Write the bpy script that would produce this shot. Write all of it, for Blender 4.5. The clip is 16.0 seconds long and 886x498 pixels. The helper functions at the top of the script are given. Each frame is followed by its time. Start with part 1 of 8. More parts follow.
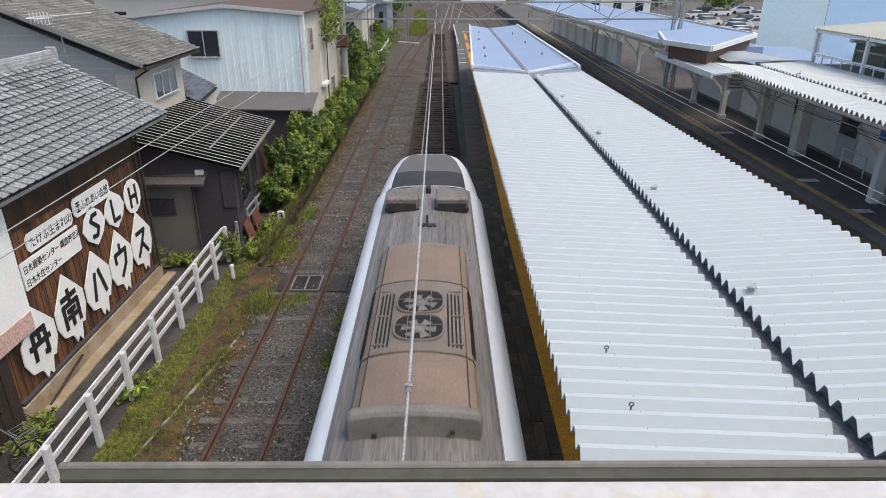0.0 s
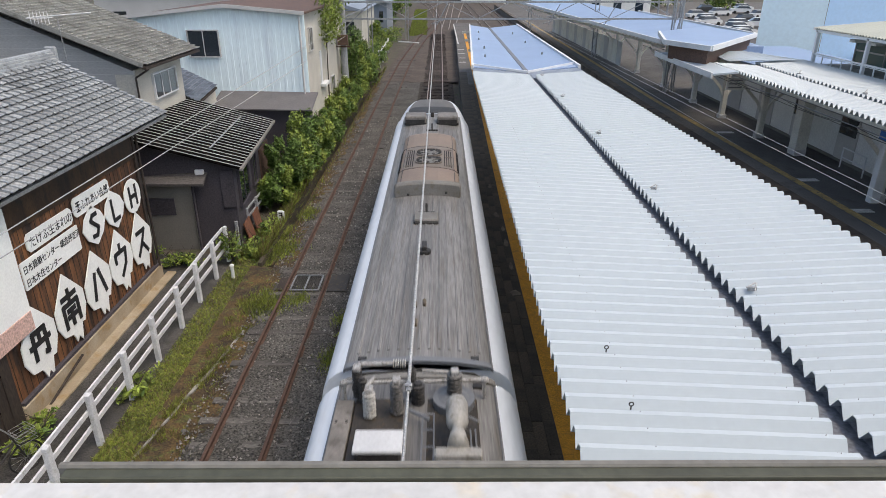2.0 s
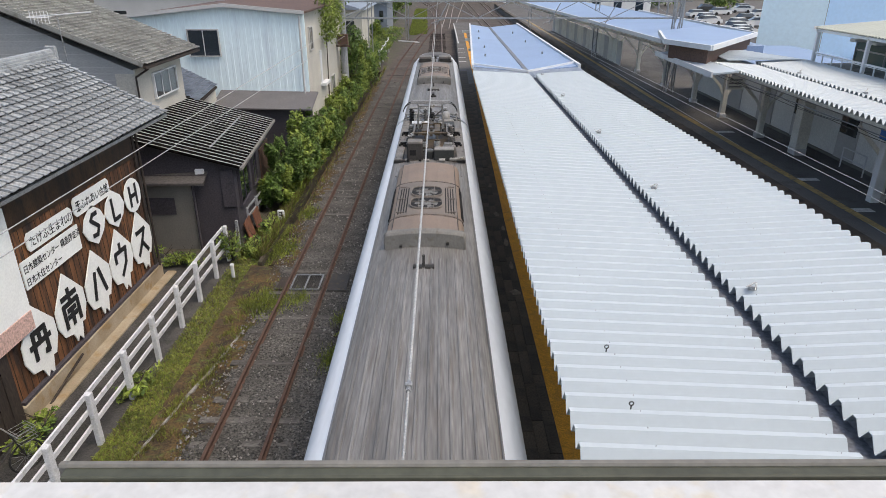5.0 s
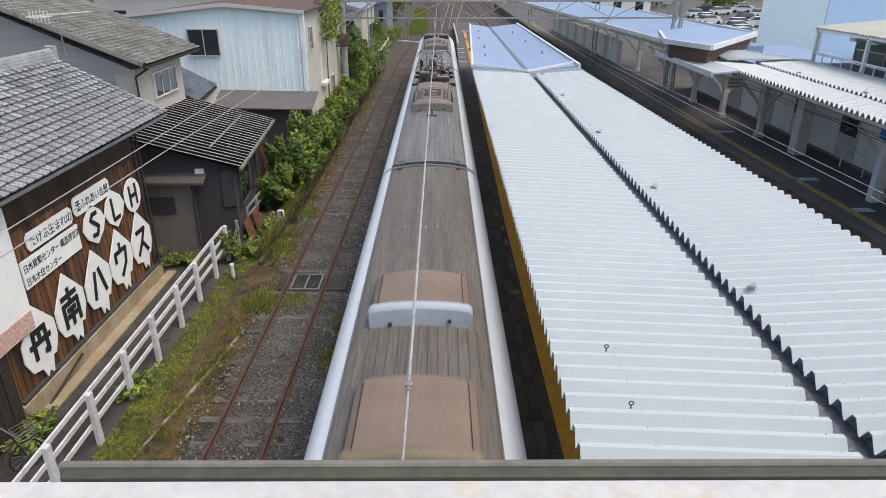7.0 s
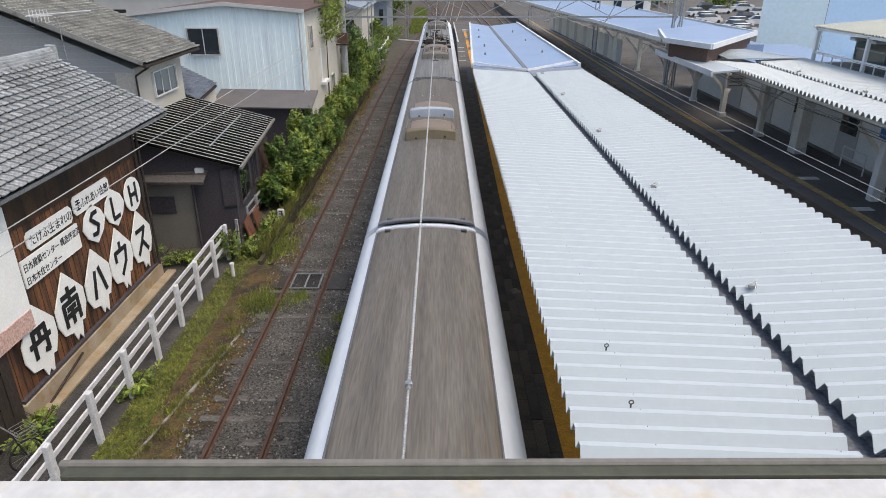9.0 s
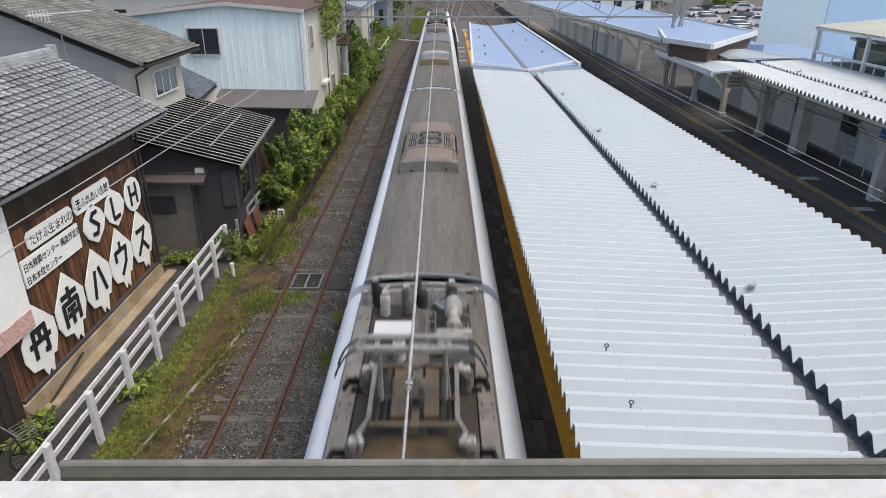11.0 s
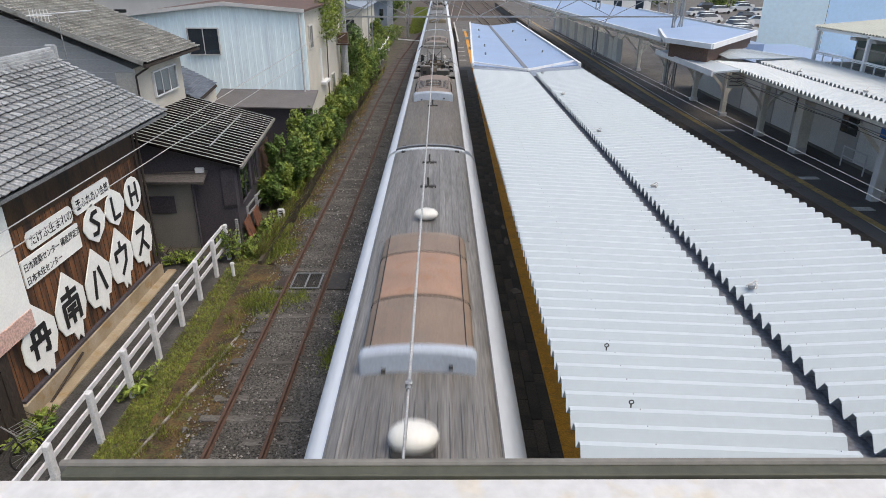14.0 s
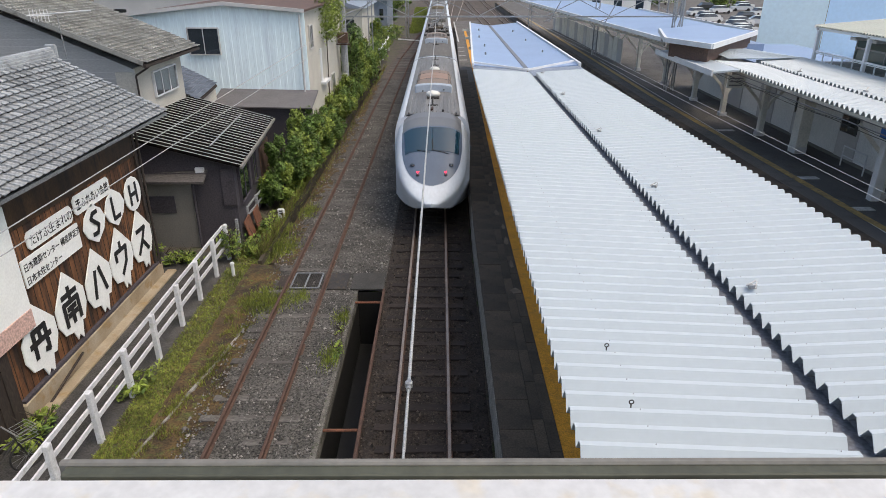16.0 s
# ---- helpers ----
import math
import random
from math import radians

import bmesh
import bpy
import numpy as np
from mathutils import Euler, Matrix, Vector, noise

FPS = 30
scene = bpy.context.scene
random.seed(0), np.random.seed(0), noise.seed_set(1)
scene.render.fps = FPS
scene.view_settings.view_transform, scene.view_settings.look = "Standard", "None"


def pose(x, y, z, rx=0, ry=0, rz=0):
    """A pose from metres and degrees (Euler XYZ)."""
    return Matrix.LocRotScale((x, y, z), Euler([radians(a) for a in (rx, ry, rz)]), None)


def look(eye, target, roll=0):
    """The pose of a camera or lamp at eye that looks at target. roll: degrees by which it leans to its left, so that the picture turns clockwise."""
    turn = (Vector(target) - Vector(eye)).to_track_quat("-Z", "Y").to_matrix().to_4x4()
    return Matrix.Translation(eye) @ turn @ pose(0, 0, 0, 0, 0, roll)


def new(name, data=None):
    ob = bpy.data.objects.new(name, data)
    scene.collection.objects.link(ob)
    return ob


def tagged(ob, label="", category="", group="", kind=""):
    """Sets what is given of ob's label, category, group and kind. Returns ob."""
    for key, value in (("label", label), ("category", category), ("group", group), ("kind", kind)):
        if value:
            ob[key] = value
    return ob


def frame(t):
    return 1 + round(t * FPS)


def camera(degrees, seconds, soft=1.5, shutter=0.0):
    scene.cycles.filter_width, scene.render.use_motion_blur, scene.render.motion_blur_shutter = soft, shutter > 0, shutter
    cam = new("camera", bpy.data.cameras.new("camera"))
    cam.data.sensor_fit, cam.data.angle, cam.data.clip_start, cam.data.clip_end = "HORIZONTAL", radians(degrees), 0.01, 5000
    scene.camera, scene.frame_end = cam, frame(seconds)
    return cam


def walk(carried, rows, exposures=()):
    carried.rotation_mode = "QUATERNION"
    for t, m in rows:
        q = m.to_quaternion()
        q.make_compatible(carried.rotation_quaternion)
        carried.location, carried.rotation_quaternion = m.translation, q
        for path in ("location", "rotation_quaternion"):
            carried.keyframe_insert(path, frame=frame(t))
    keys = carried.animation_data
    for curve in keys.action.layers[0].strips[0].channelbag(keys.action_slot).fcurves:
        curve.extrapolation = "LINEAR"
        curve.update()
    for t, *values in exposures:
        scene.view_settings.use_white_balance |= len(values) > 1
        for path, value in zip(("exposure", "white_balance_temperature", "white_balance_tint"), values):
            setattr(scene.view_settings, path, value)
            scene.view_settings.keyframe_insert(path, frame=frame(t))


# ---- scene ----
# ================= camera and its walk =================
cam = camera(68.8, 16.0, soft=0.5, shutter=0.35)
EYE_H = 8.76
# seconds, tilt and turn of the hand-held phone in degrees
SWAY = [(0, 0.200, -0.025), (1, 0.188, -0.025), (2, 0.182, -0.025), (2.6, 0.208, -0.015), (3.5, 0.190, 0.008),
        (4.2, 0.158, 0.0), (6.4, 0.110, -0.025), (7.5, 0.098, -0.02), (8.1, 0.028, -0.02), (9.2, 0.025, -0.02),
        (11.4, 0.025, -0.005), (12.0, 0.062, 0.0), (13.0, 0.050, 0.0), (13.6, 0.025, -0.005), (14.2, 0.005, 0.0),
        (15.0, 0.0, 0.0), (16.0, 0.0, 0.0)]
walk(cam, [(t, pose(0, 0, EYE_H, 66.30 + a, 0, -0.19 + b)) for t, a, b in SWAY], exposures=[(0, 0.70, 7300, 9), (16, 0.70, 7300, 9)])

# ================= world and light =================
world = bpy.data.worlds.new("sky")
scene.world = world
world.use_nodes = True
wn = world.node_tree
sky = wn.nodes.new("ShaderNodeTexSky")
sky.sky_type = 'NISHITA'
sky.sun_disc = False
sky.sun_elevation = radians(63)
sky.sun_rotation = radians(114)
sky.air_density, sky.dust_density, sky.ozone_density = 1.0, 3.0, 1.5
wn.links.new(sky.outputs[0], wn.nodes["Background"].inputs[0])
wn.nodes["Background"].inputs[1].default_value = 0.15
sun_data = bpy.data.lights.new("sun", 'SUN')
sun_data.energy, sun_data.angle, sun_data.color = 0.9, radians(30), (1.0, 0.97, 0.93)
sun = new("sun", sun_data)
sun.matrix_world = look((15, -6.7, 32.5), (0, 0, 0))

# ================= materials =================


def material(name, colour, other=None, scale=3.0, fine=40.0, rough=0.7, metal=0.0, bump=0.15, fine_amount=0.35,
             stretch=(1, 1, 1), grunge=None, per_piece=0.0, island=False, contrast=0.5, dist=0.01, spec=0.5):
    """A surface with stains at one scale and grain at another, in metres of the thing's own space."""
    m = bpy.data.materials.new(name)
    m.use_nodes = True
    nt = m.node_tree
    b = nt.nodes["Principled BSDF"]
    other = other or tuple(c * 0.72 for c in colour)
    tc = nt.nodes.new("ShaderNodeTexCoord")
    mp = nt.nodes.new("ShaderNodeMapping")
    mp.inputs["Scale"].default_value = stretch
    nt.links.new(tc.outputs["Object"], mp.inputs[0])
    n1 = nt.nodes.new("ShaderNodeTexNoise")
    n1.inputs["Scale"].default_value, n1.inputs["Detail"].default_value = scale, 6
    n2 = nt.nodes.new("ShaderNodeTexNoise")
    n2.inputs["Scale"].default_value, n2.inputs["Detail"].default_value = fine, 4
    for n in (n1, n2):
        nt.links.new(mp.outputs[0], n.inputs["Vector"])
    r = nt.nodes.new("ShaderNodeValToRGB")
    r.color_ramp.elements[0].position, r.color_ramp.elements[1].position = 0.5 - contrast / 2, 0.5 + contrast / 2
    r.color_ramp.elements[0].color, r.color_ramp.elements[1].color = (*other, 1), (*colour, 1)
    nt.links.new(n1.outputs["Fac"], r.inputs[0])
    last = r.outputs[0]
    if grunge:
        n3 = nt.nodes.new("ShaderNodeTexNoise")
        n3.inputs["Scale"].default_value, n3.inputs["Detail"].default_value = scale * 2.7, 8
        nt.links.new(mp.outputs[0], n3.inputs["Vector"])
        r3 = nt.nodes.new("ShaderNodeValToRGB")
        r3.color_ramp.elements[0].position, r3.color_ramp.elements[1].position = 0.54, 0.70
        nt.links.new(n3.outputs["Fac"], r3.inputs[0])
        mx = nt.nodes.new("ShaderNodeMix")
        mx.data_type = 'RGBA'
        nt.links.new(r3.outputs[0], mx.inputs[0])
        nt.links.new(last, mx.inputs[6])
        mx.inputs[7].default_value = (*grunge, 1)
        last = mx.outputs[2]
    hs = nt.nodes.new("ShaderNodeHueSaturation")
    mr = nt.nodes.new("ShaderNodeMapRange")
    mr.inputs[1].default_value, mr.inputs[2].default_value = 0.3, 0.7
    mr.inputs[3].default_value, mr.inputs[4].default_value = 1 - fine_amount, 1 + fine_amount
    nt.links.new(n2.outputs["Fac"], mr.inputs[0])
    value = mr.outputs[0]
    if per_piece:
        if island:
            src = nt.nodes.new("ShaderNodeNewGeometry").outputs["Random Per Island"]
        else:
            src = nt.nodes.new("ShaderNodeObjectInfo").outputs["Random"]
        m2 = nt.nodes.new("ShaderNodeMapRange")
        m2.inputs[3].default_value, m2.inputs[4].default_value = 1 - per_piece, 1 + per_piece
        nt.links.new(src, m2.inputs[0])
        mul = nt.nodes.new("ShaderNodeMath")
        mul.operation = 'MULTIPLY'
        nt.links.new(value, mul.inputs[0])
        nt.links.new(m2.outputs[0], mul.inputs[1])
        value = mul.outputs[0]
    nt.links.new(value, hs.inputs["Value"])
    nt.links.new(last, hs.inputs["Color"])
    nt.links.new(hs.outputs[0], b.inputs["Base Color"])
    b.inputs["Roughness"].default_value, b.inputs["Metallic"].default_value = rough, metal
    b.inputs["Specular IOR Level"].default_value = spec
    if bump:
        bp = nt.nodes.new("ShaderNodeBump")
        bp.inputs["Strength"].default_value, bp.inputs["Distance"].default_value = bump, dist
        nt.links.new(n2.outputs["Fac"], bp.inputs["Height"])
        nt.links.new(bp.outputs[0], b.inputs["Normal"])
    return m


def glass(name, colour, rough=0.05):
    m = bpy.data.materials.new(name)
    m.use_nodes = True
    b = m.node_tree.nodes["Principled BSDF"]
    b.inputs["Base Color"].default_value = (*colour, 1)
    b.inputs["Roughness"].default_value = rough
    b.inputs["Coat Weight"].default_value = 1.0
    b.inputs["Coat Roughness"].default_value = max(0.06, rough * 1.2)
    return m


def glow(name, colour, strength):
    m = material(name, colour, rough=0.3, bump=0)
    b = m.node_tree.nodes["Principled BSDF"]
    b.inputs["Emission Color"].default_value = (*colour, 1)
    b.inputs["Emission Strength"].default_value = strength
    return m


M = dict(
    soil=material("soil", (0.10, 0.085, 0.066), (0.05, 0.042, 0.034), 0.8, 25, 0.95, bump=0.5, grunge=(0.05, 0.075, 0.02), fine_amount=0.5),
    path=material("gravel_path", (0.085, 0.08, 0.077), (0.03, 0.028, 0.026), 0.7, 35, 0.8, bump=0.6, fine_amount=0.6, grunge=(0.03, 0.03, 0.022)),
    ballast=material("ballast", (0.105, 0.099, 0.089), (0.036, 0.034, 0.03), 0.9, 22, 0.95, bump=0.9, fine_amount=0.9, dist=0.03),
    rusty_ballast=material("rusty_ballast", (0.042, 0.031, 0.024), (0.017, 0.013, 0.01), 1.5, 22, 0.95, bump=0.9, fine_amount=0.7, dist=0.03),
    far_ballast=material("rust_brown_ballast", (0.105, 0.082, 0.066), (0.05, 0.039, 0.032), 0.5, 12, 0.95, bump=0.5, fine_amount=0.6, dist=0.03),
    stone=material("ballast_stone", (0.25, 0.235, 0.218), (0.085, 0.078, 0.072), 6, 60, 0.9, bump=0.3, per_piece=0.7, island=True),
    stone_dark=material("dark_stone", (0.085, 0.068, 0.056), (0.026, 0.021, 0.018), 6, 60, 0.9, bump=0.3, per_piece=0.8, island=True),
    rail_rust=material("rusted_rail", (0.125, 0.07, 0.05), (0.07, 0.04, 0.031), 4, 60, 0.8, 0.2, bump=0.3),
    rail_top=material("polished_rail", (0.38, 0.32, 0.28), (0.24, 0.185, 0.15), 3, 60, 0.45, 0.35, bump=0.1),
    sleeper=material("old_timber_sleeper", (0.12, 0.112, 0.102), (0.045, 0.041, 0.037), 3, 40, 0.9, bump=0.5, stretch=(0.2, 1, 1), per_piece=0.4, fine_amount=0.5),
    sleeper_dark=material("tarred_sleeper", (0.038, 0.028, 0.024), (0.02, 0.015, 0.013), 3, 40, 0.9, bump=0.5, stretch=(0.2, 1, 1), per_piece=0.35),
    pole_dark=material("stained_grey_plate", (0.06, 0.057, 0.052), (0.03, 0.028, 0.025), 2, 30, 0.8, bump=0.2, grunge=(0.05, 0.045, 0.04)),
    # near-black colour carries the deep shade inside the drain pit
    pit=material("shade_black_concrete", (0.018, 0.017, 0.015), (0.009, 0.009, 0.008), 1.5, 25, 0.6, bump=0.2),
    concrete=material("concrete", (0.30, 0.285, 0.26), (0.19, 0.18, 0.165), 0.9, 30, 0.9, bump=0.25, grunge=(0.12, 0.115, 0.10)),
    slab=material("platform_slab", (0.115, 0.085, 0.058), (0.028, 0.022, 0.016), 0.75, 30, 0.85, bump=0.3, per_piece=0.25, contrast=0.45, grunge=(0.02, 0.016, 0.012)),
    asphalt=material("asphalt", (0.14, 0.13, 0.122), (0.08, 0.075, 0.07), 0.5, 60, 0.9, bump=0.35, fine_amount=0.45, grunge=(0.085, 0.075, 0.065)),
    yellow=material("yellow_tactile", (0.68, 0.31, 0.022), (0.50, 0.22, 0.02), 2, 40, 0.75, bump=0.2, grunge=(0.42, 0.20, 0.03)),
    yellow_worn=material("faded_yellow_strip", (0.46, 0.31, 0.10), (0.24, 0.175, 0.085), 2, 40, 0.8, bump=0.2, grunge=(0.12, 0.105, 0.085)),
    white_line=material("worn_white_line", (0.62, 0.62, 0.60), (0.35, 0.34, 0.32), 6, 50, 0.8),
    roof_white=material("white_folded_steel", (0.475, 0.53, 0.565), (0.455, 0.51, 0.545), 0.5, 12, 0.33, 0.0, bump=0.0, fine_amount=0.02),
    roof_blue=material("pale_blue_steel", (0.275, 0.375, 0.555), (0.235, 0.325, 0.49), 0.6, 14, 0.45, bump=0.05, fine_amount=0.08),
    gutter=material("grey_gutter", (0.20, 0.21, 0.235), (0.13, 0.135, 0.15), 2, 20, 0.6),
    white_paint=material("white_paint", (0.76, 0.77, 0.78), (0.64, 0.65, 0.66), 2, 20, 0.5, bump=0.05, fine_amount=0.07),
    cream=material("cream_paint", (0.76, 0.74, 0.67), (0.62, 0.60, 0.54), 1.2, 18, 0.6, bump=0.08, fine_amount=0.15),
    wall_white=material("white_plaster", (0.86, 0.86, 0.84), (0.74, 0.74, 0.72), 0.6, 15, 0.85, bump=0.1, fine_amount=0.1),
    wall_grey=material("grey_wall_panel", (0.56, 0.55, 0.54), (0.46, 0.45, 0.44), 0.8, 20, 0.8, bump=0.05, fine_amount=0.12),
    fence=material("weathered_white_fence", (0.68, 0.69, 0.71), (0.52, 0.53, 0.55), 3, 35, 0.7, bump=0.12, fine_amount=0.15, grunge=(0.45, 0.46, 0.44)),
    tile=material("grey_glazed_tile", (0.345, 0.365, 0.38), (0.225, 0.24, 0.25), 2.5, 30, 0.45, bump=0.08, per_piece=0.18, fine_amount=0.2, grunge=(0.17, 0.175, 0.18)),
    tile_up=material("grey_glazed_tile_rows", (0.345, 0.365, 0.38), (0.225, 0.24, 0.25), 2.5, 30, 0.45, bump=0.08, per_piece=0.18, island=True, fine_amount=0.2, grunge=(0.17, 0.175, 0.18)),
    tile_far=material("grey_old_tile", (0.38, 0.38, 0.355), (0.25, 0.25, 0.232), 1.2, 30, 0.7, bump=0.08, per_piece=0.2, island=True, fine_amount=0.25, grunge=(0.19, 0.187, 0.17)),
    tile_blue=material("blue_grey_tile", (0.27, 0.31, 0.37), (0.19, 0.22, 0.27), 1.2, 30, 0.45, bump=0.08, per_piece=0.2, island=True, fine_amount=0.2),
    brown_tin=material("rusty_brown_wall", (0.25, 0.105, 0.04), (0.03, 0.016, 0.011), 1.3, 18, 0.65, bump=0.15, stretch=(1, 2.6, 0.35), contrast=0.32, grunge=(0.022, 0.014, 0.011)),
    dark_timber=material("dark_timber", (0.05, 0.036, 0.028), (0.025, 0.018, 0.015), 2, 25, 0.8, bump=0.3, stretch=(1, 1, 0.3)),
    clapboard=material("grey_clapboard", (0.46, 0.455, 0.45), (0.37, 0.365, 0.36), 1, 20, 0.8, bump=0.1, fine_amount=0.15, stretch=(.5, 1, 2.5)),
    beige=material("beige_plaster", (0.58, 0.55, 0.485), (0.47, 0.445, 0.39), 0.9, 22, 0.85, bump=0.15, fine_amount=0.15),
    plinth=material("ochre_stained_plinth", (0.42, 0.36, 0.275), (0.26, 0.195, 0.115), 1.1, 25, 0.9, bump=0.08, fine_amount=0.12, grunge=(0.30, 0.21, 0.11)),
    shed_grey=material("taupe_siding", (0.22, 0.205, 0.185), (0.16, 0.15, 0.135), 1.1, 20, 0.8, bump=0.12, fine_amount=0.12),
    shed_dark=material("dark_plum_siding", (0.07, 0.062, 0.072), (0.048, 0.042, 0.05), 1, 20, 0.75, bump=0.1),
    black_roof=material("black_batten_roof", (0.010, 0.009, 0.009), (0.005, 0.0045, 0.0045), 1.4, 25, 0.95, bump=0.12, spec=0.02, grunge=(0.024, 0.019, 0.016)),
    batten=material("grey_roof_batten", (0.85, 0.84, 0.82), (0.42, 0.41, 0.40), 1.8, 30, 0.45, bump=0.1, stretch=(0.6, 1, 1)),
    porch_grey=material("dull_grey_sheet", (0.145, 0.135, 0.135), (0.105, 0.098, 0.098), 1.5, 25, 0.6, bump=0.1),
    brown_roof=material("faded_brown_roof", (0.115, 0.104, 0.10), (0.07, 0.063, 0.062), 1.5, 25, 0.6, bump=0.1, stretch=(.4, 1, 1)),
    pale_blue=material("pale_blue_cladding", (0.82, 0.94, 0.96), (0.78, 0.90, 0.93), 0.5, 14, 0.55, bump=0.05, fine_amount=0.05, stretch=(1.6, 1, 0.25), grunge=(0.70, 0.80, 0.84)),
    tower_blue=material("blue_painted_wall", (0.41, 0.62, 0.88), (0.385, 0.585, 0.84), 0.1, 4, 0.7, bump=0.03, fine_amount=0.04),
    tower_white=material("pale_painted_wall", (0.72, 0.89, 0.98), (0.69, 0.86, 0.95), 0.1, 4, 0.7, bump=0.03, fine_amount=0.04),
    brown_wall=material("brown_cladding", (0.13, 0.075, 0.055), (0.09, 0.052, 0.04), 0.7, 15, 0.7, bump=0.08),
    steel=material("galvanised_steel", (0.40, 0.41, 0.42), (0.28, 0.285, 0.29), 3, 30, 0.45, 0.6, bump=0.08),
    pole=material("concrete_pole", (0.33, 0.34, 0.36), (0.24, 0.25, 0.265), 1.5, 25, 0.8, bump=0.1),
    dark_metal=material("sooty_metal", (0.055, 0.052, 0.05), (0.028, 0.026, 0.025), 4, 40, 0.6, 0.3, bump=0.15),
    wire=material("wire", (0.55, 0.55, 0.54), (0.40, 0.39, 0.38), 4, 50, 0.5, 0.4, bump=0.0),
    glass=glass("dark_glass", (0.02, 0.026, 0.032)),
    # blue base colour paints in the sky mirrored by the glass
    screen=glass("windscreen", (0.006, 0.035, 0.06), 0.07),
    train_white=material("train_white", (0.69, 0.735, 0.79), (0.62, 0.665, 0.72), 0.8, 12, 0.45, bump=0.02, fine_amount=0.05, stretch=(1, 0.3, 1)),
    train_roof=material("train_roof_grey", (0.225, 0.218, 0.21), (0.10, 0.097, 0.093), 2.4, 22, 0.48, bump=0.05, stretch=(1.8, 0.1, 1), fine_amount=0.30, grunge=(0.135, 0.12, 0.105)),
    train_roof_brown=material("train_roof_dusty", (0.168, 0.153, 0.133), (0.088, 0.08, 0.07), 2.4, 22, 0.65, bump=0.05, stretch=(1.8, 0.1, 1), fine_amount=0.26, grunge=(0.125, 0.106, 0.082)),
    hood=material("grey_nose_panel", (0.16, 0.168, 0.18), (0.13, 0.136, 0.148), 1, 20, 0.4, bump=0.03, fine_amount=0.08),
    cab_blue=material("blue_grey_nose", (0.105, 0.14, 0.20), (0.085, 0.115, 0.165), 1, 20, 0.35, bump=0.03, fine_amount=0.08),
    ac_brown=material("rust_dusted_cover", (0.25, 0.18, 0.132), (0.175, 0.13, 0.10), 1.3, 30, 0.5, bump=0.06, fine_amount=0.14, grunge=(0.20, 0.155, 0.12)),
    ac_grey=material("grey_cover_end", (0.205, 0.197, 0.18), (0.14, 0.134, 0.123), 2, 30, 0.6, bump=0.04, fine_amount=0.14, grunge=(0.13, 0.115, 0.09)),
    ac_blue=material("pale_cover_end", (0.42, 0.48, 0.56), (0.33, 0.38, 0.45), 2, 30, 0.5, bump=0.05, fine_amount=0.1),
    ac_rust=material("rust_orange_panel", (0.36, 0.22, 0.15), (0.25, 0.165, 0.12), 1.6, 30, 0.5, bump=0.05, fine_amount=0.12, grunge=(0.30, 0.16, 0.09)),
    ac_deck=material("grey_brown_deck_plate", (0.205, 0.17, 0.14), (0.15, 0.125, 0.105), 1.6, 30, 0.55, bump=0.05, fine_amount=0.14),
    ac_olive=material("olive_cover_end", (0.21, 0.175, 0.115), (0.15, 0.125, 0.085), 2, 30, 0.6, bump=0.04, fine_amount=0.14),
    # black for small fittings, and for recess shade in fan wells, slots and vents
    fan_dark=material("black_parts_and_recess_shade", (0.025, 0.024, 0.023), (0.014, 0.013, 0.013), 4, 40, 0.7, bump=0.05, spec=0.25),
    fan_alloy=material("dull_alloy", (0.21, 0.21, 0.195), (0.12, 0.115, 0.105), 6, 40, 0.5, bump=0.05, fine_amount=0.2, grunge=(0.08, 0.07, 0.055)),
    well=material("greasy_roof_well", (0.05, 0.042, 0.034), (0.022, 0.019, 0.017), 3, 30, 0.6, bump=0.1, grunge=(0.075, 0.052, 0.026)),
    bright_bar=material("bright_worn_metal", (0.46, 0.45, 0.435), (0.27, 0.26, 0.245), 8, 40, 0.4, 0.2, bump=0.04, grunge=(0.15, 0.13, 0.105)),
    bright_panel=material("bright_cover_panel", (0.60, 0.61, 0.62), (0.50, 0.51, 0.52), 2, 30, 0.4, bump=0.03, fine_amount=0.08),
    pale_casing=material("pale_grey_casing", (0.36, 0.35, 0.33), (0.235, 0.225, 0.205), 4, 30, 0.5, bump=0.04, fine_amount=0.15, grunge=(0.15, 0.135, 0.11)),
    grey_glaze=material("dirty_grey_glaze", (0.17, 0.16, 0.15), (0.07, 0.066, 0.06), 5, 40, 0.35, bump=0.05, grunge=(0.04, 0.035, 0.03)),
    contact=material("worn_contact_strip", (0.42, 0.40, 0.38), (0.28, 0.265, 0.25), 6, 40, 0.4, 0.3, bump=0.05, stretch=(.4, 1, 1)),
    brown_steel=material("brown_dirty_steel", (0.12, 0.092, 0.06), (0.055, 0.043, 0.03), 4, 40, 0.6, bump=0.08),
    box_green=material("dark_green_grey_box", (0.045, 0.048, 0.045), (0.028, 0.03, 0.028), 3, 30, 0.6, bump=0.05),
    box_brown=material("brown_grey_box", (0.062, 0.055, 0.05), (0.038, 0.034, 0.031), 2.5, 30, 0.5, bump=0.05),
    lid_grey=material("plain_grey_lid", (0.25, 0.24, 0.225), (0.19, 0.18, 0.17), 2.5, 30, 0.6, bump=0.05),
    cab_top=material("sooty_cab_top", (0.145, 0.135, 0.125), (0.09, 0.083, 0.077), 1.6, 25, 0.55, bump=0.04, fine_amount=0.15, stretch=(1.6, .4, 1)),
    porcelain=material("glazed_insulator", (0.50, 0.49, 0.46), (0.30, 0.285, 0.26), 7, 40, 0.3, bump=0.05, grunge=(0.20, 0.18, 0.15)),
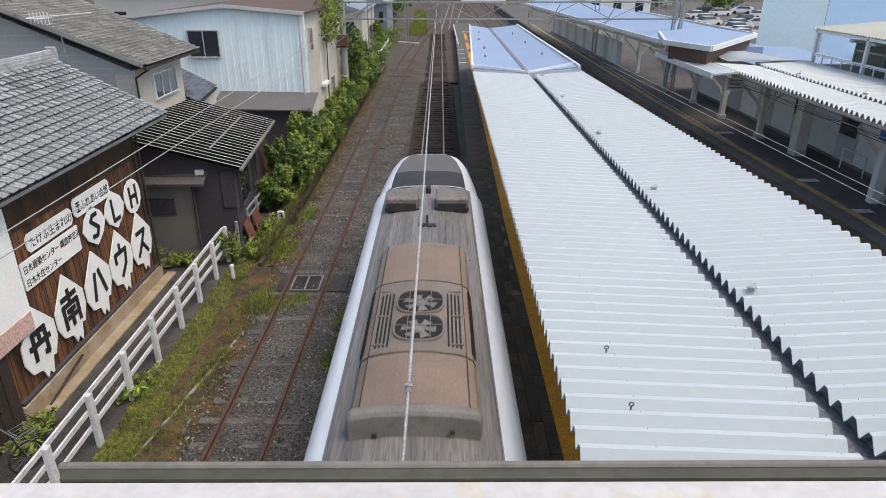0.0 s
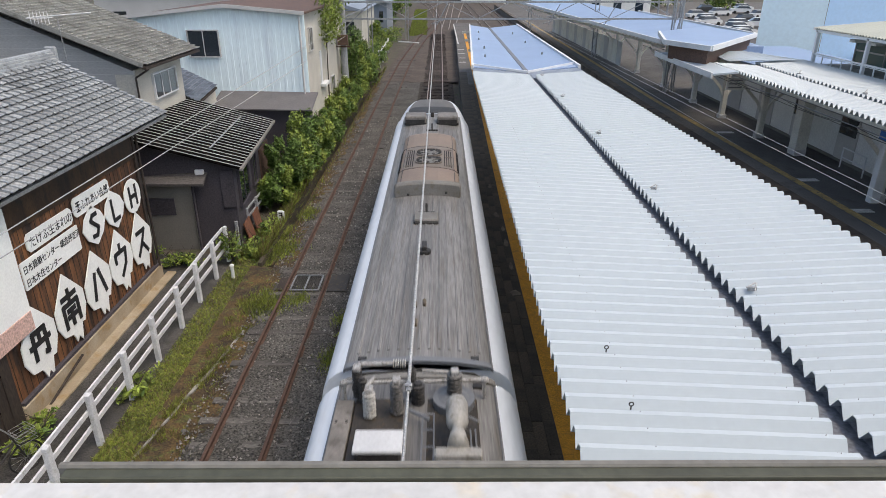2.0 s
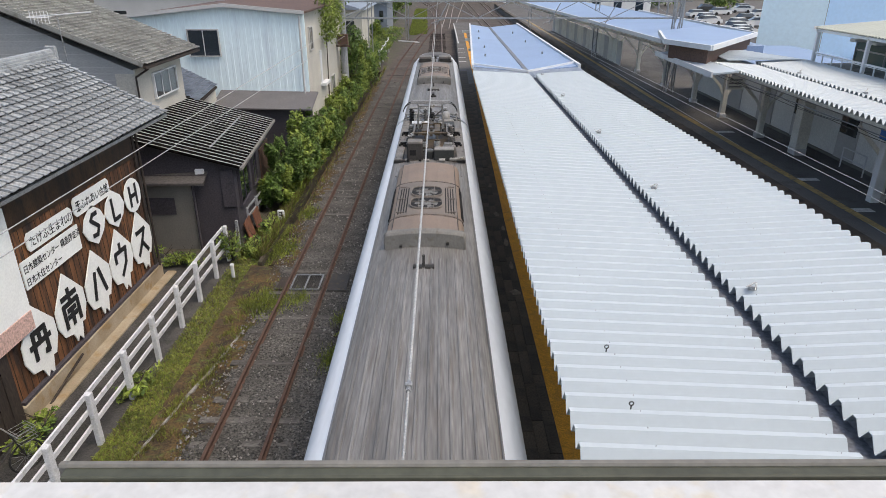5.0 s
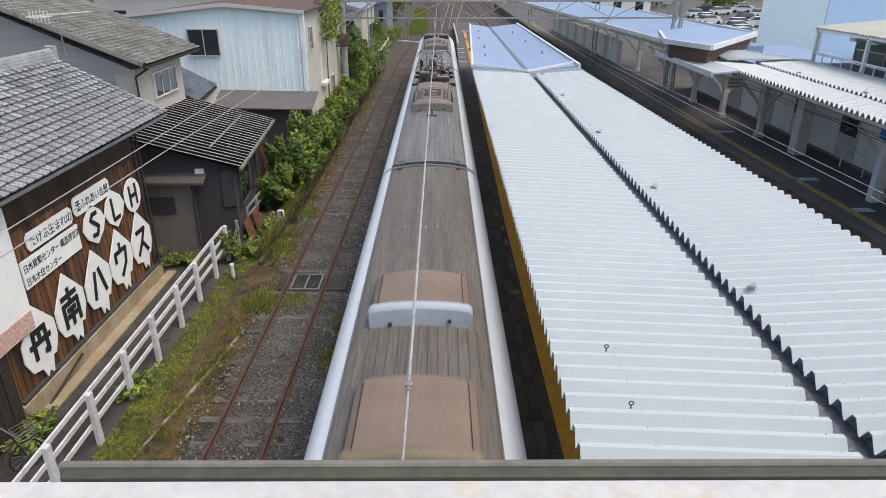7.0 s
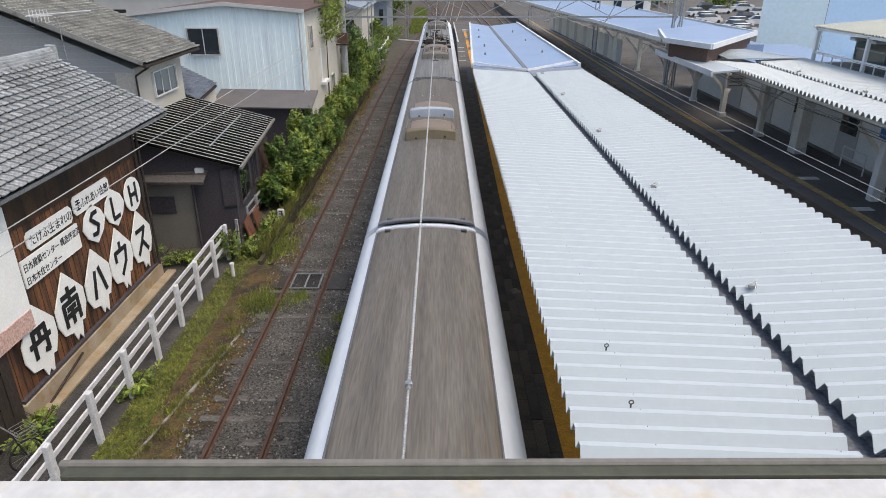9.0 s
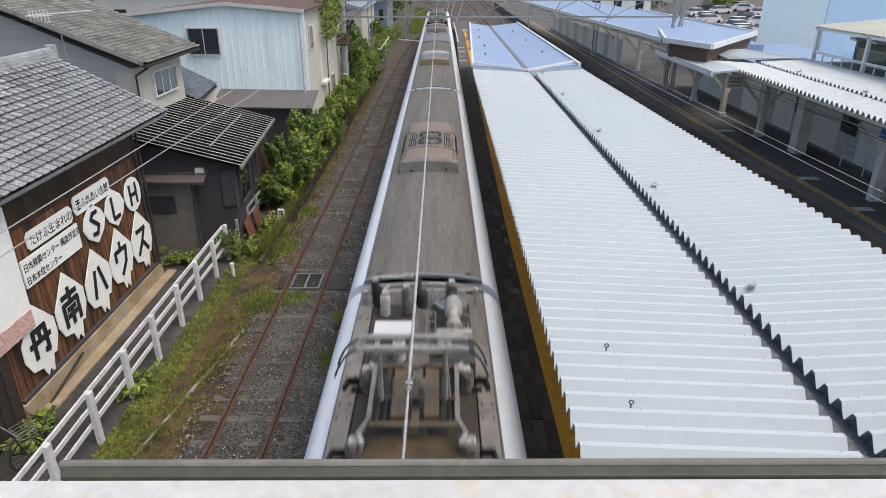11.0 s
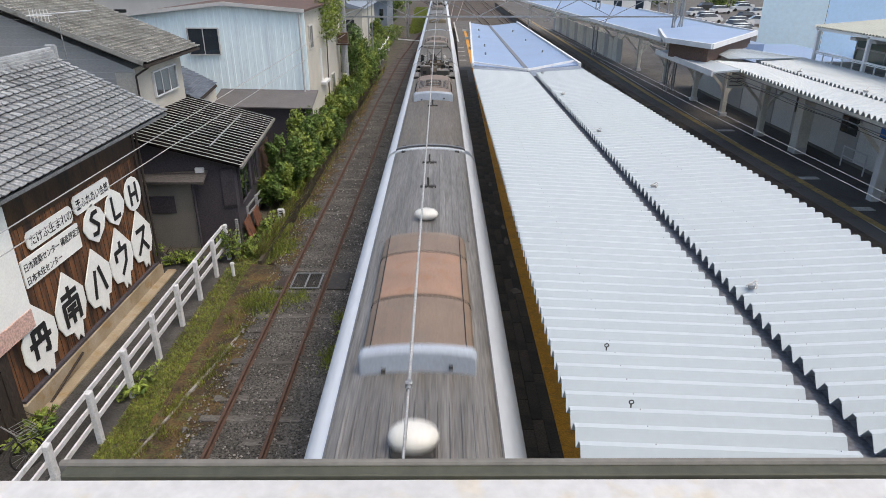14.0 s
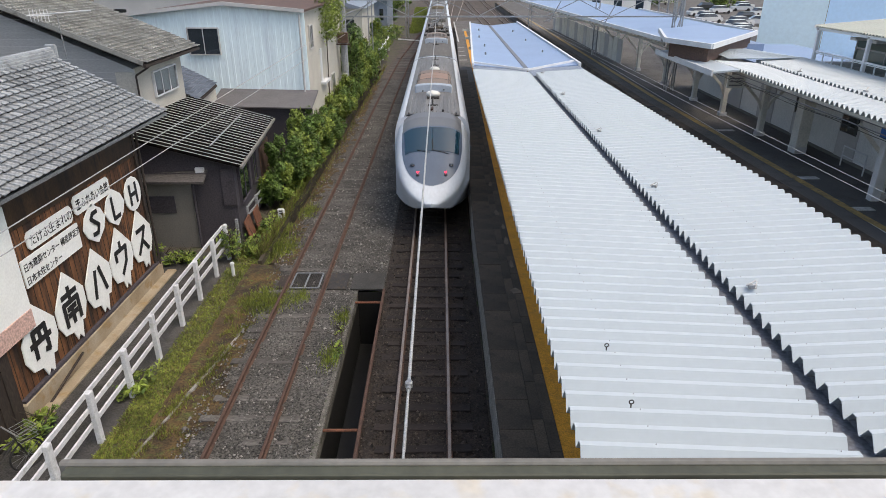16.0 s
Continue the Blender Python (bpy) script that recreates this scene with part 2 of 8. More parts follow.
    deck_taupe=material("taupe_walkway_panel", (0.225, 0.205, 0.185), (0.125, 0.115, 0.103), 2.2, 30, 0.55, bump=0.05, fine_amount=0.18, grunge=(0.095, 0.083, 0.07)),
    ochre_paint=material("greasy_ochre_steel", (0.14, 0.098, 0.05), (0.06, 0.042, 0.024), 3.5, 35, 0.45, bump=0.08, grunge=(0.05, 0.036, 0.022)),
    ochre=material("ochre_deck", (0.095, 0.064, 0.03), (0.035, 0.025, 0.015), 3.0, 35, 0.6, bump=0.1, grunge=(0.03, 0.024, 0.017)),
    dome=material("white_dome", (0.74, 0.74, 0.70), (0.62, 0.61, 0.57), 3, 30, 0.4, bump=0.03, fine_amount=0.06),
    leaf=material("leaf_green", (0.14, 0.225, 0.04), (0.045, 0.09, 0.018), 1.4, 9, 0.7, bump=0, per_piece=0.55, island=True),
    leaf_yellow=material("leaf_yellow_green", (0.25, 0.315, 0.05), (0.11, 0.165, 0.028), 1.4, 9, 0.7, bump=0, per_piece=0.45, island=True),
    moss=material("mossy_soil", (0.115, 0.07, 0.025), (0.03, 0.022, 0.015), 1.9, 22, 0.95, bump=0.7, fine_amount=0.6, grunge=(0.085, 0.10, 0.024), dist=0.03, contrast=0.36),
    grass=material("grass_blade", (0.235, 0.28, 0.042), (0.12, 0.15, 0.026), 0.9, 8, 0.7, bump=0, per_piece=0.5, island=True),
    straw=material("dry_grass", (0.20, 0.15, 0.062), (0.10, 0.076, 0.034), 0.9, 8, 0.8, bump=0, per_piece=0.45, island=True),
    bark=material("bark", (0.07, 0.055, 0.04), (0.04, 0.03, 0.024), 5, 40, 0.9, bump=0.5),
    board_white=material("white_sign_board", (0.90, 0.91, 0.88), (0.83, 0.84, 0.81), 1.5, 20, 0.5, bump=0.03, fine_amount=0.06),
    ink=material("black_sign_paint", (0.02, 0.02, 0.022), (0.013, 0.013, 0.014), 3, 30, 0.5, bump=0.0),
    pink=material("pale_pink_trim", (0.62, 0.42, 0.36), (0.52, 0.34, 0.29), 1.5, 20, 0.6, bump=0.05),
    brown_stain=material("streaked_brown_board", (0.085, 0.046, 0.022), (0.02, 0.013, 0.009), 1.6, 25, 0.45, bump=0.15, stretch=(1, 1.6, 0.4), contrast=0.4, grunge=(0.012, 0.009, 0.008)),
    rust_sheet=material("rusty_sheet", (0.22, 0.085, 0.045), (0.12, 0.05, 0.03), 3, 35, 0.85, bump=0.2),
    hall_glass=glass("teal_hall_glass", (0.09, 0.15, 0.14), 0.1),
    mortar=material("pale_mortar", (0.20, 0.155, 0.115), (0.09, 0.07, 0.052), 5, 40, 0.9, bump=0.2, fine_amount=0.3),
    hall_roof=material("cream_ribbed_roof", (0.37, 0.40, 0.36), (0.31, 0.335, 0.30), 0.6, 14, 0.5, bump=0.02, fine_amount=0.06),
    rail_lip=material("pale_grey_lip", (0.20, 0.19, 0.17), (0.13, 0.125, 0.11), 9, 70, 0.6, bump=0.05, fine_amount=0.15),
    ditch=material("damp_ditch_wall", (0.075, 0.06, 0.04), (0.022, 0.018, 0.013), 2.2, 25, 0.9, bump=0.4, fine_amount=0.5, grunge=(0.05, 0.06, 0.02)),
    kerb_dirty=material("dirty_pit_kerb", (0.16, 0.15, 0.132), (0.06, 0.055, 0.047), 2.5, 30, 0.95, bump=0.4, fine_amount=0.5, grunge=(0.05, 0.06, 0.03)),
    rail_hand=material("worn_handrail_grey", (0.075, 0.078, 0.055), (0.045, 0.047, 0.034), 9, 70, 0.6, bump=0.05, fine_amount=0.15),
    rail_hand_white=material("worn_handrail_white", (0.60, 0.60, 0.60), (0.48, 0.48, 0.48), 7, 60, 0.5, bump=0.03, fine_amount=0.08, grunge=(0.55, 0.50, 0.42)),
    blue_sign=material("blue_sign", (0.02, 0.16, 0.55), (0.015, 0.12, 0.42), 2, 20, 0.4, bump=0),
    car_white=material("white_car_paint", (0.72, 0.73, 0.74), (0.66, 0.67, 0.68), 1, 10, 0.25, bump=0, fine_amount=0.03),
    car_dark=material("dark_car_paint", (0.05, 0.055, 0.06), (0.04, 0.042, 0.046), 1, 10, 0.25, bump=0, fine_amount=0.03),
    rubber=material("rubber", (0.02, 0.02, 0.02), (0.012, 0.012, 0.012), 3, 30, 0.8, bump=0.05),
    tail_red=glow("tail_lamp_red", (0.9, 0.02, 0.06), 2.2),
)

# ================= mesh helpers =================


def faces(bm, pts, quads):
    v = [bm.verts.new(p) for p in pts]
    for q in quads:
        bm.faces.new([v[i] for i in q])
    return v


BOX = ((0, 3, 2, 1), (4, 5, 6, 7), (0, 1, 5, 4), (1, 2, 6, 5), (2, 3, 7, 6), (3, 0, 4, 7))


def box(bm, x0, x1, y0, y1, z0, z1, c=0.0):
    """A box; c chamfers its long upright and top edges."""
    if c <= 0:
        faces(bm, [(x0, y0, z0), (x1, y0, z0), (x1, y1, z0), (x0, y1, z0), (x0, y0, z1), (x1, y0, z1), (x1, y1, z1), (x0, y1, z1)], BOX)
        return
    rings = []
    for z, k in ((z0, 0), (z1 - c, 0), (z1, c)):
        a0, a1, b0, b1 = x0 + k, x1 - k, y0 + k, y1 - k
        rings.append([(a0 + c, b0, z), (a1 - c, b0, z), (a1, b0 + c, z), (a1, b1 - c, z), (a1 - c, b1, z), (a0 + c, b1, z), (a0, b1 - c, z), (a0, b0 + c, z)])
    vs = [[bm.verts.new(p) for p in r] for r in rings]
    for a, b in zip(vs, vs[1:]):
        for i in range(8):
            bm.faces.new((a[i], a[(i + 1) % 8], b[(i + 1) % 8], b[i]))
    bm.faces.new(vs[0][::-1])
    bm.faces.new(vs[-1])


def rod(bm, p, q, r, n=8, r2=None):
    p, q = Vector(p), Vector(q)
    d = (q - p).normalized()
    a = d.orthogonal().normalized()
    b = d.cross(a)
    r2 = r if r2 is None else r2
    lo, hi = [], []
    for i in range(n):
        w = 2 * math.pi * i / n
        o = a * math.cos(w) + b * math.sin(w)
        lo.append(bm.verts.new(p + o * r))
        hi.append(bm.verts.new(q + o * r2))
    for i in range(n):
        bm.faces.new((lo[i], lo[(i + 1) % n], hi[(i + 1) % n], hi[i]))
    bm.faces.new(lo[::-1])
    bm.faces.new(hi)


def bar(bm, p, q, w, h):
    """A square bar from p to q, w wide across and h high."""
    p, q = Vector(p), Vector(q)
    d = (q - p).normalized()
    s = d.cross(Vector((0, 0, 1)))
    s = s.normalized() if s.length > 1e-4 else Vector((1, 0, 0))
    u = s.cross(d)
    pts = []
    for e in (p, q):
        pts += [e - s * w / 2 - u * h / 2, e + s * w / 2 - u * h / 2, e + s * w / 2 + u * h / 2, e - s * w / 2 + u * h / 2]
    faces(bm, pts, ((0, 1, 2, 3), (7, 6, 5, 4), (0, 4, 5, 1), (1, 5, 6, 2), (2, 6, 7, 3), (3, 7, 4, 0)))


def prism(bm, outline, way):
    """A flat outline pushed along way."""
    way = Vector(way)
    a = [bm.verts.new(p) for p in outline]
    b = [bm.verts.new(Vector(p) + way) for p in outline]
    n = len(a)
    for i in range(n):
        bm.faces.new((a[i], a[(i + 1) % n], b[(i + 1) % n], b[i]))
    bm.faces.new(a[::-1])
    bm.faces.new(b)


def sweep(bm, sections, close=False, caps=True):
    """A skin through equal rings of points."""
    vs = [[bm.verts.new(p) for p in s] for s in sections]
    n = len(vs[0])
    for a, b in zip(vs, vs[1:]):
        for i in range(n if close else n - 1):
            bm.faces.new((a[i], a[(i + 1) % n], b[(i + 1) % n], b[i]))
    if caps and close:
        bm.faces.new(vs[0][::-1])
        bm.faces.new(vs[-1])


def ball(bm, c, rx, ry, rz, nu=10, nv=6):
    rings = []
    for j in range(1, nv):
        w = math.pi * j / nv
        rings.append([(c[0] + rx * math.sin(w) * math.cos(2 * math.pi * i / nu), c[1] + ry * math.sin(w) * math.sin(2 * math.pi * i / nu), c[2] + rz * math.cos(w)) for i in range(nu)])
    sweep(bm, rings, close=True)


def finish(name, bm, mat, smooth=False):
    bmesh.ops.recalc_face_normals(bm, faces=bm.faces)
    me = bpy.data.meshes.new(name)
    bm.to_mesh(me)
    bm.free()
    for m in (mat if isinstance(mat, (list, tuple)) else [mat]):
        me.materials.append(m)
    if smooth:
        for p in me.polygons:
            p.use_smooth = True
    return me


def part(name, bm, mat, parent, label="", smooth=False):
    ob = new(name, finish(name, bm, mat, smooth))
    ob.parent = parent
    return tagged(ob, label)


def piece(name, mesh, parent, m):
    """One of many alike pieces on shared mesh data."""
    ob = new(name, mesh)
    ob.parent = parent
    ob.matrix_basis = m
    return ob


def thing(name, label, category, at=(0, 0, 0), turn=0, group="", kind=""):
    ob = new(name)
    ob.empty_display_size = 0.3
    ob.matrix_basis = pose(*at, 0, 0, turn)
    return tagged(ob, label, category, group, kind)


def solid(name, bm, mat, label, category, kind="", group="", smooth=False):
    return tagged(new(name, finish(name, bm, mat, smooth)), label, category, group, kind)


rnd = random.Random(7)

# ================= ground, tracks and platforms =================
TRACK_X = -0.40
PIT = (-2.50, -1.72, 6.0, 17.2)
DITCH = (-5.86, -5.50, 19.3, 62.0)


def siding_x(y):
    return float(np.interp(y, (0, 15, 22, 32, 45, 67, 90, 112), (-4.09, -4.09, -4.06, -3.98, -3.93, -3.65, -2.65, -0.9)))


def edge_x(y):
    """The island platform's edge towards the train."""
    return 1.08 + max(0.0, y - 20) * 0.0125


def isle_right(y):
    return 7.35 - 0.030 * (y - 5)


def build_ground():
    bm = bmesh.new()
    xs, ys = [-900, -60, DITCH[0], DITCH[1], PIT[0], PIT[1], 60, 900], [-300, PIT[2], PIT[3], DITCH[2], DITCH[3], 120, 2500]
    grid = [[bm.verts.new((x, y, -0.34)) for x in xs] for y in ys]
    for j in range(len(ys) - 1):
        for i in range(len(xs) - 1):
            if (i, j) not in ((4, 1), (2, 3)):
                bm.faces.new((grid[j][i], grid[j][i + 1], grid[j + 1][i + 1], grid[j + 1][i]))
    solid("ground", bm, M["soil"], "brown bare soil with weedy patches around the railway", "ground", "structure")
    # pit walls and floor; their shade is deepened by the near-black colour
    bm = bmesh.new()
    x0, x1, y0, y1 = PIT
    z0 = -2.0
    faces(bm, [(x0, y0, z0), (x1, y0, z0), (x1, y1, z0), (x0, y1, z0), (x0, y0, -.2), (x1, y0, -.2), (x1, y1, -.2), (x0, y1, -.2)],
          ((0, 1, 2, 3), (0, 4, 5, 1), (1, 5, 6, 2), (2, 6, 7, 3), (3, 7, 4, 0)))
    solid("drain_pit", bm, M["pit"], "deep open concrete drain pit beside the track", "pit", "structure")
    bm = bmesh.new()
    x0, x1, y0, y1 = DITCH
    z0 = -.95
    faces(bm, [(x0, y0, z0), (x1, y0, z0), (x1, y1, z0), (x0, y1, z0), (x0, y0, -.3), (x1, y0, -.19), (x1, y1, -.19), (x0, y1, -.3)],
          ((0, 1, 2, 3), (0, 4, 5, 1), (1, 5, 6, 2), (2, 6, 7, 3), (3, 7, 4, 0)))
    solid("side_ditch", bm, M["ditch"], "narrow damp drainage ditch beside the siding", "ditch", "structure")
    bm = bmesh.new()
    y = y0
    while y < y1:
        step = rnd.uniform(1.6, 2.2)
        faces(bm, [(x - .02 * k, yy, z) for z, k in ((-.95, 0), (rnd.uniform(-.14, -.04), 1)) for x, yy in ((x0 - .13, y), (x0, y), (x0 + rnd.uniform(0, .015), y + step - .02), (x0 - .13, y + step - .02))], BOX)
        y += step
    solid("ditch_wall", bm, M["ditch"], "low mossy retaining wall along the ditch", "retaining wall", "structure")
    # the ballast bed, uneven, with a gap over the pit and none beyond the ditch
    bm = bmesh.new()
    step = 0.13
    nx, ny = int(7.3 / step), int(52 / step)
    rows = []
    for j in range(ny + 1):
        y = 4 + j * step
        row = []
        for i in range(nx + 1):
            x = -6.25 + i * step
            x = min(x, edge_x(y) + 0.02)
            h = -0.17 + 0.055 * noise.noise((x * 3, y * 3, 1)) + 0.035 * noise.noise((x * 9, y * 9, 4))
            if x < -2.9:
                h += .012
            h -= 0.10 * max(0, min(1, (-4.95 - x) / 0.5)) + 0.10 * max(0, min(1, (x - 0.45) / 0.5))
            if -2.9 < x < -1.5:
                h = min(h, -0.16)
            row.append(bm.verts.new((x, y, h)))
        rows.append(row)
    for j in range(ny):
        for i in range(nx):
            x, y = -6.25 + (i + .5) * step, 4 + (j + .5) * step
            if PIT[0] < x < PIT[1] and y < PIT[3] or x < DITCH[1] - .05 and y > DITCH[2]:
                continue
            f = bm.faces.new((rows[j][i], rows[j][i + 1], rows[j + 1][i + 1], rows[j + 1][i]))
            f.material_index = 1 if x > -1.75 else (2 if x < -5.0 + .5 * noise.noise((x * 2, y * 1.1, 7)) else 0)
            f.smooth = True
    solid("ballast_bed", bm, [M["ballast"], M["rusty_ballast"], M["moss"]], "grey-brown crushed stone ballast around both tracks", "ballast", "structure")
    bm = bmesh.new()
    ys = [55.9, 70, 85, 100, 120, 160, 260]
    vs = [[bm.verts.new((siding_x(y) - 1.3 - (4 if y > 110 else 0), y, -.17)), bm.verts.new((edge_x(y) + (.02 if y < 107 else 14), y, -.17))] for y in ys]
    for a, b in zip(vs, vs[1:]):
        f = bm.faces.new((a[0], a[1], b[1], b[0]))
    solid("ballast_far", bm, M["far_ballast"], "rust-brown ballast of the tracks beyond the platform", "ballast", "structure")
    bm = bmesh.new()
    box(bm, 6.2, 12.25, 8, 260, -.5, -.16)
    solid("ballast_east", bm, M["far_ballast"], "rust-brown ballast between the two platforms", "ballast", "structure")
    # loose stones
    bm = bmesh.new()
    tri = []
    for k in range(15000):
        y = 8 + 34 * rnd.random() ** 1.6
        x = rnd.uniform(-5.4, min(1.0, edge_x(y) - .05))
        if PIT[0] - .05 < x < PIT[1] + .05 and y < PIT[3] + .1:
            continue
        if -5.0 < x < -3.2 and rnd.random() < 0.35:
            continue
        r = rnd.uniform(0.015, 0.04) * (1.7 if rnd.random() < .03 else 1)
        z = -0.155 - 0.10 * max(0, min(1, (x - 0.45) / 0.5))
        p = [(x + r * rnd.uniform(.6, 1.3), y, z), (x, y + r * rnd.uniform(.6, 1.3), z), (x - r * rnd.uniform(.6, 1.3), y, z), (x, y - r * rnd.uniform(.6, 1.3), z),
             (x + rnd.uniform(-.4, .4) * r, y + rnd.uniform(-.4, .4) * r, z + r * rnd.uniform(.8, 1.6))]
        n0 = len(bm.faces)
        faces(bm, p, ((0, 1, 4), (1, 2, 4), (2, 3, 4), (3, 0, 4)))
        if x > -1.75:
            tri.append(n0)
    bm.faces.ensure_lookup_table()
    for n0 in tri:
        for k in range(4):
            bm.faces[n0 + k].material_index = 1
    solid("loose_stones", bm, [M["stone"], M["stone_dark"]], "loose grey ballast stones lying between the rails", "stones", "stuff")
    bm = bmesh.new()
    faces(bm, [(-11, 5, -.33), (-6.9, 5, -.33), (-6.9, 20.5, -.33), (-11, 20.5, -.33)], ((0, 1, 2, 3),))
    solid("side_path", bm, M["path"], "grey gravel path between the fence and the house", "path", "structure")


def rail_profile(x, head=0.033):
    return [(x - .062, -.153), (x + .062, -.153), (x + .062, -.138), (x + .012, -.12), (x + .010, -.045), (x + head, -.035), (x + head, -.004), (x + head - .008, 0),
            (x - head + .008, 0), (x - head, -.004), (x - head, -.035), (x - .010, -.045), (x - .012, -.12), (x - .062, -.138)]


def add_rail(parent, line, off, bright):
    """One rail along line(y), off to its side."""
    bm = bmesh.new()
    ys = [2, 10, 16, 22, 28, 34, 40, 46, 52, 60, 68, 76, 84, 92, 100, 110, 130, 170, 240]
    secs = [[(p, y, z) for p, z in rail_profile(line(y) + off)] for y in ys]
    sweep(bm, secs, close=True)
    bm.faces.ensure_lookup_table()
    bm.normal_update()
    for f in bm.faces:
        if all(v.co.z > -.02 for v in f.verts):
            f.material_index = 1
    part("rail", bm, [M["rail_rust"], M["rail_top"] if bright else M["rail_rust"]], parent)


def add_sleepers(parent, line, mat, ys, z, half=1.05):
    bm = bmesh.new()
    box(bm, -half, half, -.105, .105, -.13, 0, .012)
    me = finish("sleeper", bm, mat)
    for y in ys:
        piece("sleeper", me, parent, pose(line(y) + rnd.uniform(-.04, .04), y, z + rnd.uniform(-.012, .012) - (rnd.random() ** 2 * .05 if mat is M["sleeper"] else 0), 0, 0, rnd.uniform(-1.5, 1.5)) @ Matrix.Diagonal((rnd.uniform(.93, 1.04), rnd.uniform(.9, 1.1), 1, 1)))


def build_tracks():
    t = thing("main_track", "railway track with polished rails on dark sleepers", "railway track", kind="structure")
    line = lambda y: TRACK_X + (0 if y < 110 else -(y - 110) ** 2 * .0006)
    add_rail(t, line, -.566, True)
    add_rail(t, line, .566, True)
    add_sleepers(t, line, M["sleeper_dark"], [7 + i * .66 for i in range(140)], -.135)
    s = thing("siding_track", "disused siding track with red-rusted rails and weathered sleepers", "railway track", kind="structure")
    add_rail(s, siding_x, -.566, False)
    add_rail(s, siding_x, .566, False)
    add_sleepers(s, siding_x, M["sleeper"], [8.3 + i * .74 for i in range(105)], -.145)
    e = thing("east_track", "railway track with bright rails between the platforms", "railway track", kind="structure")
    for lx in (8.45, 10.75):
        line = lambda y, lx=lx: lx + (y - 20) * (-.012 if lx < 9 else .002)
        add_rail(e, line, -.566, True)
        add_rail(e, line, .566, True)
        add_sleepers(e, line, M["sleeper_dark"], [24 + i * .8 for i in range(90)], -.135)
    f = thing("far_turnout", "far turnout rails fanning out past the platform end", "railway track", kind="structure")
    for k, (a, b) in enumerate(((.0, .03), (1.13, .03), (1.6, .05))):
        line = lambda y, a=a, b=b: TRACK_X + a + max(0, y - 88) * b
        bm = bmesh.new()
        sweep(bm, [[(p, y, z) for p, z in rail_profile(line(y))] for y in (106, 125, 150, 190)], close=True)
        part("rail", bm, M["rail_top"], f)


def build_pit_fittings():
    g = thing("pit_guard", "red-rusted steel guard channel along the drain pit", "guard rail")
    bm = bmesh.new()
    bar(bm, (-1.70, 6, -.14), (-1.70, 17.2, -.14), .07, .12)
    part("channel", bm, M["rail_rust"], g)
    for y in (10.93, 16.55):
        bm = bmesh.new()
        rod(bm, (-2.52, y, -.2), (-1.70, y, -.2), .035, 8)
        part("strut", bm, M["rust_sheet"], g)
    bm = bmesh.new()
    faces(bm, [(-2.62, 6, -.155), (-2.49, 6, -.155), (-2.49, 17.2, -.155), (-2.58, 17.2, -.155), (-2.62, 6, -.5), (-2.49, 6, -.5), (-2.49, 17.2, -.5), (-2.58, 17.2, -.5)], BOX)
    solid("pit_kerb", bm, M["kerb_dirty"], "worn concrete kerb along the drain pit", "kerb", "structure")
    for x0, x1, mat, lab in ((-2.72, -1.72, M["pole_dark"], "grey steel cover plate lying over the drain"), (-3.42, -2.84, M["well"], "dark rusty cover plate beside the siding rail")):
        bm = bmesh.new()
        box(bm, x0, x1, 17.25, 18.35, -.15, -.11, .008)
        solid("cover_plate", bm, mat, lab, "cover plate")
    gr = thing("drain_grating", "grey metal drain grating between the siding rails", "grating")
    bm = bmesh.new()
    for a, b in (((-4.52, 17.3), (-3.68, 17.3)), ((-4.52, 18.3), (-3.68, 18.3)), ((-4.52, 17.3), (-4.52, 18.3)), ((-3.68, 17.3), (-3.68, 18.3)), ((-4.1, 17.3), (-4.1, 18.3))):
        bar(bm, (*a, -.1), (*b, -.1), .045, .03)
    part("frame", bm, M["steel"], gr)
    bm = bmesh.new()
    for i in range(16):
        x = -4.5 + i * .054
        bar(bm, (x, 17.3, -.11), (x, 18.3, -.11), .012, .025)
    part("grille", bm, M["dark_metal"], gr)
    for x in (-4.85, -3.2):
        bm = bmesh.new()
        box(bm, x - .13, x + .13, 17.35, 18.2, -.16, -.12, .01)
        solid("timber_block", bm, M["dark_timber"], "dark wet timber block beside the rail", "timber")


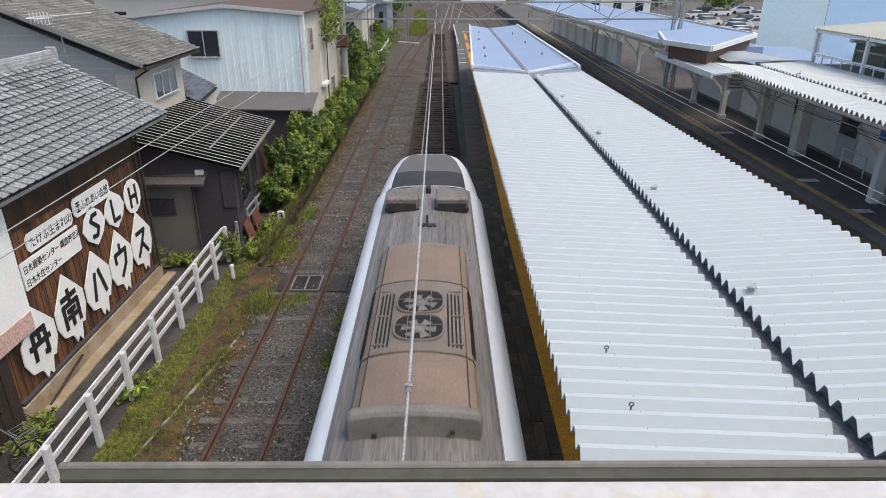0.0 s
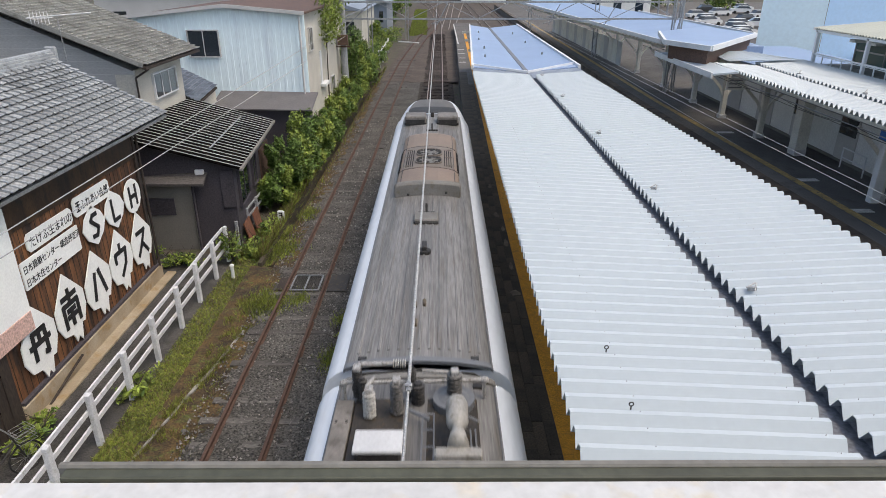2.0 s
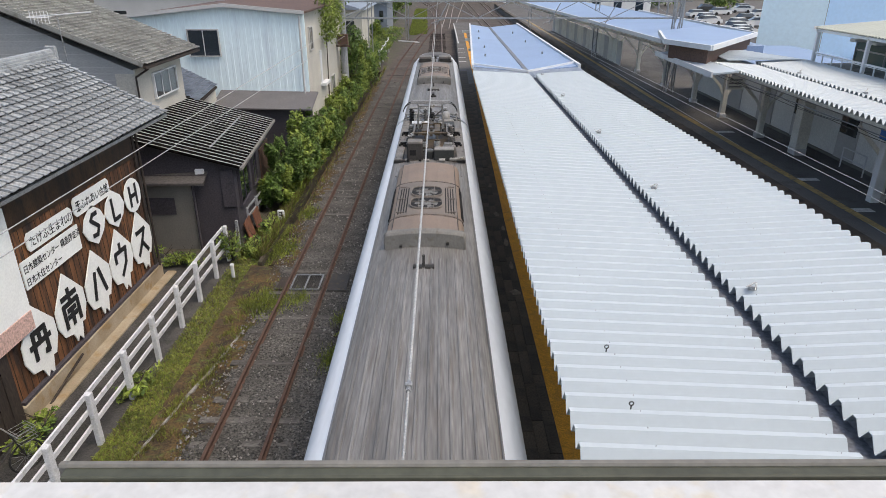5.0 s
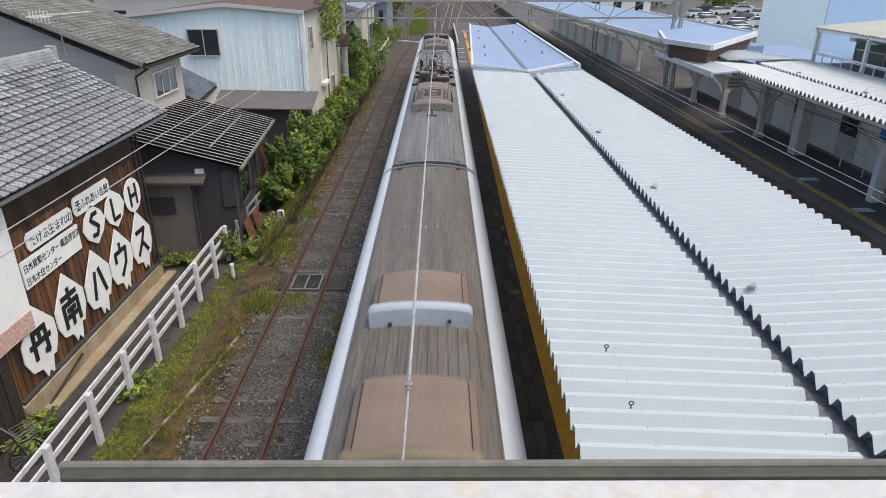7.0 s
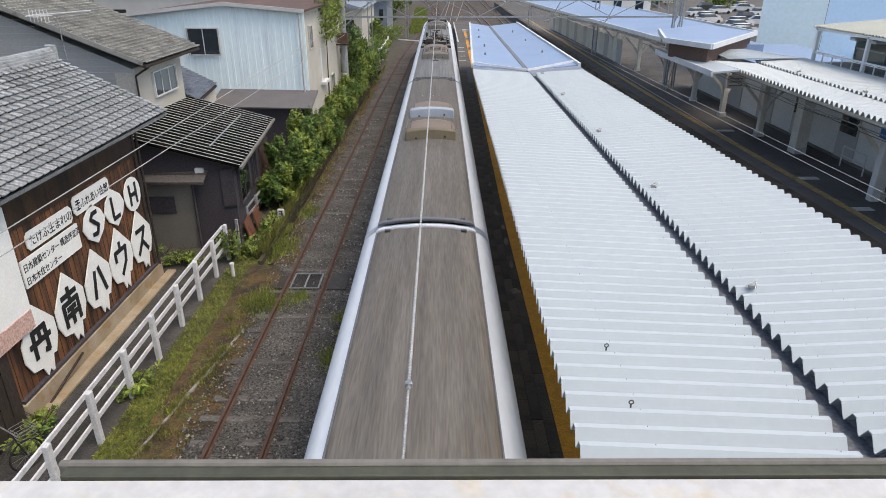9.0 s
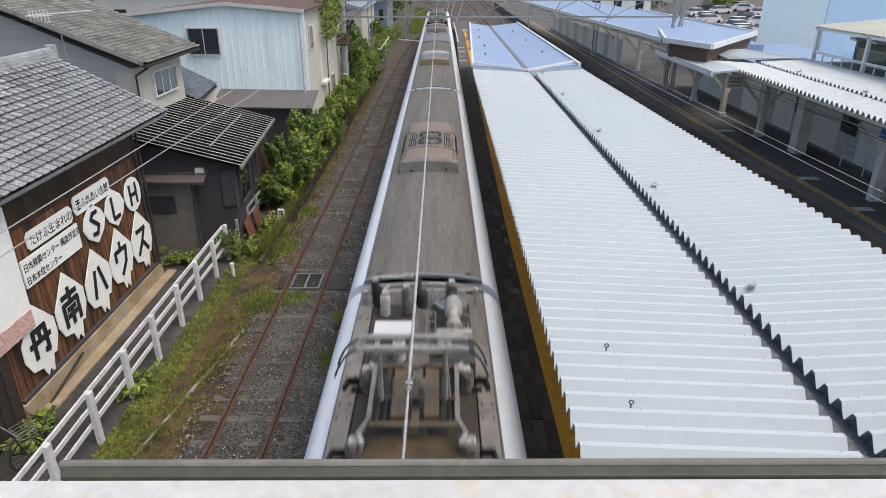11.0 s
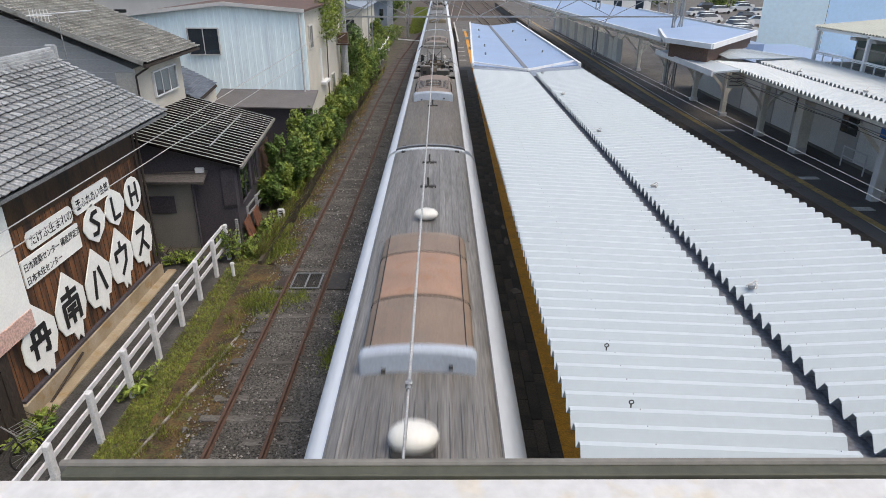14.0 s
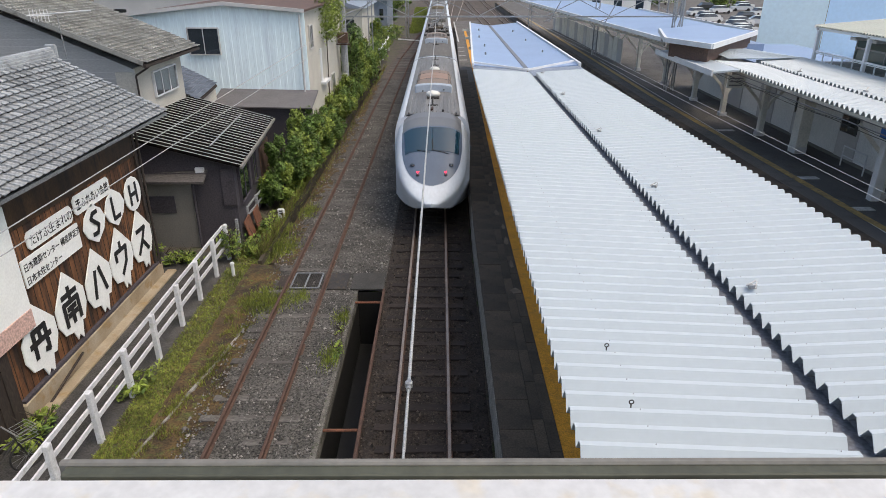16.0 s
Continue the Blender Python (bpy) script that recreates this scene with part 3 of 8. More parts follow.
def build_platform():
    p = thing("island_platform", "low concrete island platform with a yellow warning strip", "platform", kind="structure")
    ys = [2, 20, 34, 48, 62, 76, 90, 106]
    bm = bmesh.new()
    secs = [[(edge_x(y) + .03, y, -.5), (edge_x(y) + .03, y, .86), (isle_right(y) if y < 60 else isle_right(60), y, .86), (isle_right(y) if y < 60 else isle_right(60), y, -.5)] for y in ys]
    sweep(bm, secs, close=True)
    part("deck", bm, M["asphalt"], p, "dark worn asphalt deck")
    bm = bmesh.new()
    sweep(bm, [[(edge_x(y) + 1.07, y, .862), (edge_x(y) + 1.07, y, .885), (edge_x(y) + 1.38, y, .885), (edge_x(y) + 1.38, y, .862)] for y in ys[:-1]], close=True)
    part("warning_strip", bm, M["yellow"], p, "worn yellow tactile strip")
    bm = bmesh.new()
    for y in (60.5, 63.5, 67, 70.5):
        box(bm, edge_x(y) + .1, edge_x(y) + .75, y, y + .3, .862, .87)
    box(bm, edge_x(85) + .02, edge_x(85) + .18, 76, 104, .862, .87)
    part("markings", bm, M["white_line"], p, "white painted boarding marks")
    slabs = []
    for k, (w0, w1) in enumerate(((0.0, .625), (.630, .842), (.846, 1.062))):
        bm = bmesh.new()
        box(bm, w0, w1, 0.003, (.897 if k < 1 else 1.197), -.12 if k == 0 else -.03, .03, .004)
        slabs.append(finish("slab", bm, M["slab"]))
    for k, me in enumerate(slabs):
        n = 0
        y = 6.0 + .3 * k
        while y < (54 if k < 1 else 48):
            piece("slab", me, p, pose(edge_x(y), y, .872 + rnd.uniform(-.005, .004), 0, 0, -.7 if y > 20 else 0))
            y += .9 if k < 1 else 1.2
    for x, y, w, d in ((1.96, 15.14, .26, .34), (2.02, 16.8, .12, .5), (2.03, 18.5, .14, .6), (2.04, 19.7, .12, .4), (1.92, 21.0, .16, .5), (1.93, 24.2, .14, .5)):
        bm = bmesh.new()
        o = [(x + w * (1 + .25 * math.sin(3 * k + y)) * .5 * math.cos(k * .7), y + d * .5 * (1 + .2 * math.cos(2 * k + x)) * math.sin(k * .7), .903) for k in range(9)]
        prism(bm, o, (0, 0, .004))
        part("mortar_patch", bm, M["mortar"], p, "pale mortar patch")
    # the facing blocks of the platform wall
    bm = bmesh.new()
    box(bm, -.0, .05, .006, .594, 0, .29, .008)
    me = finish("facing_block", bm, M["concrete"])
    for r in range(3):
        for i in range(34):
            y = 8.3 + i * .6 + (.3 if r % 2 else 0)
            piece("facing_block", me, p, pose(edge_x(y) - .012 + rnd.uniform(-.006, .006), y, -.12 + r * .3))
    q = thing("main_platform", "dark asphalt platform in front of the station building", "platform", kind="structure")
    bm = bmesh.new()
    off = lambda y: max(0.0, 42 - y) * .026
    sweep(bm, [[(12.5 + off(y), y, -.5), (40, y, -.5), (40, y, .9), (12.5 + off(y), y, .9)] for y in (5, 42, 160)], close=True)
    part("deck", bm, M["asphalt"], q)
    bm = bmesh.new()
    sweep(bm, [[(12.48 + off(y), y, .6), (12.95 + off(y), y, .6), (12.95 + off(y), y, .915), (12.48 + off(y), y, .915)] for y in (5, 42, 160)], close=True)
    part("coping", bm, M["slab"], q, "stained concrete coping")
    bm = bmesh.new()
    sweep(bm, [[(13.68 + off(y), y, .89), (13.98 + off(y), y, .89), (13.98 + off(y), y, .916), (13.68 + off(y), y, .916)] for y in (8, 42, 110)], close=True)
    part("warning_strip", bm, M["yellow_worn"], q, "worn yellow tactile strip")
    bm = bmesh.new()
    for y in (21.2, 24.8, 33.0):
        box(bm, 14.35, 15.2, y, y + .35, .9, .912)
    box(bm, 14.25, 14.3, 18, 60, .9, .911)
    part("markings", bm, M["white_line"], q, "pale painted floor marks")


# ================= canopies =================


def folded(bm, x0, x1, zt0, zt1, y0, y1, pitch, depth):
    """Folded steel sheet: ridges run across, from (x0, zt0) to (x1, zt1); x0, x1 are functions of y."""
    y = y0
    prof = []
    while y < y1:
        for f, d in ((0, 0), (.13, 0), (.46, 1), (.54, 1), (.90, 0)):
            prof.append((y + f * pitch, d * depth))
        y += pitch
    th = .012
    top = [[(x0(y), y, zt0 - d) for y, d in prof], [(x1(y), y, zt1 - d) for y, d in prof]]
    bot = [[(x, y, z - th) for x, y, z in r] for r in top]
    for a in (top, bot):
        v0 = [bm.verts.new(p) for p in a[0]]
        v1 = [bm.verts.new(p) for p in a[1]]
        for i in range(len(v0) - 1):
            bm.faces.new((v0[i], v1[i], v1[i + 1], v0[i + 1]))
    for k in (0, 1):
        v0 = [bm.verts.new(p) for p in top[k]]
        v1 = [bm.verts.new(p) for p in bot[k]]
        for i in range(len(v0) - 1):
            bm.faces.new((v0[i], v0[i + 1], v1[i + 1], v1[i]))
    bmesh.ops.remove_doubles(bm, verts=bm.verts, dist=.0008)


def bolts(bm, x, z, y0, y1, pitch):
    y = y0 + pitch * .05
    while y < y1:
        rod(bm, (x(y), y, z), (x(y), y, z + .016), .005, 5)
        y += pitch


def hook(bm, x, y, z):
    rod(bm, (x, y, z), (x, y, z + .05), .008, 6)
    for i in range(8):
        a, b = [2 * math.pi * k / 8 for k in (i, i + 1)]
        rod(bm, (x + .025 * math.cos(a), y, z + .072 + .025 * math.sin(a)), (x + .025 * math.cos(b), y, z + .072 + .025 * math.sin(b)), .007, 5)


def canopy_posts(parent, x, ys, z0, z1, mat):
    for y in ys:
        bm = bmesh.new()
        rod(bm, (x, y, z0), (x, y, z1), .13, 10)
        part("post", bm, mat, parent)
        bm = bmesh.new()
        for s in (-1, 1):
            bar(bm, (x, y, z1 - 1.0), (x + s * 1.1, y, z1 + .02), .08, .1)
        bar(bm, (x - 2.4, y, z1 + .04), (x + 2.4, y, z1 + .04), .1, .16)
        part("bracket", bm, mat, parent)


def build_island_canopy():
    c = thing("platform_canopy", "white folded-steel platform canopy with a central gutter", "canopy")
    lx, gx0 = (lambda y: 1.36 + .004 * (y - 5)), (lambda y: 4.17 - .006 * (y - 5))
    gx1, rx = (lambda y: 4.42 - .006 * (y - 5)), (lambda y: 7.42 - .041 * (y - 5))
    PITCH = .275
    bm = bmesh.new()
    folded(bm, lx, gx0, 4.46, 4.32, 3.4, 29.9, PITCH, .155)
    part("roof_sheet", bm, M["roof_white"], c)
    bm = bmesh.new()
    folded(bm, gx1, rx, 4.36, 4.50, 3.4, 29.6, PITCH, .155)
    part("roof_sheet", bm, M["roof_white"], c)
    bm = bmesh.new()
    sweep(bm, [[(gx0(y) - .12, y, 4.22), (gx0(y) - .1, y, 4.10), (gx1(y) + .1, y, 4.10), (gx1(y) + .12, y, 4.22), (gx1(y) + .1, y, 4.13), (gx0(y) - .1, y, 4.13)] for y in (3.4, 30)], close=True)
    part("gutter", bm, M["gutter"], c, "dark steel valley gutter")
    bm = bmesh.new()
    for f in (.27, .93):
        bolts(bm, lambda y: lx(y) + f * (gx0(y) - lx(y)), 4.46 - .14 * f, 3.4, 22, PITCH)
    for f in (.07, .45):
        bolts(bm, lambda y: gx1(y) + f * (rx(y) - gx1(y)), 4.36 + .14 * f, 3.4, 24, PITCH)
    tagged(part("bolts", bm, M["steel"], c, "small steel sheet bolts"), kind="stuff")
    for x, y, z in ((2.02, 5.63, 4.44), (2.02, 6.75, 4.44)):
        bm = bmesh.new()
        hook(bm, x, y, z)
        part("eye_bolt", bm, M["dark_metal"], c)
    for x, y in ((4.62, 8.55), (4.6, 13.3), (4.55, 18.4), (4.52, 24.2), (4.5, 29.3)):
        bm = bmesh.new()
        box(bm, x - .06, x + .06, y - .02, y + .02, 4.36, 4.42)
        rod(bm, (x - .09, y, 4.41), (x + .05, y + .04, 4.47), .012, 6)
        rod(bm, (x + .02, y - .05, 4.38), (x + .08, y + .06, 4.45), .012, 6)
        part("clamp", bm, M["steel"], c, "twisted steel bracket")
    canopy_posts(c, 4.33, (7, 12, 17, 22, 27), .86, 4.0, M["cream"])
    for x in (1.75, 6.3):
        bm = bmesh.new()
        bar(bm, (x, 3.5, 4.26 if x < 3 else 4.28), (x - (.0 if x < 3 else .9), 29.8, 4.26 if x < 3 else 4.28), .1, .12)
        part("purlin", bm, M["cream"], c)
    # the older canopy beyond it
    d = thing("far_canopy", "pale blue flat-steel canopy with white edge trim", "canopy")
    l2, r2 = (lambda y: 1.55 + .035 * (y - 31)), (lambda y: 6.55 - .013 * (y - 31))
    g2 = lambda y: 4.1 - .004 * (y - 31)
    for a, b, za, zb in ((l2, g2, 4.42, 4.2), (g2, r2, 4.2, 4.44)):
        bm = bmesh.new()
        sweep(bm, [[(a(y), y, za), (b(y), y, zb), (b(y), y, zb - .05), (a(y), y, za - .05)] for y in (31.6, 56)], close=True)
        part("roof_sheet", bm, M["roof_blue"], d)
    bm = bmesh.new()
    bar(bm, (g2(31), 31.6, 4.21), (g2(56), 56, 4.21), .2, .05)
    part("gutter", bm, M["gutter"], d)
    bm = bmesh.new()
    bar(bm, (l2(31) - .03, 31.5, 4.42), (l2(56) - .03, 56, 4.42), .1, .2)
    bar(bm, (r2(31) + .03, 31.5, 4.44), (r2(56) + .03, 56, 4.44), .12, .2)
    bar(bm, (l2(31), 32.2, 4.46), (g2(31), 31.3, 4.24), .1, .1)
    bar(bm, (g2(31), 31.3, 4.24), (r2(31), 32.6, 4.48), .1, .1)
    part("trim", bm, M["white_paint"], d, "white painted edge trim")
    bm = bmesh.new()
    for i in range(8):
        y = 29.95 + i * .24
        for a, b, za, zb in ((l2(30), 4.05, 4.36, 4.16), (4.12, r2(30), 4.16, 4.38)):
            bar(bm, (a, y, za + .04 * i / 8), (b, y, zb + .0 * i), .20, .03)
    part("tile_strip", bm, M["tile_blue"], d, "blue-grey overlapping roof strips")
    bm = bmesh.new()
    for x, y in ((2.4, 36), (2.6, 40), (2.55, 45), (2.8, 50), (5.6, 37), (5.4, 43), (5.2, 49)):
        rod(bm, (x, y, 4.3), (x, y, 4.48), .05, 6)
    part("vents", bm, M["steel"], d)
    canopy_posts(d, 4.1, (35, 41, 47, 53), .86, 4.08, M["cream"])


def y_post(y, x=16.0, top=3.75):
    p = thing("canopy_post", "cream steel Y-shaped canopy post on the station platform", "post", (x, y, .9), group="station canopy posts")
    bm = bmesh.new()
    box(bm, -.14, .14, -.14, .14, 0, top - .9, .03)
    part("shaft", bm, M["cream"], p)
    bm = bmesh.new()
    box(bm, -.2, .2, -.2, .2, 0, .22, .02)
    part("base", bm, M["wall_grey"], p)
    for s in (-1, 1):
        bm = bmesh.new()
        pts = [(s * .1, 0, 1.25), (s * .35, 0, 1.75), (s * .8, 0, 2.2), (s * 1.35, 0, 2.75)]
        for a, b in zip(pts, pts[1:]):
            bar(bm, a, b, .09, .13)
        part("arm", bm, M["cream"], p)
    return p


def build_station_canopy():
    c = thing("station_canopy", "white folded-steel canopy along the station platform", "canopy")
    a, g0, g1, b = (lambda y: 13.55), (lambda y: 15.68), (lambda y: 15.84), (lambda y: 18.3)
    bm = bmesh.new()
    folded(bm, a, g0, 4.46, 4.32, 12, 33, .30, .15)
    part("roof_sheet", bm, M["roof_white"], c)
    bm = bmesh.new()
    folded(bm, g1, b, 4.4, 4.52, 12, 33.5, .30, .15)
    part("roof_sheet", bm, M["roof_white"], c)
    bm = bmesh.new()
    bar(bm, (15.76, 12, 4.14), (15.76, 33.4, 4.14), .3, .08)
    part("gutter", bm, M["gutter"], c)
    bm = bmesh.new()
    bar(bm, (13.85, 12, 4.2), (13.85, 33, 4.2), .1, .14)
    bar(bm, (15.2, 12, 4.12), (15.2, 33, 4.12), .1, .16)
    bar(bm, (17.6, 12, 4.12), (17.6, 33, 4.12), .1, .16)
    part("purlin", bm, M["cream"], c)
    bm = bmesh.new()
    for x in (13.75, 14.35):
        rod(bm, (x, 12, 3.92), (x, 46, 3.92), .02, 6)
    part("conduit", bm, M["steel"], c)
    for x, z, sag in ((13.62, 3.86, .05), (14.4, 3.70, .12)):
        bm = bmesh.new()
        pts = [(x, 12 + 1.05 * k, z - sag * math.sin(math.pi * (k % 5) / 5)) for k in range(21)]
        sweep(bm, [[(p[0] + .01 * math.cos(w), p[1], p[2] + .01 * math.sin(w)) for w in (0, 1.26, 2.51, 3.77, 5.03)] for p in pts], close=True)
        part("cable", bm, M["dark_metal"], c, "dark sagging cable")
    for y in (29.5, 24.6):
        bm = bmesh.new()
        rod(bm, (15.95, y, 4.4), (16.1, y + .1, 4.55), .02, 6)
        box(bm, 15.9, 16.05, y - .05, y + .05, 4.38, 4.45)
        part("clamp", bm, M["steel"], c)
    for y in (22.45, 32.1, 36.8, 41.3, 47.2, 54, 61, 68):
        y_post(y)
    w = thing("wide_pillar", "wide cream station pillar with a dark foot", "pillar", (16.3, 28.9, .9))
    bm = bmesh.new()
    box(bm, -.26, .26, -.3, .3, .3, 3.1, .02)
    part("shaft", bm, M["cream"], w)
    bm = bmesh.new()
    box(bm, -.27, .27, -.31, .31, 0, .3, .01)
    part("foot", bm, M["wall_grey"], w)
    # the middle canopy, older and lower, and the long far one
    d = thing("old_station_canopy", "older station canopy with a white fascia and blue-grey roof", "canopy")
    bm = bmesh.new()
    sweep(bm, [[(12.2, y, 4.36), (13.4, y, 4.46), (13.4, y, 4.38), (12.2, y, 4.28)] for y in (29.8, 37.7)], close=True)
    part("roof_sheet", bm, M["roof_white"], d)
    bm = bmesh.new()
    bar(bm, (12.2, 29.75, 4.30), (12.12, 37.8, 4.30), .08, .26)
    part("fascia", bm, M["white_paint"], d)
    for i in range(9):
        y = 33.2 + i * .32
        bm = bmesh.new()
        bar(bm, (14.2, y, 4.52 + i * .012), (17.9 - i * .2, y, 4.56 + i * .012), .28, .04)
        part("roof_strip", bm, M["roof_white"], d)
    s = thing("roof_house", "brown-walled lantern with a pale blue roof on the canopy", "roof house")
    bm = bmesh.new()
    faces(bm, [(11.95, 35.2, 4.38), (12.95, 32.5, 4.38), (18.2, 39.7, 4.38), (17, 44, 4.38), (11.95, 35.2, 5.16), (12.95, 32.5, 5.16), (18.2, 39.7, 5.08), (17, 44, 5.1)], BOX)
    part("wall", bm, M["brown_wall"], s)
    f = thing("long_canopy", "long pale blue canopy with white fascia along the far platform", "canopy")
    bm = bmesh.new()
    sweep(bm, [[(xl, y, 4.72), (xr, y2, 5.2), (xr, y2, 5.12), (xl, y, 4.64)] for xl, y, xr, y2 in ((13.3, 40.5, 17.8, 44), (12.4, 54, 17.3, 60), (10.2, 88, 14.5, 90))], close=True)
    part("roof_sheet", bm, M["roof_blue"], f)
    bm = bmesh.new()
    prism(bm, [(11.75, 35.2, 5.17), (12.95, 32.2, 5.17), (18.4, 39.7, 5.10), (17.5, 45, 5.1), (13.2, 41, 5.12)], (0, 0, .10))
    part("lantern_roof", bm, M["roof_blue"], f)
    bm = bmesh.new()
    for p, q in (((13.25, 40.4, 4.68), (12.35, 54, 4.68)), ((12.35, 54, 4.68), (10.15, 88, 4.68)), ((11.7, 35.2, 5.2), (12.95, 32.1, 5.2)), ((12.95, 32.1, 5.2), (18.5, 39.7, 5.13)), ((11.7, 35.2, 5.2), (13.2, 41, 5.15)), ((18.5, 39.7, 5.13), (17.3, 60, 5.2))):
        bar(bm, p, q, .14, .24)
    part("fascia", bm, M["white_paint"], f)
    bm = bmesh.new()
    bar(bm, (14.6, 44, 4.0), (11.5, 88, 4.0), .12, .16)
    part("purlin", bm, M["cream"], f)


build_ground()
build_tracks()
build_pit_fittings()
build_platform()
build_island_canopy()
build_station_canopy()

# ================= the train =================
SPEED = (4.0954602, 0.196226801, 0.0030670643, -0.0000843339)
TRAIN_X = -0.325
JOINTS = [-1.30] + [-1.08 - 20.04 * k for k in range(1, 5)]


def run(t):
    """Metres that the train has gone by t seconds."""
    return sum(c * t ** (i + 1) for i, c in enumerate(SPEED))


# half a cross-section of a coach: sideways, up
SIDE = [(1.30, .35), (1.45, .80), (1.475, 1.5), (1.475, 2.3), (1.46, 2.8), (1.395, 3.1), (1.30, 3.27), (1.18, 3.37), (1.07, 3.42)]
TOP = [(1.07, 3.42), (1.03, 3.455), (.95, 3.48), (.6, 3.54), (.3, 3.565), (0, 3.575)]


def both(half):
    return [(-x, z) for x, z in half] + [(x, z) for x, z in half[::-1] if x > 0]


def coach_body(c, y0, y1, ribbed, roof_mat):
    """y0 front (high y) and y1 rear, along the coach."""
    bm = bmesh.new()
    for s in (-1, 1):
        sweep(bm, [[(s * x, y, z) for x, z in SIDE] for y in (y0, y1)])
    ring = both(SIDE)
    for y in (y0, y1):
        vs = [bm.verts.new((x, y, z)) for x, z in ring]
        bm.faces.new(vs)
    faces(bm, [(-1.3, y0, .35), (1.3, y0, .35), (1.3, y1, .35), (-1.3, y1, .35)], ((0, 1, 2, 3),))
    part("body", bm, M["train_white"], c, "white painted steel body", smooth=True)
    bm = bmesh.new()
    ring = both(TOP)
    sweep(bm, [[(x, y, z) for x, z in ring] for y in (y0, y1)])
    part("roof", bm, roof_mat, c, "grey dusty coach roof", smooth=True)
    if ribbed:
        for a, b in ribbed:
            for i in range(13):
                bm = bmesh.new()
                x = -.9 + i * .15
                z = float(np.interp(abs(x), (0, .3, .6, .95), (3.575, 3.565, 3.54, 3.48)))
                box(bm, x - .022, x + .022, b, a, z - .02, z + .016, .006)
                part("roof_rib", bm, roof_mat, c)
    for s in (-1, 1):
        bm = bmesh.new()
        sweep(bm, [[(s * 1.085, y, 3.40), (s * 1.08, y, 3.44), (s * 1.055, y, 3.45), (s * 1.045, y, 3.42)] for y in (y0, y1)], close=True)
        part("roof_gutter", bm, M["hood"], c)


def rounded_cover(bm, y0, y1, half, grow=0.0):
    """A band of the cover's own section; grow lifts it off the sheet."""
    sweep(bm, [[(x, y, z) for x, z in cover_ring(half + grow, 3.46, 3.905 + grow)] for y in (y0, y1)], close=True)


def cover_ring(half, z0, z1):
    """Upright sides, a sloping shoulder and a shallow crown, from z0 up to z1 at the middle."""
    h = z1 - z0
    right = [(1.0, 0), (1.0, .44), (.955, .64), (.84, .79), (.62, .89), (.32, .97), (0, 1.0)]
    out = [(-half * a, z0 + h * b) for a, b in right] + [(half * a, z0 + h * b) for a, b in right[-2::-1]]
    return out


def cap_ring(half, z0, z1):
    """The squarer section of an end cap."""
    h = z1 - z0
    right = [(1.0, 0), (1.0, .70), (.975, .81), (.92, .87), (.62, .945), (.32, .985), (0, 1.0)]
    return [(-half * a, z0 + h * b) for a, b in right] + [(half * a, z0 + h * b) for a, b in right[-2::-1]]


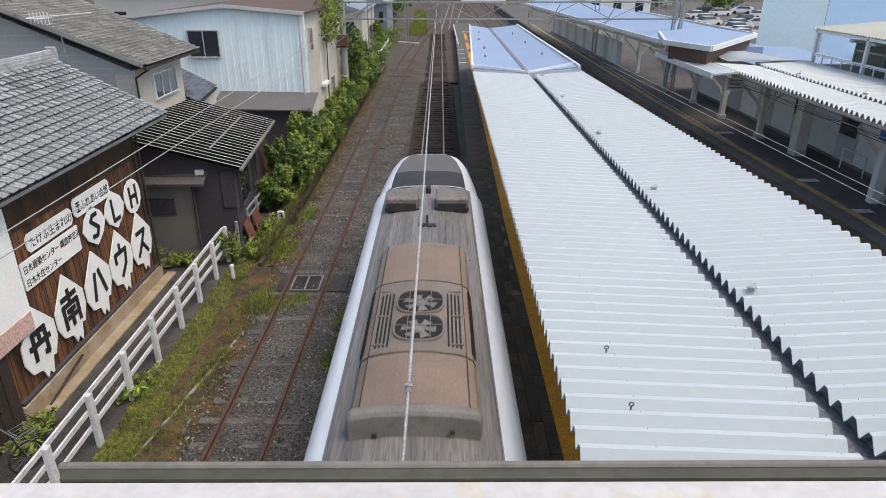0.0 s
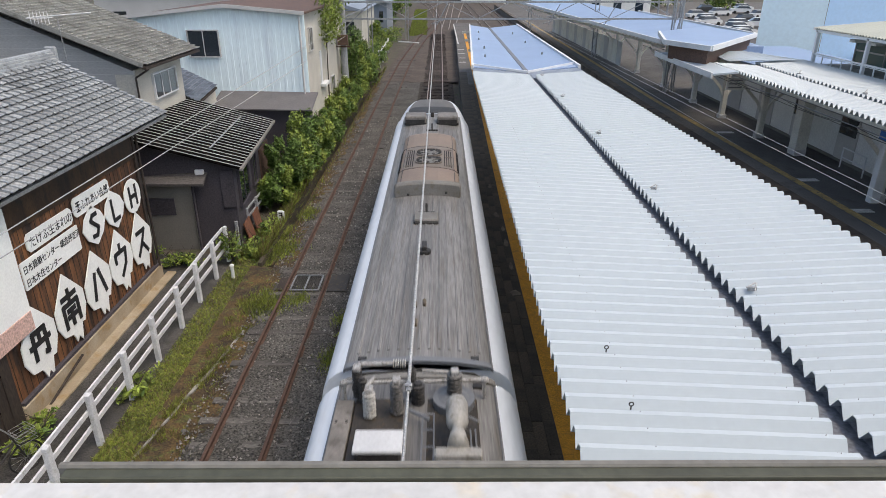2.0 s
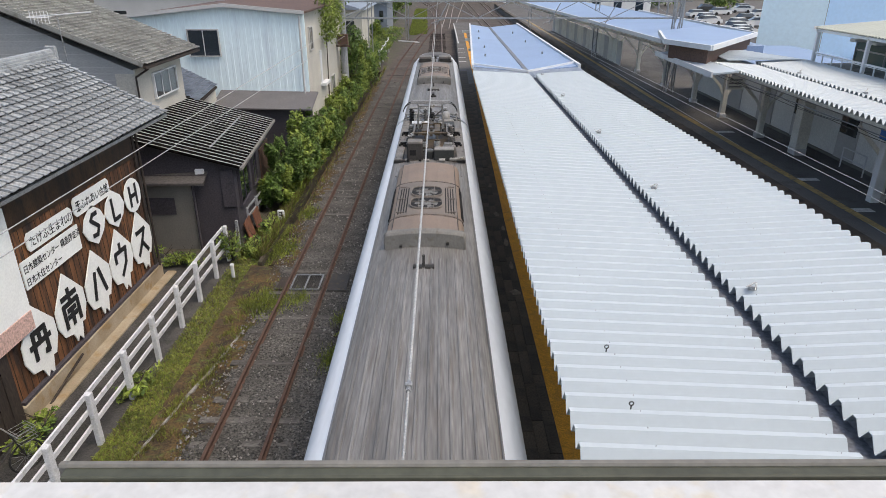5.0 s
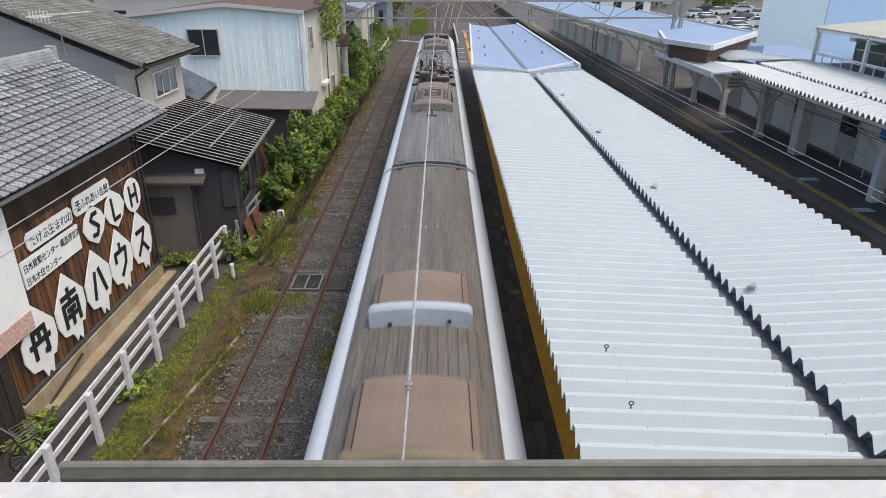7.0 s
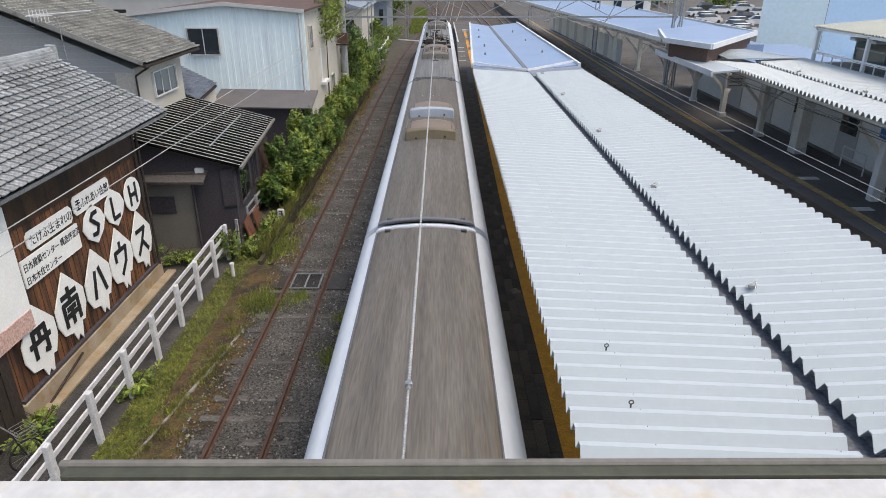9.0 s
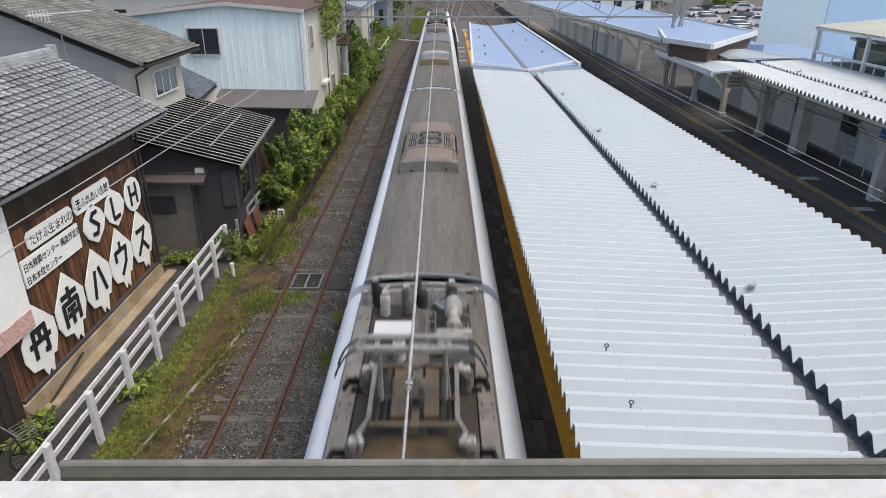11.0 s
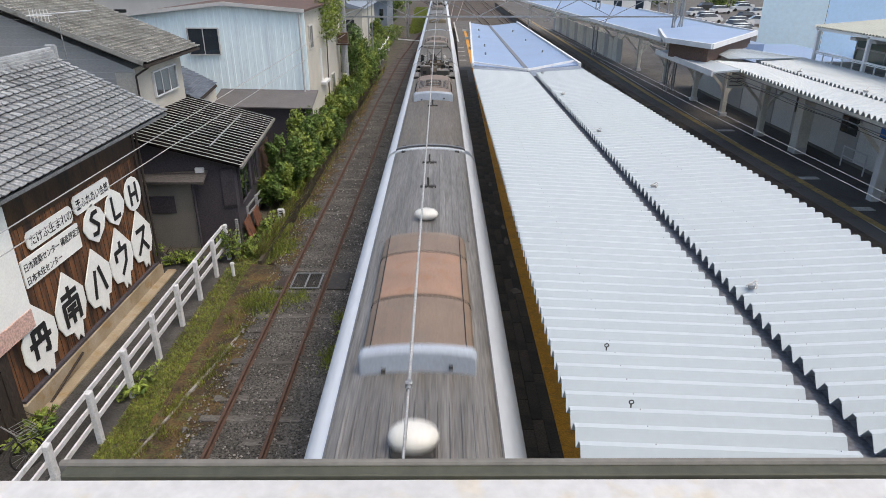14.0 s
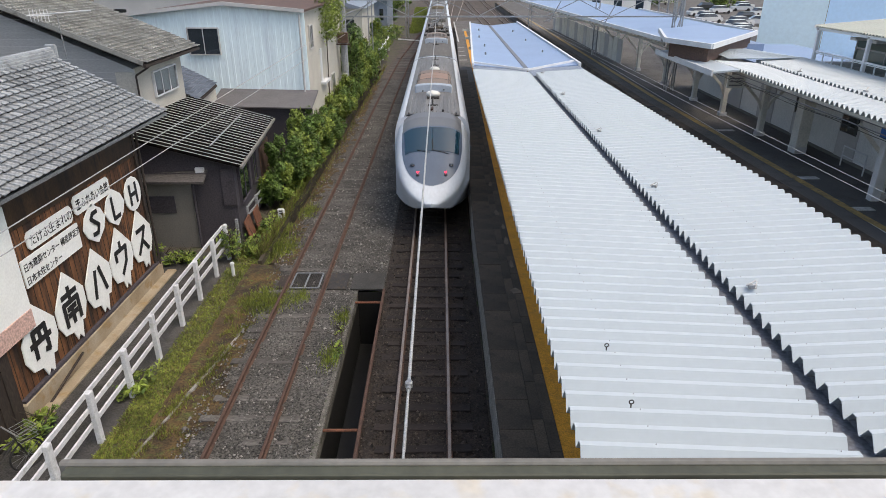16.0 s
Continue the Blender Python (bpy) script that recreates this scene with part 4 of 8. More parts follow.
def air_conditioner(c, y0, y1, fans=True, end=None, panels=(), dented=None):
    """A roof air conditioner from y0 (front) to y1 (rear); dented: front and rear of a rusty sagging panel."""
    a = thing("air_conditioner", "", "")
    a.parent = c
    for k in ("label", "category"):
        if k in a:
            del a[k]
    bm = bmesh.new()
    secs = [(y0 + .10, 3.60, .79), (y0 - .08, 3.78, .80), (y0 - .26, 3.885, .805), (y0 - .40, 3.905, .81), (y1 + .12, 3.905, .81)]
    sweep(bm, [[(x, y, z) for x, z in cover_ring(h, 3.44, z)] for y, z, h in secs], close=True)
    part("cover", bm, M["ac_brown"], a, "rust-dusted brown cover", smooth=False)
    bm = bmesh.new()
    secs = [(y1 + .13, 3.918, .825), (y1 + .05, 3.922, .83), (y1 + .015, 3.905, .825), (y1 - .02, 3.86, .81)]
    rings = [[(x, y, z) for x, z in cap_ring(h, 3.43, z)] for y, z, h in secs]
    rings.append([(x * .985, y - .035 * (1 - (z - 3.43) / .43), z - .01) for x, y, z in rings[-1]])
    sweep(bm, rings, close=True)
    part("end_cap", bm, end or M["ac_grey"], a, "weathered end cap")
    for x, z in ((-.48, 3.57), (.0, 3.51), (.46, 3.62)):
        bm = bmesh.new()
        box(bm, x - .03, x + .03, y1 - .075, y1 - .02, z, z + .05)
        part("latch", bm, M["dark_metal"], a)
    bm = bmesh.new()
    for y in (y1 + .14, *panels):
        rounded_cover(bm, y + .011, y - .011, .81, .005)
    for s in (-1, 1):
        box(bm, s * .682 - .007, s * .682 + .007, y1 + .15, y0 - .30, 3.80, 3.818)
    part("seams", bm, M["dark_metal"], a)
    if dented:
        d0, d1 = dented
        bm = bmesh.new()
        rows = []
        for j in range(9):
            y = d0 + (d1 - d0) * j / 8
            row = []
            for i in range(13):
                x = -.66 + .11 * i
                z = float(np.interp(abs(x), (0, .26, .5, .68), (3.905, 3.892, 3.856, 3.812))) + .008
                z += .028 * math.exp(-((j - 4.4) / 1.1) ** 2) * max(0, 1 - (x / .58) ** 2)
                row.append(bm.verts.new((x, y, z)))
            rows.append(row)
        for p, q in zip(rows, rows[1:]):
            for i in range(12):
                bm.faces.new((p[i], p[i + 1], q[i + 1], q[i]))
        part("dented_panel", bm, M["ac_rust"], a, "dented rust-orange panel", smooth=True)
    if fans:
        f0, f1 = fans
        bm = bmesh.new()
        sweep(bm, [[(x, y, z + .005) for x, z in cover_ring(.81, 3.46, 3.905) if z > 3.80] for y in (f0, f1)])
        part("fan_deck", bm, M["ac_deck"], a, "grey-brown fan deck plate")
        mid = f1 + (f0 - f1) * .47
        for s in (-1, 1):
            cy = mid + s * .40
            edge = lambda kx, ky: [(kx * math.copysign(abs(math.cos(w)) ** .62, math.cos(w)), cy + ky * math.copysign(abs(math.sin(w)) ** .72, math.sin(w))) for w in [2 * math.pi * (i + .5) / 28 for i in range(28)]]
            # no hole here: a flat black plate gives the well its shade
            bm = bmesh.new()
            prism(bm, [(x, y, 3.90) for x, y in edge(.355, .355)], (0, 0, .018))
            well = part("fan_well", bm, M["fan_dark"], a, "flat dark plate for the shaded fan well")
            bm = bmesh.new()
            sweep(bm, [[(x, y, z) for x, y in edge(.355 * k, .355 * k)] for k, z in ((1.06, 3.90), (1.06, 3.93), (1.0, 3.935), (.98, 3.917))], close=True, caps=False)
            part("fan_rim", bm, M["ac_deck"], well)
            for i in range(6):
                bm = bmesh.new()
                w = 2 * math.pi * i / 6 + .4 * s
                for p, q, r in ((0.0, .62, .07), (.10, .62, .24)):
                    pts = [(r * math.cos(w + p), cy - .05 + r * math.sin(w + p), 3.921), (.26 * math.cos(w + p), cy - .05 + .26 * math.sin(w + p), 3.92), (.27 * math.cos(w + q), cy - .05 + .27 * math.sin(w + q), 3.929), (.08 * math.cos(w + q), cy - .05 + .08 * math.sin(w + q), 3.929)]
                    faces(bm, pts, ((0, 1, 2, 3),))
                part("fan_blade", bm, M["fan_alloy"], well)
            bm = bmesh.new()
            rod(bm, (0, cy - .05, 3.92), (0, cy - .05, 3.934), .12, 14)
            part("fan_hub", bm, M["fan_alloy"], well, "dull alloy fan hub")
            bm = bmesh.new()
            for o in (-.17, .17):
                rod(bm, (o, cy - .33, 3.94), (o, cy + .33, 3.94), .007, 5)
            rod(bm, (-.34, cy + .02, 3.944), (.34, cy + .02, 3.944), .007, 5)
            part("grille", bm, M["ac_deck"], a)
        for s in (-1, 1):
            # raised black strips paint the shade of the louvre openings
            bm = bmesh.new()
            for k in range(4):
                x = s * (.435 + .058 * k)
                z = float(np.interp(abs(x), (0, .26, .5, .68), (3.905, 3.892, 3.856, 3.812)))
                box(bm, x - .013, x + .013, f1 + .14, f0 - .40, z, z + .012)
            part("louvre_slots", bm, M["fan_dark"], a)
            for k in range(3):
                bm = bmesh.new()
                y = f1 + .2 + (f0 - f1 - .5) * k / 2
                box(bm, s * .53 - .12, s * .53 + .12, y - .012, y + .012, 3.852, 3.872)
                part("louvre_bar", bm, M["ac_deck"], a)
        # black blocks paint the shade inside the side mesh
        bm = bmesh.new()
        for s in (-1, 1):
            for k in range(26):
                y = f1 + .1 + (f0 - f1 - .2) * (k + .5) / 26
                for j in range(3):
                    x, z = (.815 - .018 * j, 3.655 + .042 * j)
                    box(bm, s * x - .012, s * x + .012, y - .022, y + .022, z, z + .022)
        tagged(part("side_mesh", bm, M["fan_dark"], a), kind="stuff")
    return a


def roof_box(c, name, x0, x1, y0, y1, z0, z1, mat, lab=""):
    bm = bmesh.new()
    box(bm, x0, x1, y0, y1, z0, z1, min(.03, (z1 - z0) * .3))
    return part(name, bm, mat, c, lab)


def stub_antenna(c, y, x=0.0):
    bm = bmesh.new()
    box(bm, x - .2, x + .2, y - .07, y + .07, 3.56, 3.61, .01)
    prism(bm, [(x - .025, y - .05, 3.6), (x - .025, y + .16, 3.6), (x - .025, y + .1, 3.78), (x - .025, y + .02, 3.82)], (.05, 0, 0))
    part("antenna", bm, M["dark_metal"], c, "dark blade antenna")


def insulator(bm, x, y, z0, h, r=.07):
    """One turned porcelain column with ribs, closed at the top."""
    n = max(3, int(h / .055))
    secs = []
    for i in range(n):
        z = z0 + h * i / n
        for k, q in ((0, .62), (.5, 1.0), (.8, .97)):
            secs.append((z + h / n * k, r * q))
    secs += [(z0 + h, r * .62), (z0 + h + .03, r * .55), (z0 + h + .032, r * .02)]
    sweep(bm, [[(x + q * math.cos(2 * math.pi * a / 12), y + q * math.sin(2 * math.pi * a / 12), z) for a in range(12)] for z, q in secs], close=True)


def pantograph(c, y):
    """Raised pantograph and high-voltage gear; y is the front end of its deck, 5.3 m long, running to lower y."""
    for s in (-1, 1):
        bm = bmesh.new()
        v0 = .05 if s < 0 else -1.2
        for k, (p, q) in enumerate(((v0, -2.75), (-2.76, -5.2))):
            box(bm, min(s * .80, s * 1.03), max(s * .80, s * 1.03), y + q, y + p, 3.50, 3.585 + .004 * k, .008)
        d = part("deck", bm, M["deck_taupe"], c, "taupe weathered walkway deck")
        bm = bmesh.new()
        for v in (-.4, -1.2, -2.0, -2.62, -2.9, -3.6, -4.4, -5.05):
            for x in (.85, .98):
                if v < v0:
                    rod(bm, (s * x, y + v, 3.58), (s * x, y + v, 3.598), .018, 6)
        tagged(part("deck_bolts", bm, M["dark_metal"], d), kind="stuff")
        bm = bmesh.new()
        box(bm, min(s * .78, s * 1.05), max(s * .78, s * 1.05), y - 5.27, y - 5.205, 3.48, 3.57)
        part("end_bar", bm, M["dark_metal"], c)
    roof_box(c, "well", -.795, .795, y - 5.25, y + .1, 3.50, 3.57, M["well"], "dark grease-stained roof well")
    # switchgear at the front
    bm = bmesh.new()
    rod(bm, (-.76, y + .24, 4.0), (-.30, y + .26, 4.0), .032, 8)
    rod(bm, (-.92, y + .13, 3.79), (.02, y + .16, 3.79), .028, 8)
    rod(bm, (.10, y + .16, 3.79), (.88, y + .19, 3.79), .028, 8)
    rod(bm, (.08, y + .30, 3.86), (.42, y + .26, 3.86), .03, 8)
    for x, v in ((-.94, .13), (.9, .19)):
        ball(bm, (x, y + v, 3.79), .06, .05, .05, 10, 6)
        rod(bm, (x, y + v, 3.52), (x, y + v, 3.79), .025, 6)
    part("bus_bar", bm, M["bright_bar"], c, "bright connecting bars")
    bm = bmesh.new()
    for k in range(6):
        rod(bm, (-.30 + .03 * k, y + .26, 4.0), (-.285 + .03 * k, y + .26, 4.0), .055, 10)
    part("bar_insulator", bm, M["porcelain"], c)
    for x, v, z0, h, r, m in ((-.76, .12, 3.57, .42, .07, "dark_metal"), (-.68, .0, 3.57, .36, .06, "dark_metal"), (-.05, .12, 3.57, .44, .06, "dark_metal"), (.03, -.02, 3.57, .30, .09, "dark_metal"), (-.23, -.22, 3.57, .46, .085, "grey_glaze"),
                              (-.57, -.28, 3.57, .36, .085, "porcelain"), (.50, .03, 3.70, .30, .105, "grey_glaze"), (-.27, -1.58, 3.57, .32, .095, "porcelain")):
        bm = bmesh.new()
        insulator(bm, x, y + v, z0, h, r)
        part("insulator", bm, M[m], c, "ribbed high-voltage insulator")
    bm = bmesh.new()
    for x, v, z in ((-.76, .12, 4.02), (-.57, -.26, 3.96), (-.23, -.2, 4.05), (.50, .03, 4.02)):
        box(bm, x - .05, x + .05, y + v - .06, y + v + .06, z - .02, z + .04, .01)
    rod(bm, (-.60, y - .2, 3.97), (-.52, y - .05, 4.0), .025, 6)
    part("terminal", bm, M["bright_bar"], c)
    bm = bmesh.new()
    rod(bm, (.49, y - .03, 3.56), (.49, y - .03, 3.68), .27, 24)
    rod(bm, (.49, y - .03, 3.68), (.49, y - .03, 3.71), .20, 20, .12)
    part("breaker_disc", bm, M["hood"], c, "grey round breaker base")
    bm = bmesh.new()
    prof = [(-.42, .06), (-.46, .115), (-.55, .135), (-.85, .13), (-.93, .10), (-.95, .07), (-1.02, .07), (-1.06, .09), (-1.24, .125), (-1.25, .02)]
    sweep(bm, [[(.515 + r * math.cos(2 * math.pi * i / 16), y + v, 3.93 + r * math.sin(2 * math.pi * i / 16)) for i in range(16)] for v, r in prof], close=True)
    part("breaker_bottle", bm, M["pale_casing"], c, "pale bottle-shaped breaker casing", smooth=True)
    bm = bmesh.new()
    box(bm, .25, .78, y - 1.36, y - 1.22, 3.66, 3.90, .02)
    box(bm, .27, .76, y - 1.52, y - 1.37, 3.66, 3.84, .02)
    part("breaker_head", bm, M["pale_casing"], c, "pale breaker head block")
    bm = bmesh.new()
    box(bm, -.69, -.12, y - 1.12, y - .74, 3.70, 3.74, .01)
    part("cover_panel", bm, M["bright_panel"], c, "bright flat cover panel")
    roof_box(c, "panel_box", -.67, -.14, y - 1.10, y - .76, 3.57, 3.70, M["dark_metal"])
    bm = bmesh.new()
    for x in (.10, .24):
        rod(bm, (x, y - .40, 3.70), (x, y - 1.30, 3.70), .012, 5)
    for v in (-.4, -.7, -1.0, -1.3):
        rod(bm, (.10, y + v, 3.70), (.24, y + v, 3.70), .012, 5)
    rod(bm, (-.1, y - .35, 3.74), (.18, y - .5, 3.70), .025, 6)
    rod(bm, (.62, y - .45, 3.72), (.78, y - .55, 3.70), .02, 6)
    for x in (.68, .74):
        rod(bm, (x, y - .6, 3.62), (x, y - 1.05, 3.62), .012, 5)
    part("cable_ladder", bm, M["hood"], c)
    roof_box(c, "switch_box", .36, .79, y - 2.1, y - 1.56, 3.57, 3.90, M["box_green"], "dark green-grey switch box")
    roof_box(c, "switch_box", -.70, -.42, y - 1.95, y - 1.55, 3.57, 3.72, M["dark_metal"])
    # base frame on four insulators
    for s in (-1, 1):
        for v in (-2.30, -3.70):
            bm = bmesh.new()
            insulator(bm, s * .655, y + v, 3.57, .31, .105)
            part("insulator", bm, M["grey_glaze"], c, "grey ribbed insulator")
            bm = bmesh.new()
            box(bm, s * .64 - .07, s * .64 + .07, y + v - .07, y + v + .06, 3.90, 3.945, .012)
            bar(bm, (s * .60, y + v + .05, 3.955), (s * .54, y + v - .12, 3.97), .05, .05)
            part("foot_clamp", bm, M["bright_bar"], c, "worn bright foot clamp")
            bm = bmesh.new()
            w = y + v + .09
            bar(bm, (s * .74, w + .03, 3.64), (s * .94, w + .03, 3.64), .03, .10)
            bar(bm, (s * .93, w + .05, 3.64), (s * .96, w - .13, 3.62), .035, .08)
            bar(bm, (s * .74, w - .14, 3.62), (s * .86, w - .14, 3.62), .03, .06)
            part("bracket", bm, M["fan_dark"], c)
        bm = bmesh.new()
        bar(bm, (s * .525, y - 2.32, 3.97), (s * .515, y - 3.42, 3.96), .055, .07)
        bar(bm, (s * .515, y - 3.40, 3.96), (s * .62, y - 3.68, 3.95), .05, .06)
        part("side_arm", bm, M["deck_taupe"], c)
        bm = bmesh.new()
        rod(bm, (s * .385, y - 3.06, 4.0), (s * .37, y - 3.17, 4.80), .025, 8)
        rod(bm, (s * .43, y - 2.98, 3.98), (s * .40, y - 3.12, 4.5), .014, 6)
        part("upper_arm", bm, M["pale_casing"], c, "pale raised arm tube")
        bm = bmesh.new()
        bar(bm, (s * .195 + .02 - .0, y - 2.40, 3.93), (s * .195 + .02, y - 3.38, 3.93), .175, .15)
        bar(bm, (s * .195 + .02, y - 2.34, 3.95), (s * .195 + .02, y - 2.42, 3.95), .26, .17)
        part("spring_box", bm, M["ochre_paint"], c, "greasy ochre spring box")
        bm = bmesh.new()
        rod(bm, (s * .335, y - 2.45, 3.90), (s * .335, y - 3.35, 3.90), .03, 8)
        rod(bm, (s * .44, y - 2.35, 3.86), (s * .44, y - 3.40, 3.88), .04, 8)
        part("damper_rod", bm, M["dark_metal"], c)
    bm = bmesh.new()
    rod(bm, (-.50, y - 3.47, 3.95), (.53, y - 3.47, 3.95), .035, 10)
    rod(bm, (-.48, y - 3.02, 3.99), (.50, y - 3.02, 3.99), .022, 8)
    rod(bm, (-.52, y - 2.30, 3.95), (.54, y - 2.30, 3.95), .025, 8)
    box(bm, -.03, .07, y - 3.52, y - 3.2, 3.86, 3.96, .01)
    box(bm, -.02, .06, y - 2.9, y - 2.5, 3.80, 3.92, .01)
    part("base_frame", bm, M["brown_steel"], c)
    bm = bmesh.new()
    rod(bm, (.36, y - 3.15, 4.62), (-.06, y - 2.62, 4.12), .018, 6)
    rod(bm, (-.36, y - 3.15, 4.62), (.10, y - 2.66, 4.10), .012, 6)
    rod(bm, (-.37, y - 3.16, 4.72), (.39, y - 3.16, 4.72), .018, 8)
    part("arm_brace", bm, M["deck_taupe"], c)
    for k, v in enumerate((-3.08, -3.31)):
        bm = bmesh.new()
        bar(bm, (-.54, y + v, 4.87), (.56, y + v, 4.87), .065, .05)
        for s in (-1, 1):
            bar(bm, (s * .53 + .01, y + v, 4.875), (s * .62 + .01, y + v - .015, 4.855), .05, .045)
        head = part("contact_head", bm, M["contact"], c, "worn grey contact strip")
        for s in (-1, 1):
            bm = bmesh.new()
            pts = [(s * .61 + .01, y + v, 4.855), (s * .70, y + v - .03, 4.82), (s * .77, y + v - .08, 4.76), (s * .82, y + v - .15, 4.68), (s * .84, y + v - .19, 4.62)]
            for p, q in zip(pts, pts[1:]):
                rod(bm, p, q, .0125, 6)
            part("horn", bm, M["fan_dark"], head)
    bm = bmesh.new()
    for x in (-.40, .42):
        bar(bm, (x, y - 3.05, 4.82), (x, y - 3.34, 4.82), .05, .05)
    part("head_frame", bm, M["steel"], c)
    bm = bmesh.new()
    prism(bm, [(-.46, y - 3.42, 3.72), (.50, y - 3.42, 3.72), (.62, y - 3.75, 3.72), (.42, y - 4.28, 3.66), (-.40, y - 4.28, 3.66), (-.58, y - 3.75, 3.72)], (0, 0, .03))
    part("spring_plate", bm, M["ochre"], c, "ochre stained base plate")
    for x in (-.155, .215):
        bm = bmesh.new()
        insulator(bm, x, y - 4.16, 3.57, .29, .10)
        ins = part("insulator", bm, M["porcelain"], c, "pale ribbed insulator")
        bm = bmesh.new()
        rod(bm, (x, y - 4.16, 3.89), (x, y - 4.16, 3.92), .085, 12)
        rod(bm, (x, y - 4.16, 3.92), (x, y - 4.13, 4.02), .02, 6)
        part("cap", bm, M["brown_steel"], ins)
    # boxes at the rear
    roof_box(c, "terminal_box", .40, .68, y - 4.62, y - 4.34, 3.57, 3.84, M["hood"], "grey terminal box")
    bm = bmesh.new()
    bar(bm, (.43, y - 4.40, 3.87), (.65, y - 4.40, 3.87), .05, .04)
    bar(bm, (.43, y - 4.56, 3.87), (.65, y - 4.56, 3.87), .05, .04)
    bar(bm, (.65, y - 4.38, 3.87), (.65, y - 4.58, 3.87), .05, .04)
    part("terminal_lug", bm, M["pale_casing"], c)
    roof_box(c, "side_box", .66, .78, y - 4.5, y - 4.2, 3.57, 3.78, M["deck_taupe"])
    # dark body and paler lid put shaded faces and lit top into colour
    bm = bmesh.new()
    box(bm, -.66, -.20, y - 5.19, y - 4.74, 3.57, 4.08, .035)
    b = part("breaker_box", bm, M["box_brown"], c, "tall brown-grey switch box")
    bm = bmesh.new()
    box(bm, -.64, -.22, y - 5.16, y - 4.77, 4.078, 4.096, .014)
    part("lid", bm, M["deck_taupe"], b, "taupe lid sheet coloured like a lit top")
    bm = bmesh.new()
    box(bm, -.58, -.40, y - 5.197, y - 5.18, 3.70, 3.86)
    part("vent", bm, M["fan_dark"], b)
    # again a dark body for shaded sides under a lid toned as lit
    bm = bmesh.new()
    box(bm, .13, .72, y - 5.26, y - 4.92, 3.57, 3.88, .02)
    b = part("breaker_box", bm, M["box_green"], c, "low dark switch box")
    bm = bmesh.new()
    box(bm, .14, .71, y - 5.25, y - 4.93, 3.878, 3.896, .01)
    part("lid", bm, M["lid_grey"], b, "grey lid sheet coloured like a lit top")
    roof_box(c, "junction_box", -.08, .10, y - 5.1, y - 4.86, 3.57, 3.80, M["box_green"])
    roof_box(c, "junction_box", -.10, .10, y - 4.74, y - 4.52, 3.57, 3.74, M["hood"])
    bm = bmesh.new()
    rod(bm, (-.14, y - 4.74, 3.74), (-.14, y - 5.2, 3.6), .02, 6)
    rod(bm, (.12, y - 4.9, 3.84), (.12, y - 5.15, 3.62), .018, 6)
    rod(bm, (-.5, y - 4.45, 3.62), (.36, y - 4.45, 3.62), .03, 6)
    rod(bm, (-.60, y - 4.70, 3.64), (-.50, y - 4.15, 3.70), .05, 8)
    part("cable", bm, M["dark_metal"], c)
    bm = bmesh.new()
    for p, q in (((.58, 5.40, 3.64), (.88, 5.40, 3.65)), ((.88, 5.40, 3.65), (.97, 5.34, 3.66)), ((.97, 5.34, 3.66), (1.0, 5.24, 3.64))):
        rod(bm, (p[0], y - p[1], p[2]), (q[0], y - q[1], q[2]), .045, 10)
    rod(bm, (.27, y - 5.40, 3.62), (.45, y - 5.40, 3.62), .05, 10)
    rod(bm, (-.18, y - 5.38, 3.61), (-.02, y - 5.38, 3.61), .04, 8)
    rod(bm, (-.72, y - 5.28, 3.60), (-.62, y - 5.30, 3.60), .03, 8)
    part("cable_end", bm, M["pale_casing"], c, "pale high-voltage cable end")
    for x, r in ((-.62, .04), (-.28, .045)):
        bm = bmesh.new()
        rod(bm, (x, y - 5.34, 3.54), (x, y - 5.34, 3.63), r, 8)
        part("cable_clip", bm, M["fan_dark"], c)


def gangway(c, y, pale):
    """Bellows and roof-end trim at a coupling whose middle is at y."""
    bm = bmesh.new()
    ring = [(-1.2, .6), (-1.2, 2.6), (-1.15, 3.2), (-.8, 3.42), (0, 3.5), (.8, 3.42), (1.15, 3.2), (1.2, 2.6), (1.2, .6)]
    secs = []
    for i in range(7):
        k = 1.0 if i % 2 else .95
        secs.append([(x * k, y + .168 - .056 * i, z * (1 if i % 2 else .985)) for x, z in ring])
    sweep(bm, secs, close=True)
    part("gangway_bellows", bm, M["rubber"], c, "dark rubber gangway bellows")
    for yy, m in ((y + .20, M["hood"]), (y - .20, M["train_white"] if pale else M["ac_grey"])):
        bm = bmesh.new()
        ring = both(TOP)
        sweep(bm, [[(x * 1.01, yy + o, z + u) for x, z in ring] for o, u in ((.06, -.02), (.06, .035), (-.06, .035), (-.06, -.02))])
        part("roof_end_trim", bm, m, c)
    for s in (-1, 1):
        for o in (-.40, .26):
            bm = bmesh.new()
            box(bm, s * .82 - .06, s * .82 + .06, y + o, y + o + .1, 3.46, 3.54)
            part("lifting_lug", bm, M["dark_metal"], c)


def wheels(c, y):
    for yy in (y - 1.05, y + 1.05):
        bm = bmesh.new()
        for s in (-1, 1):
            rod(bm, (s * .50, yy, .43), (s * .63, yy, .43), .43, 20)
        rod(bm, (-.6, yy, .43), (.6, yy, .43), .08, 8)
        part("wheelset", bm, M["dark_metal"], c)
    bm = bmesh.new()
    for s in (-1, 1):
        box(bm, s * .95 - .06, s * .95 + .06, y - 1.5, y + 1.5, .35, .62, .03)
    box(bm, -.95, .95, y - .2, y + .2, .35, .6, .03)
    part("bogie", bm, M["dark_metal"], c)


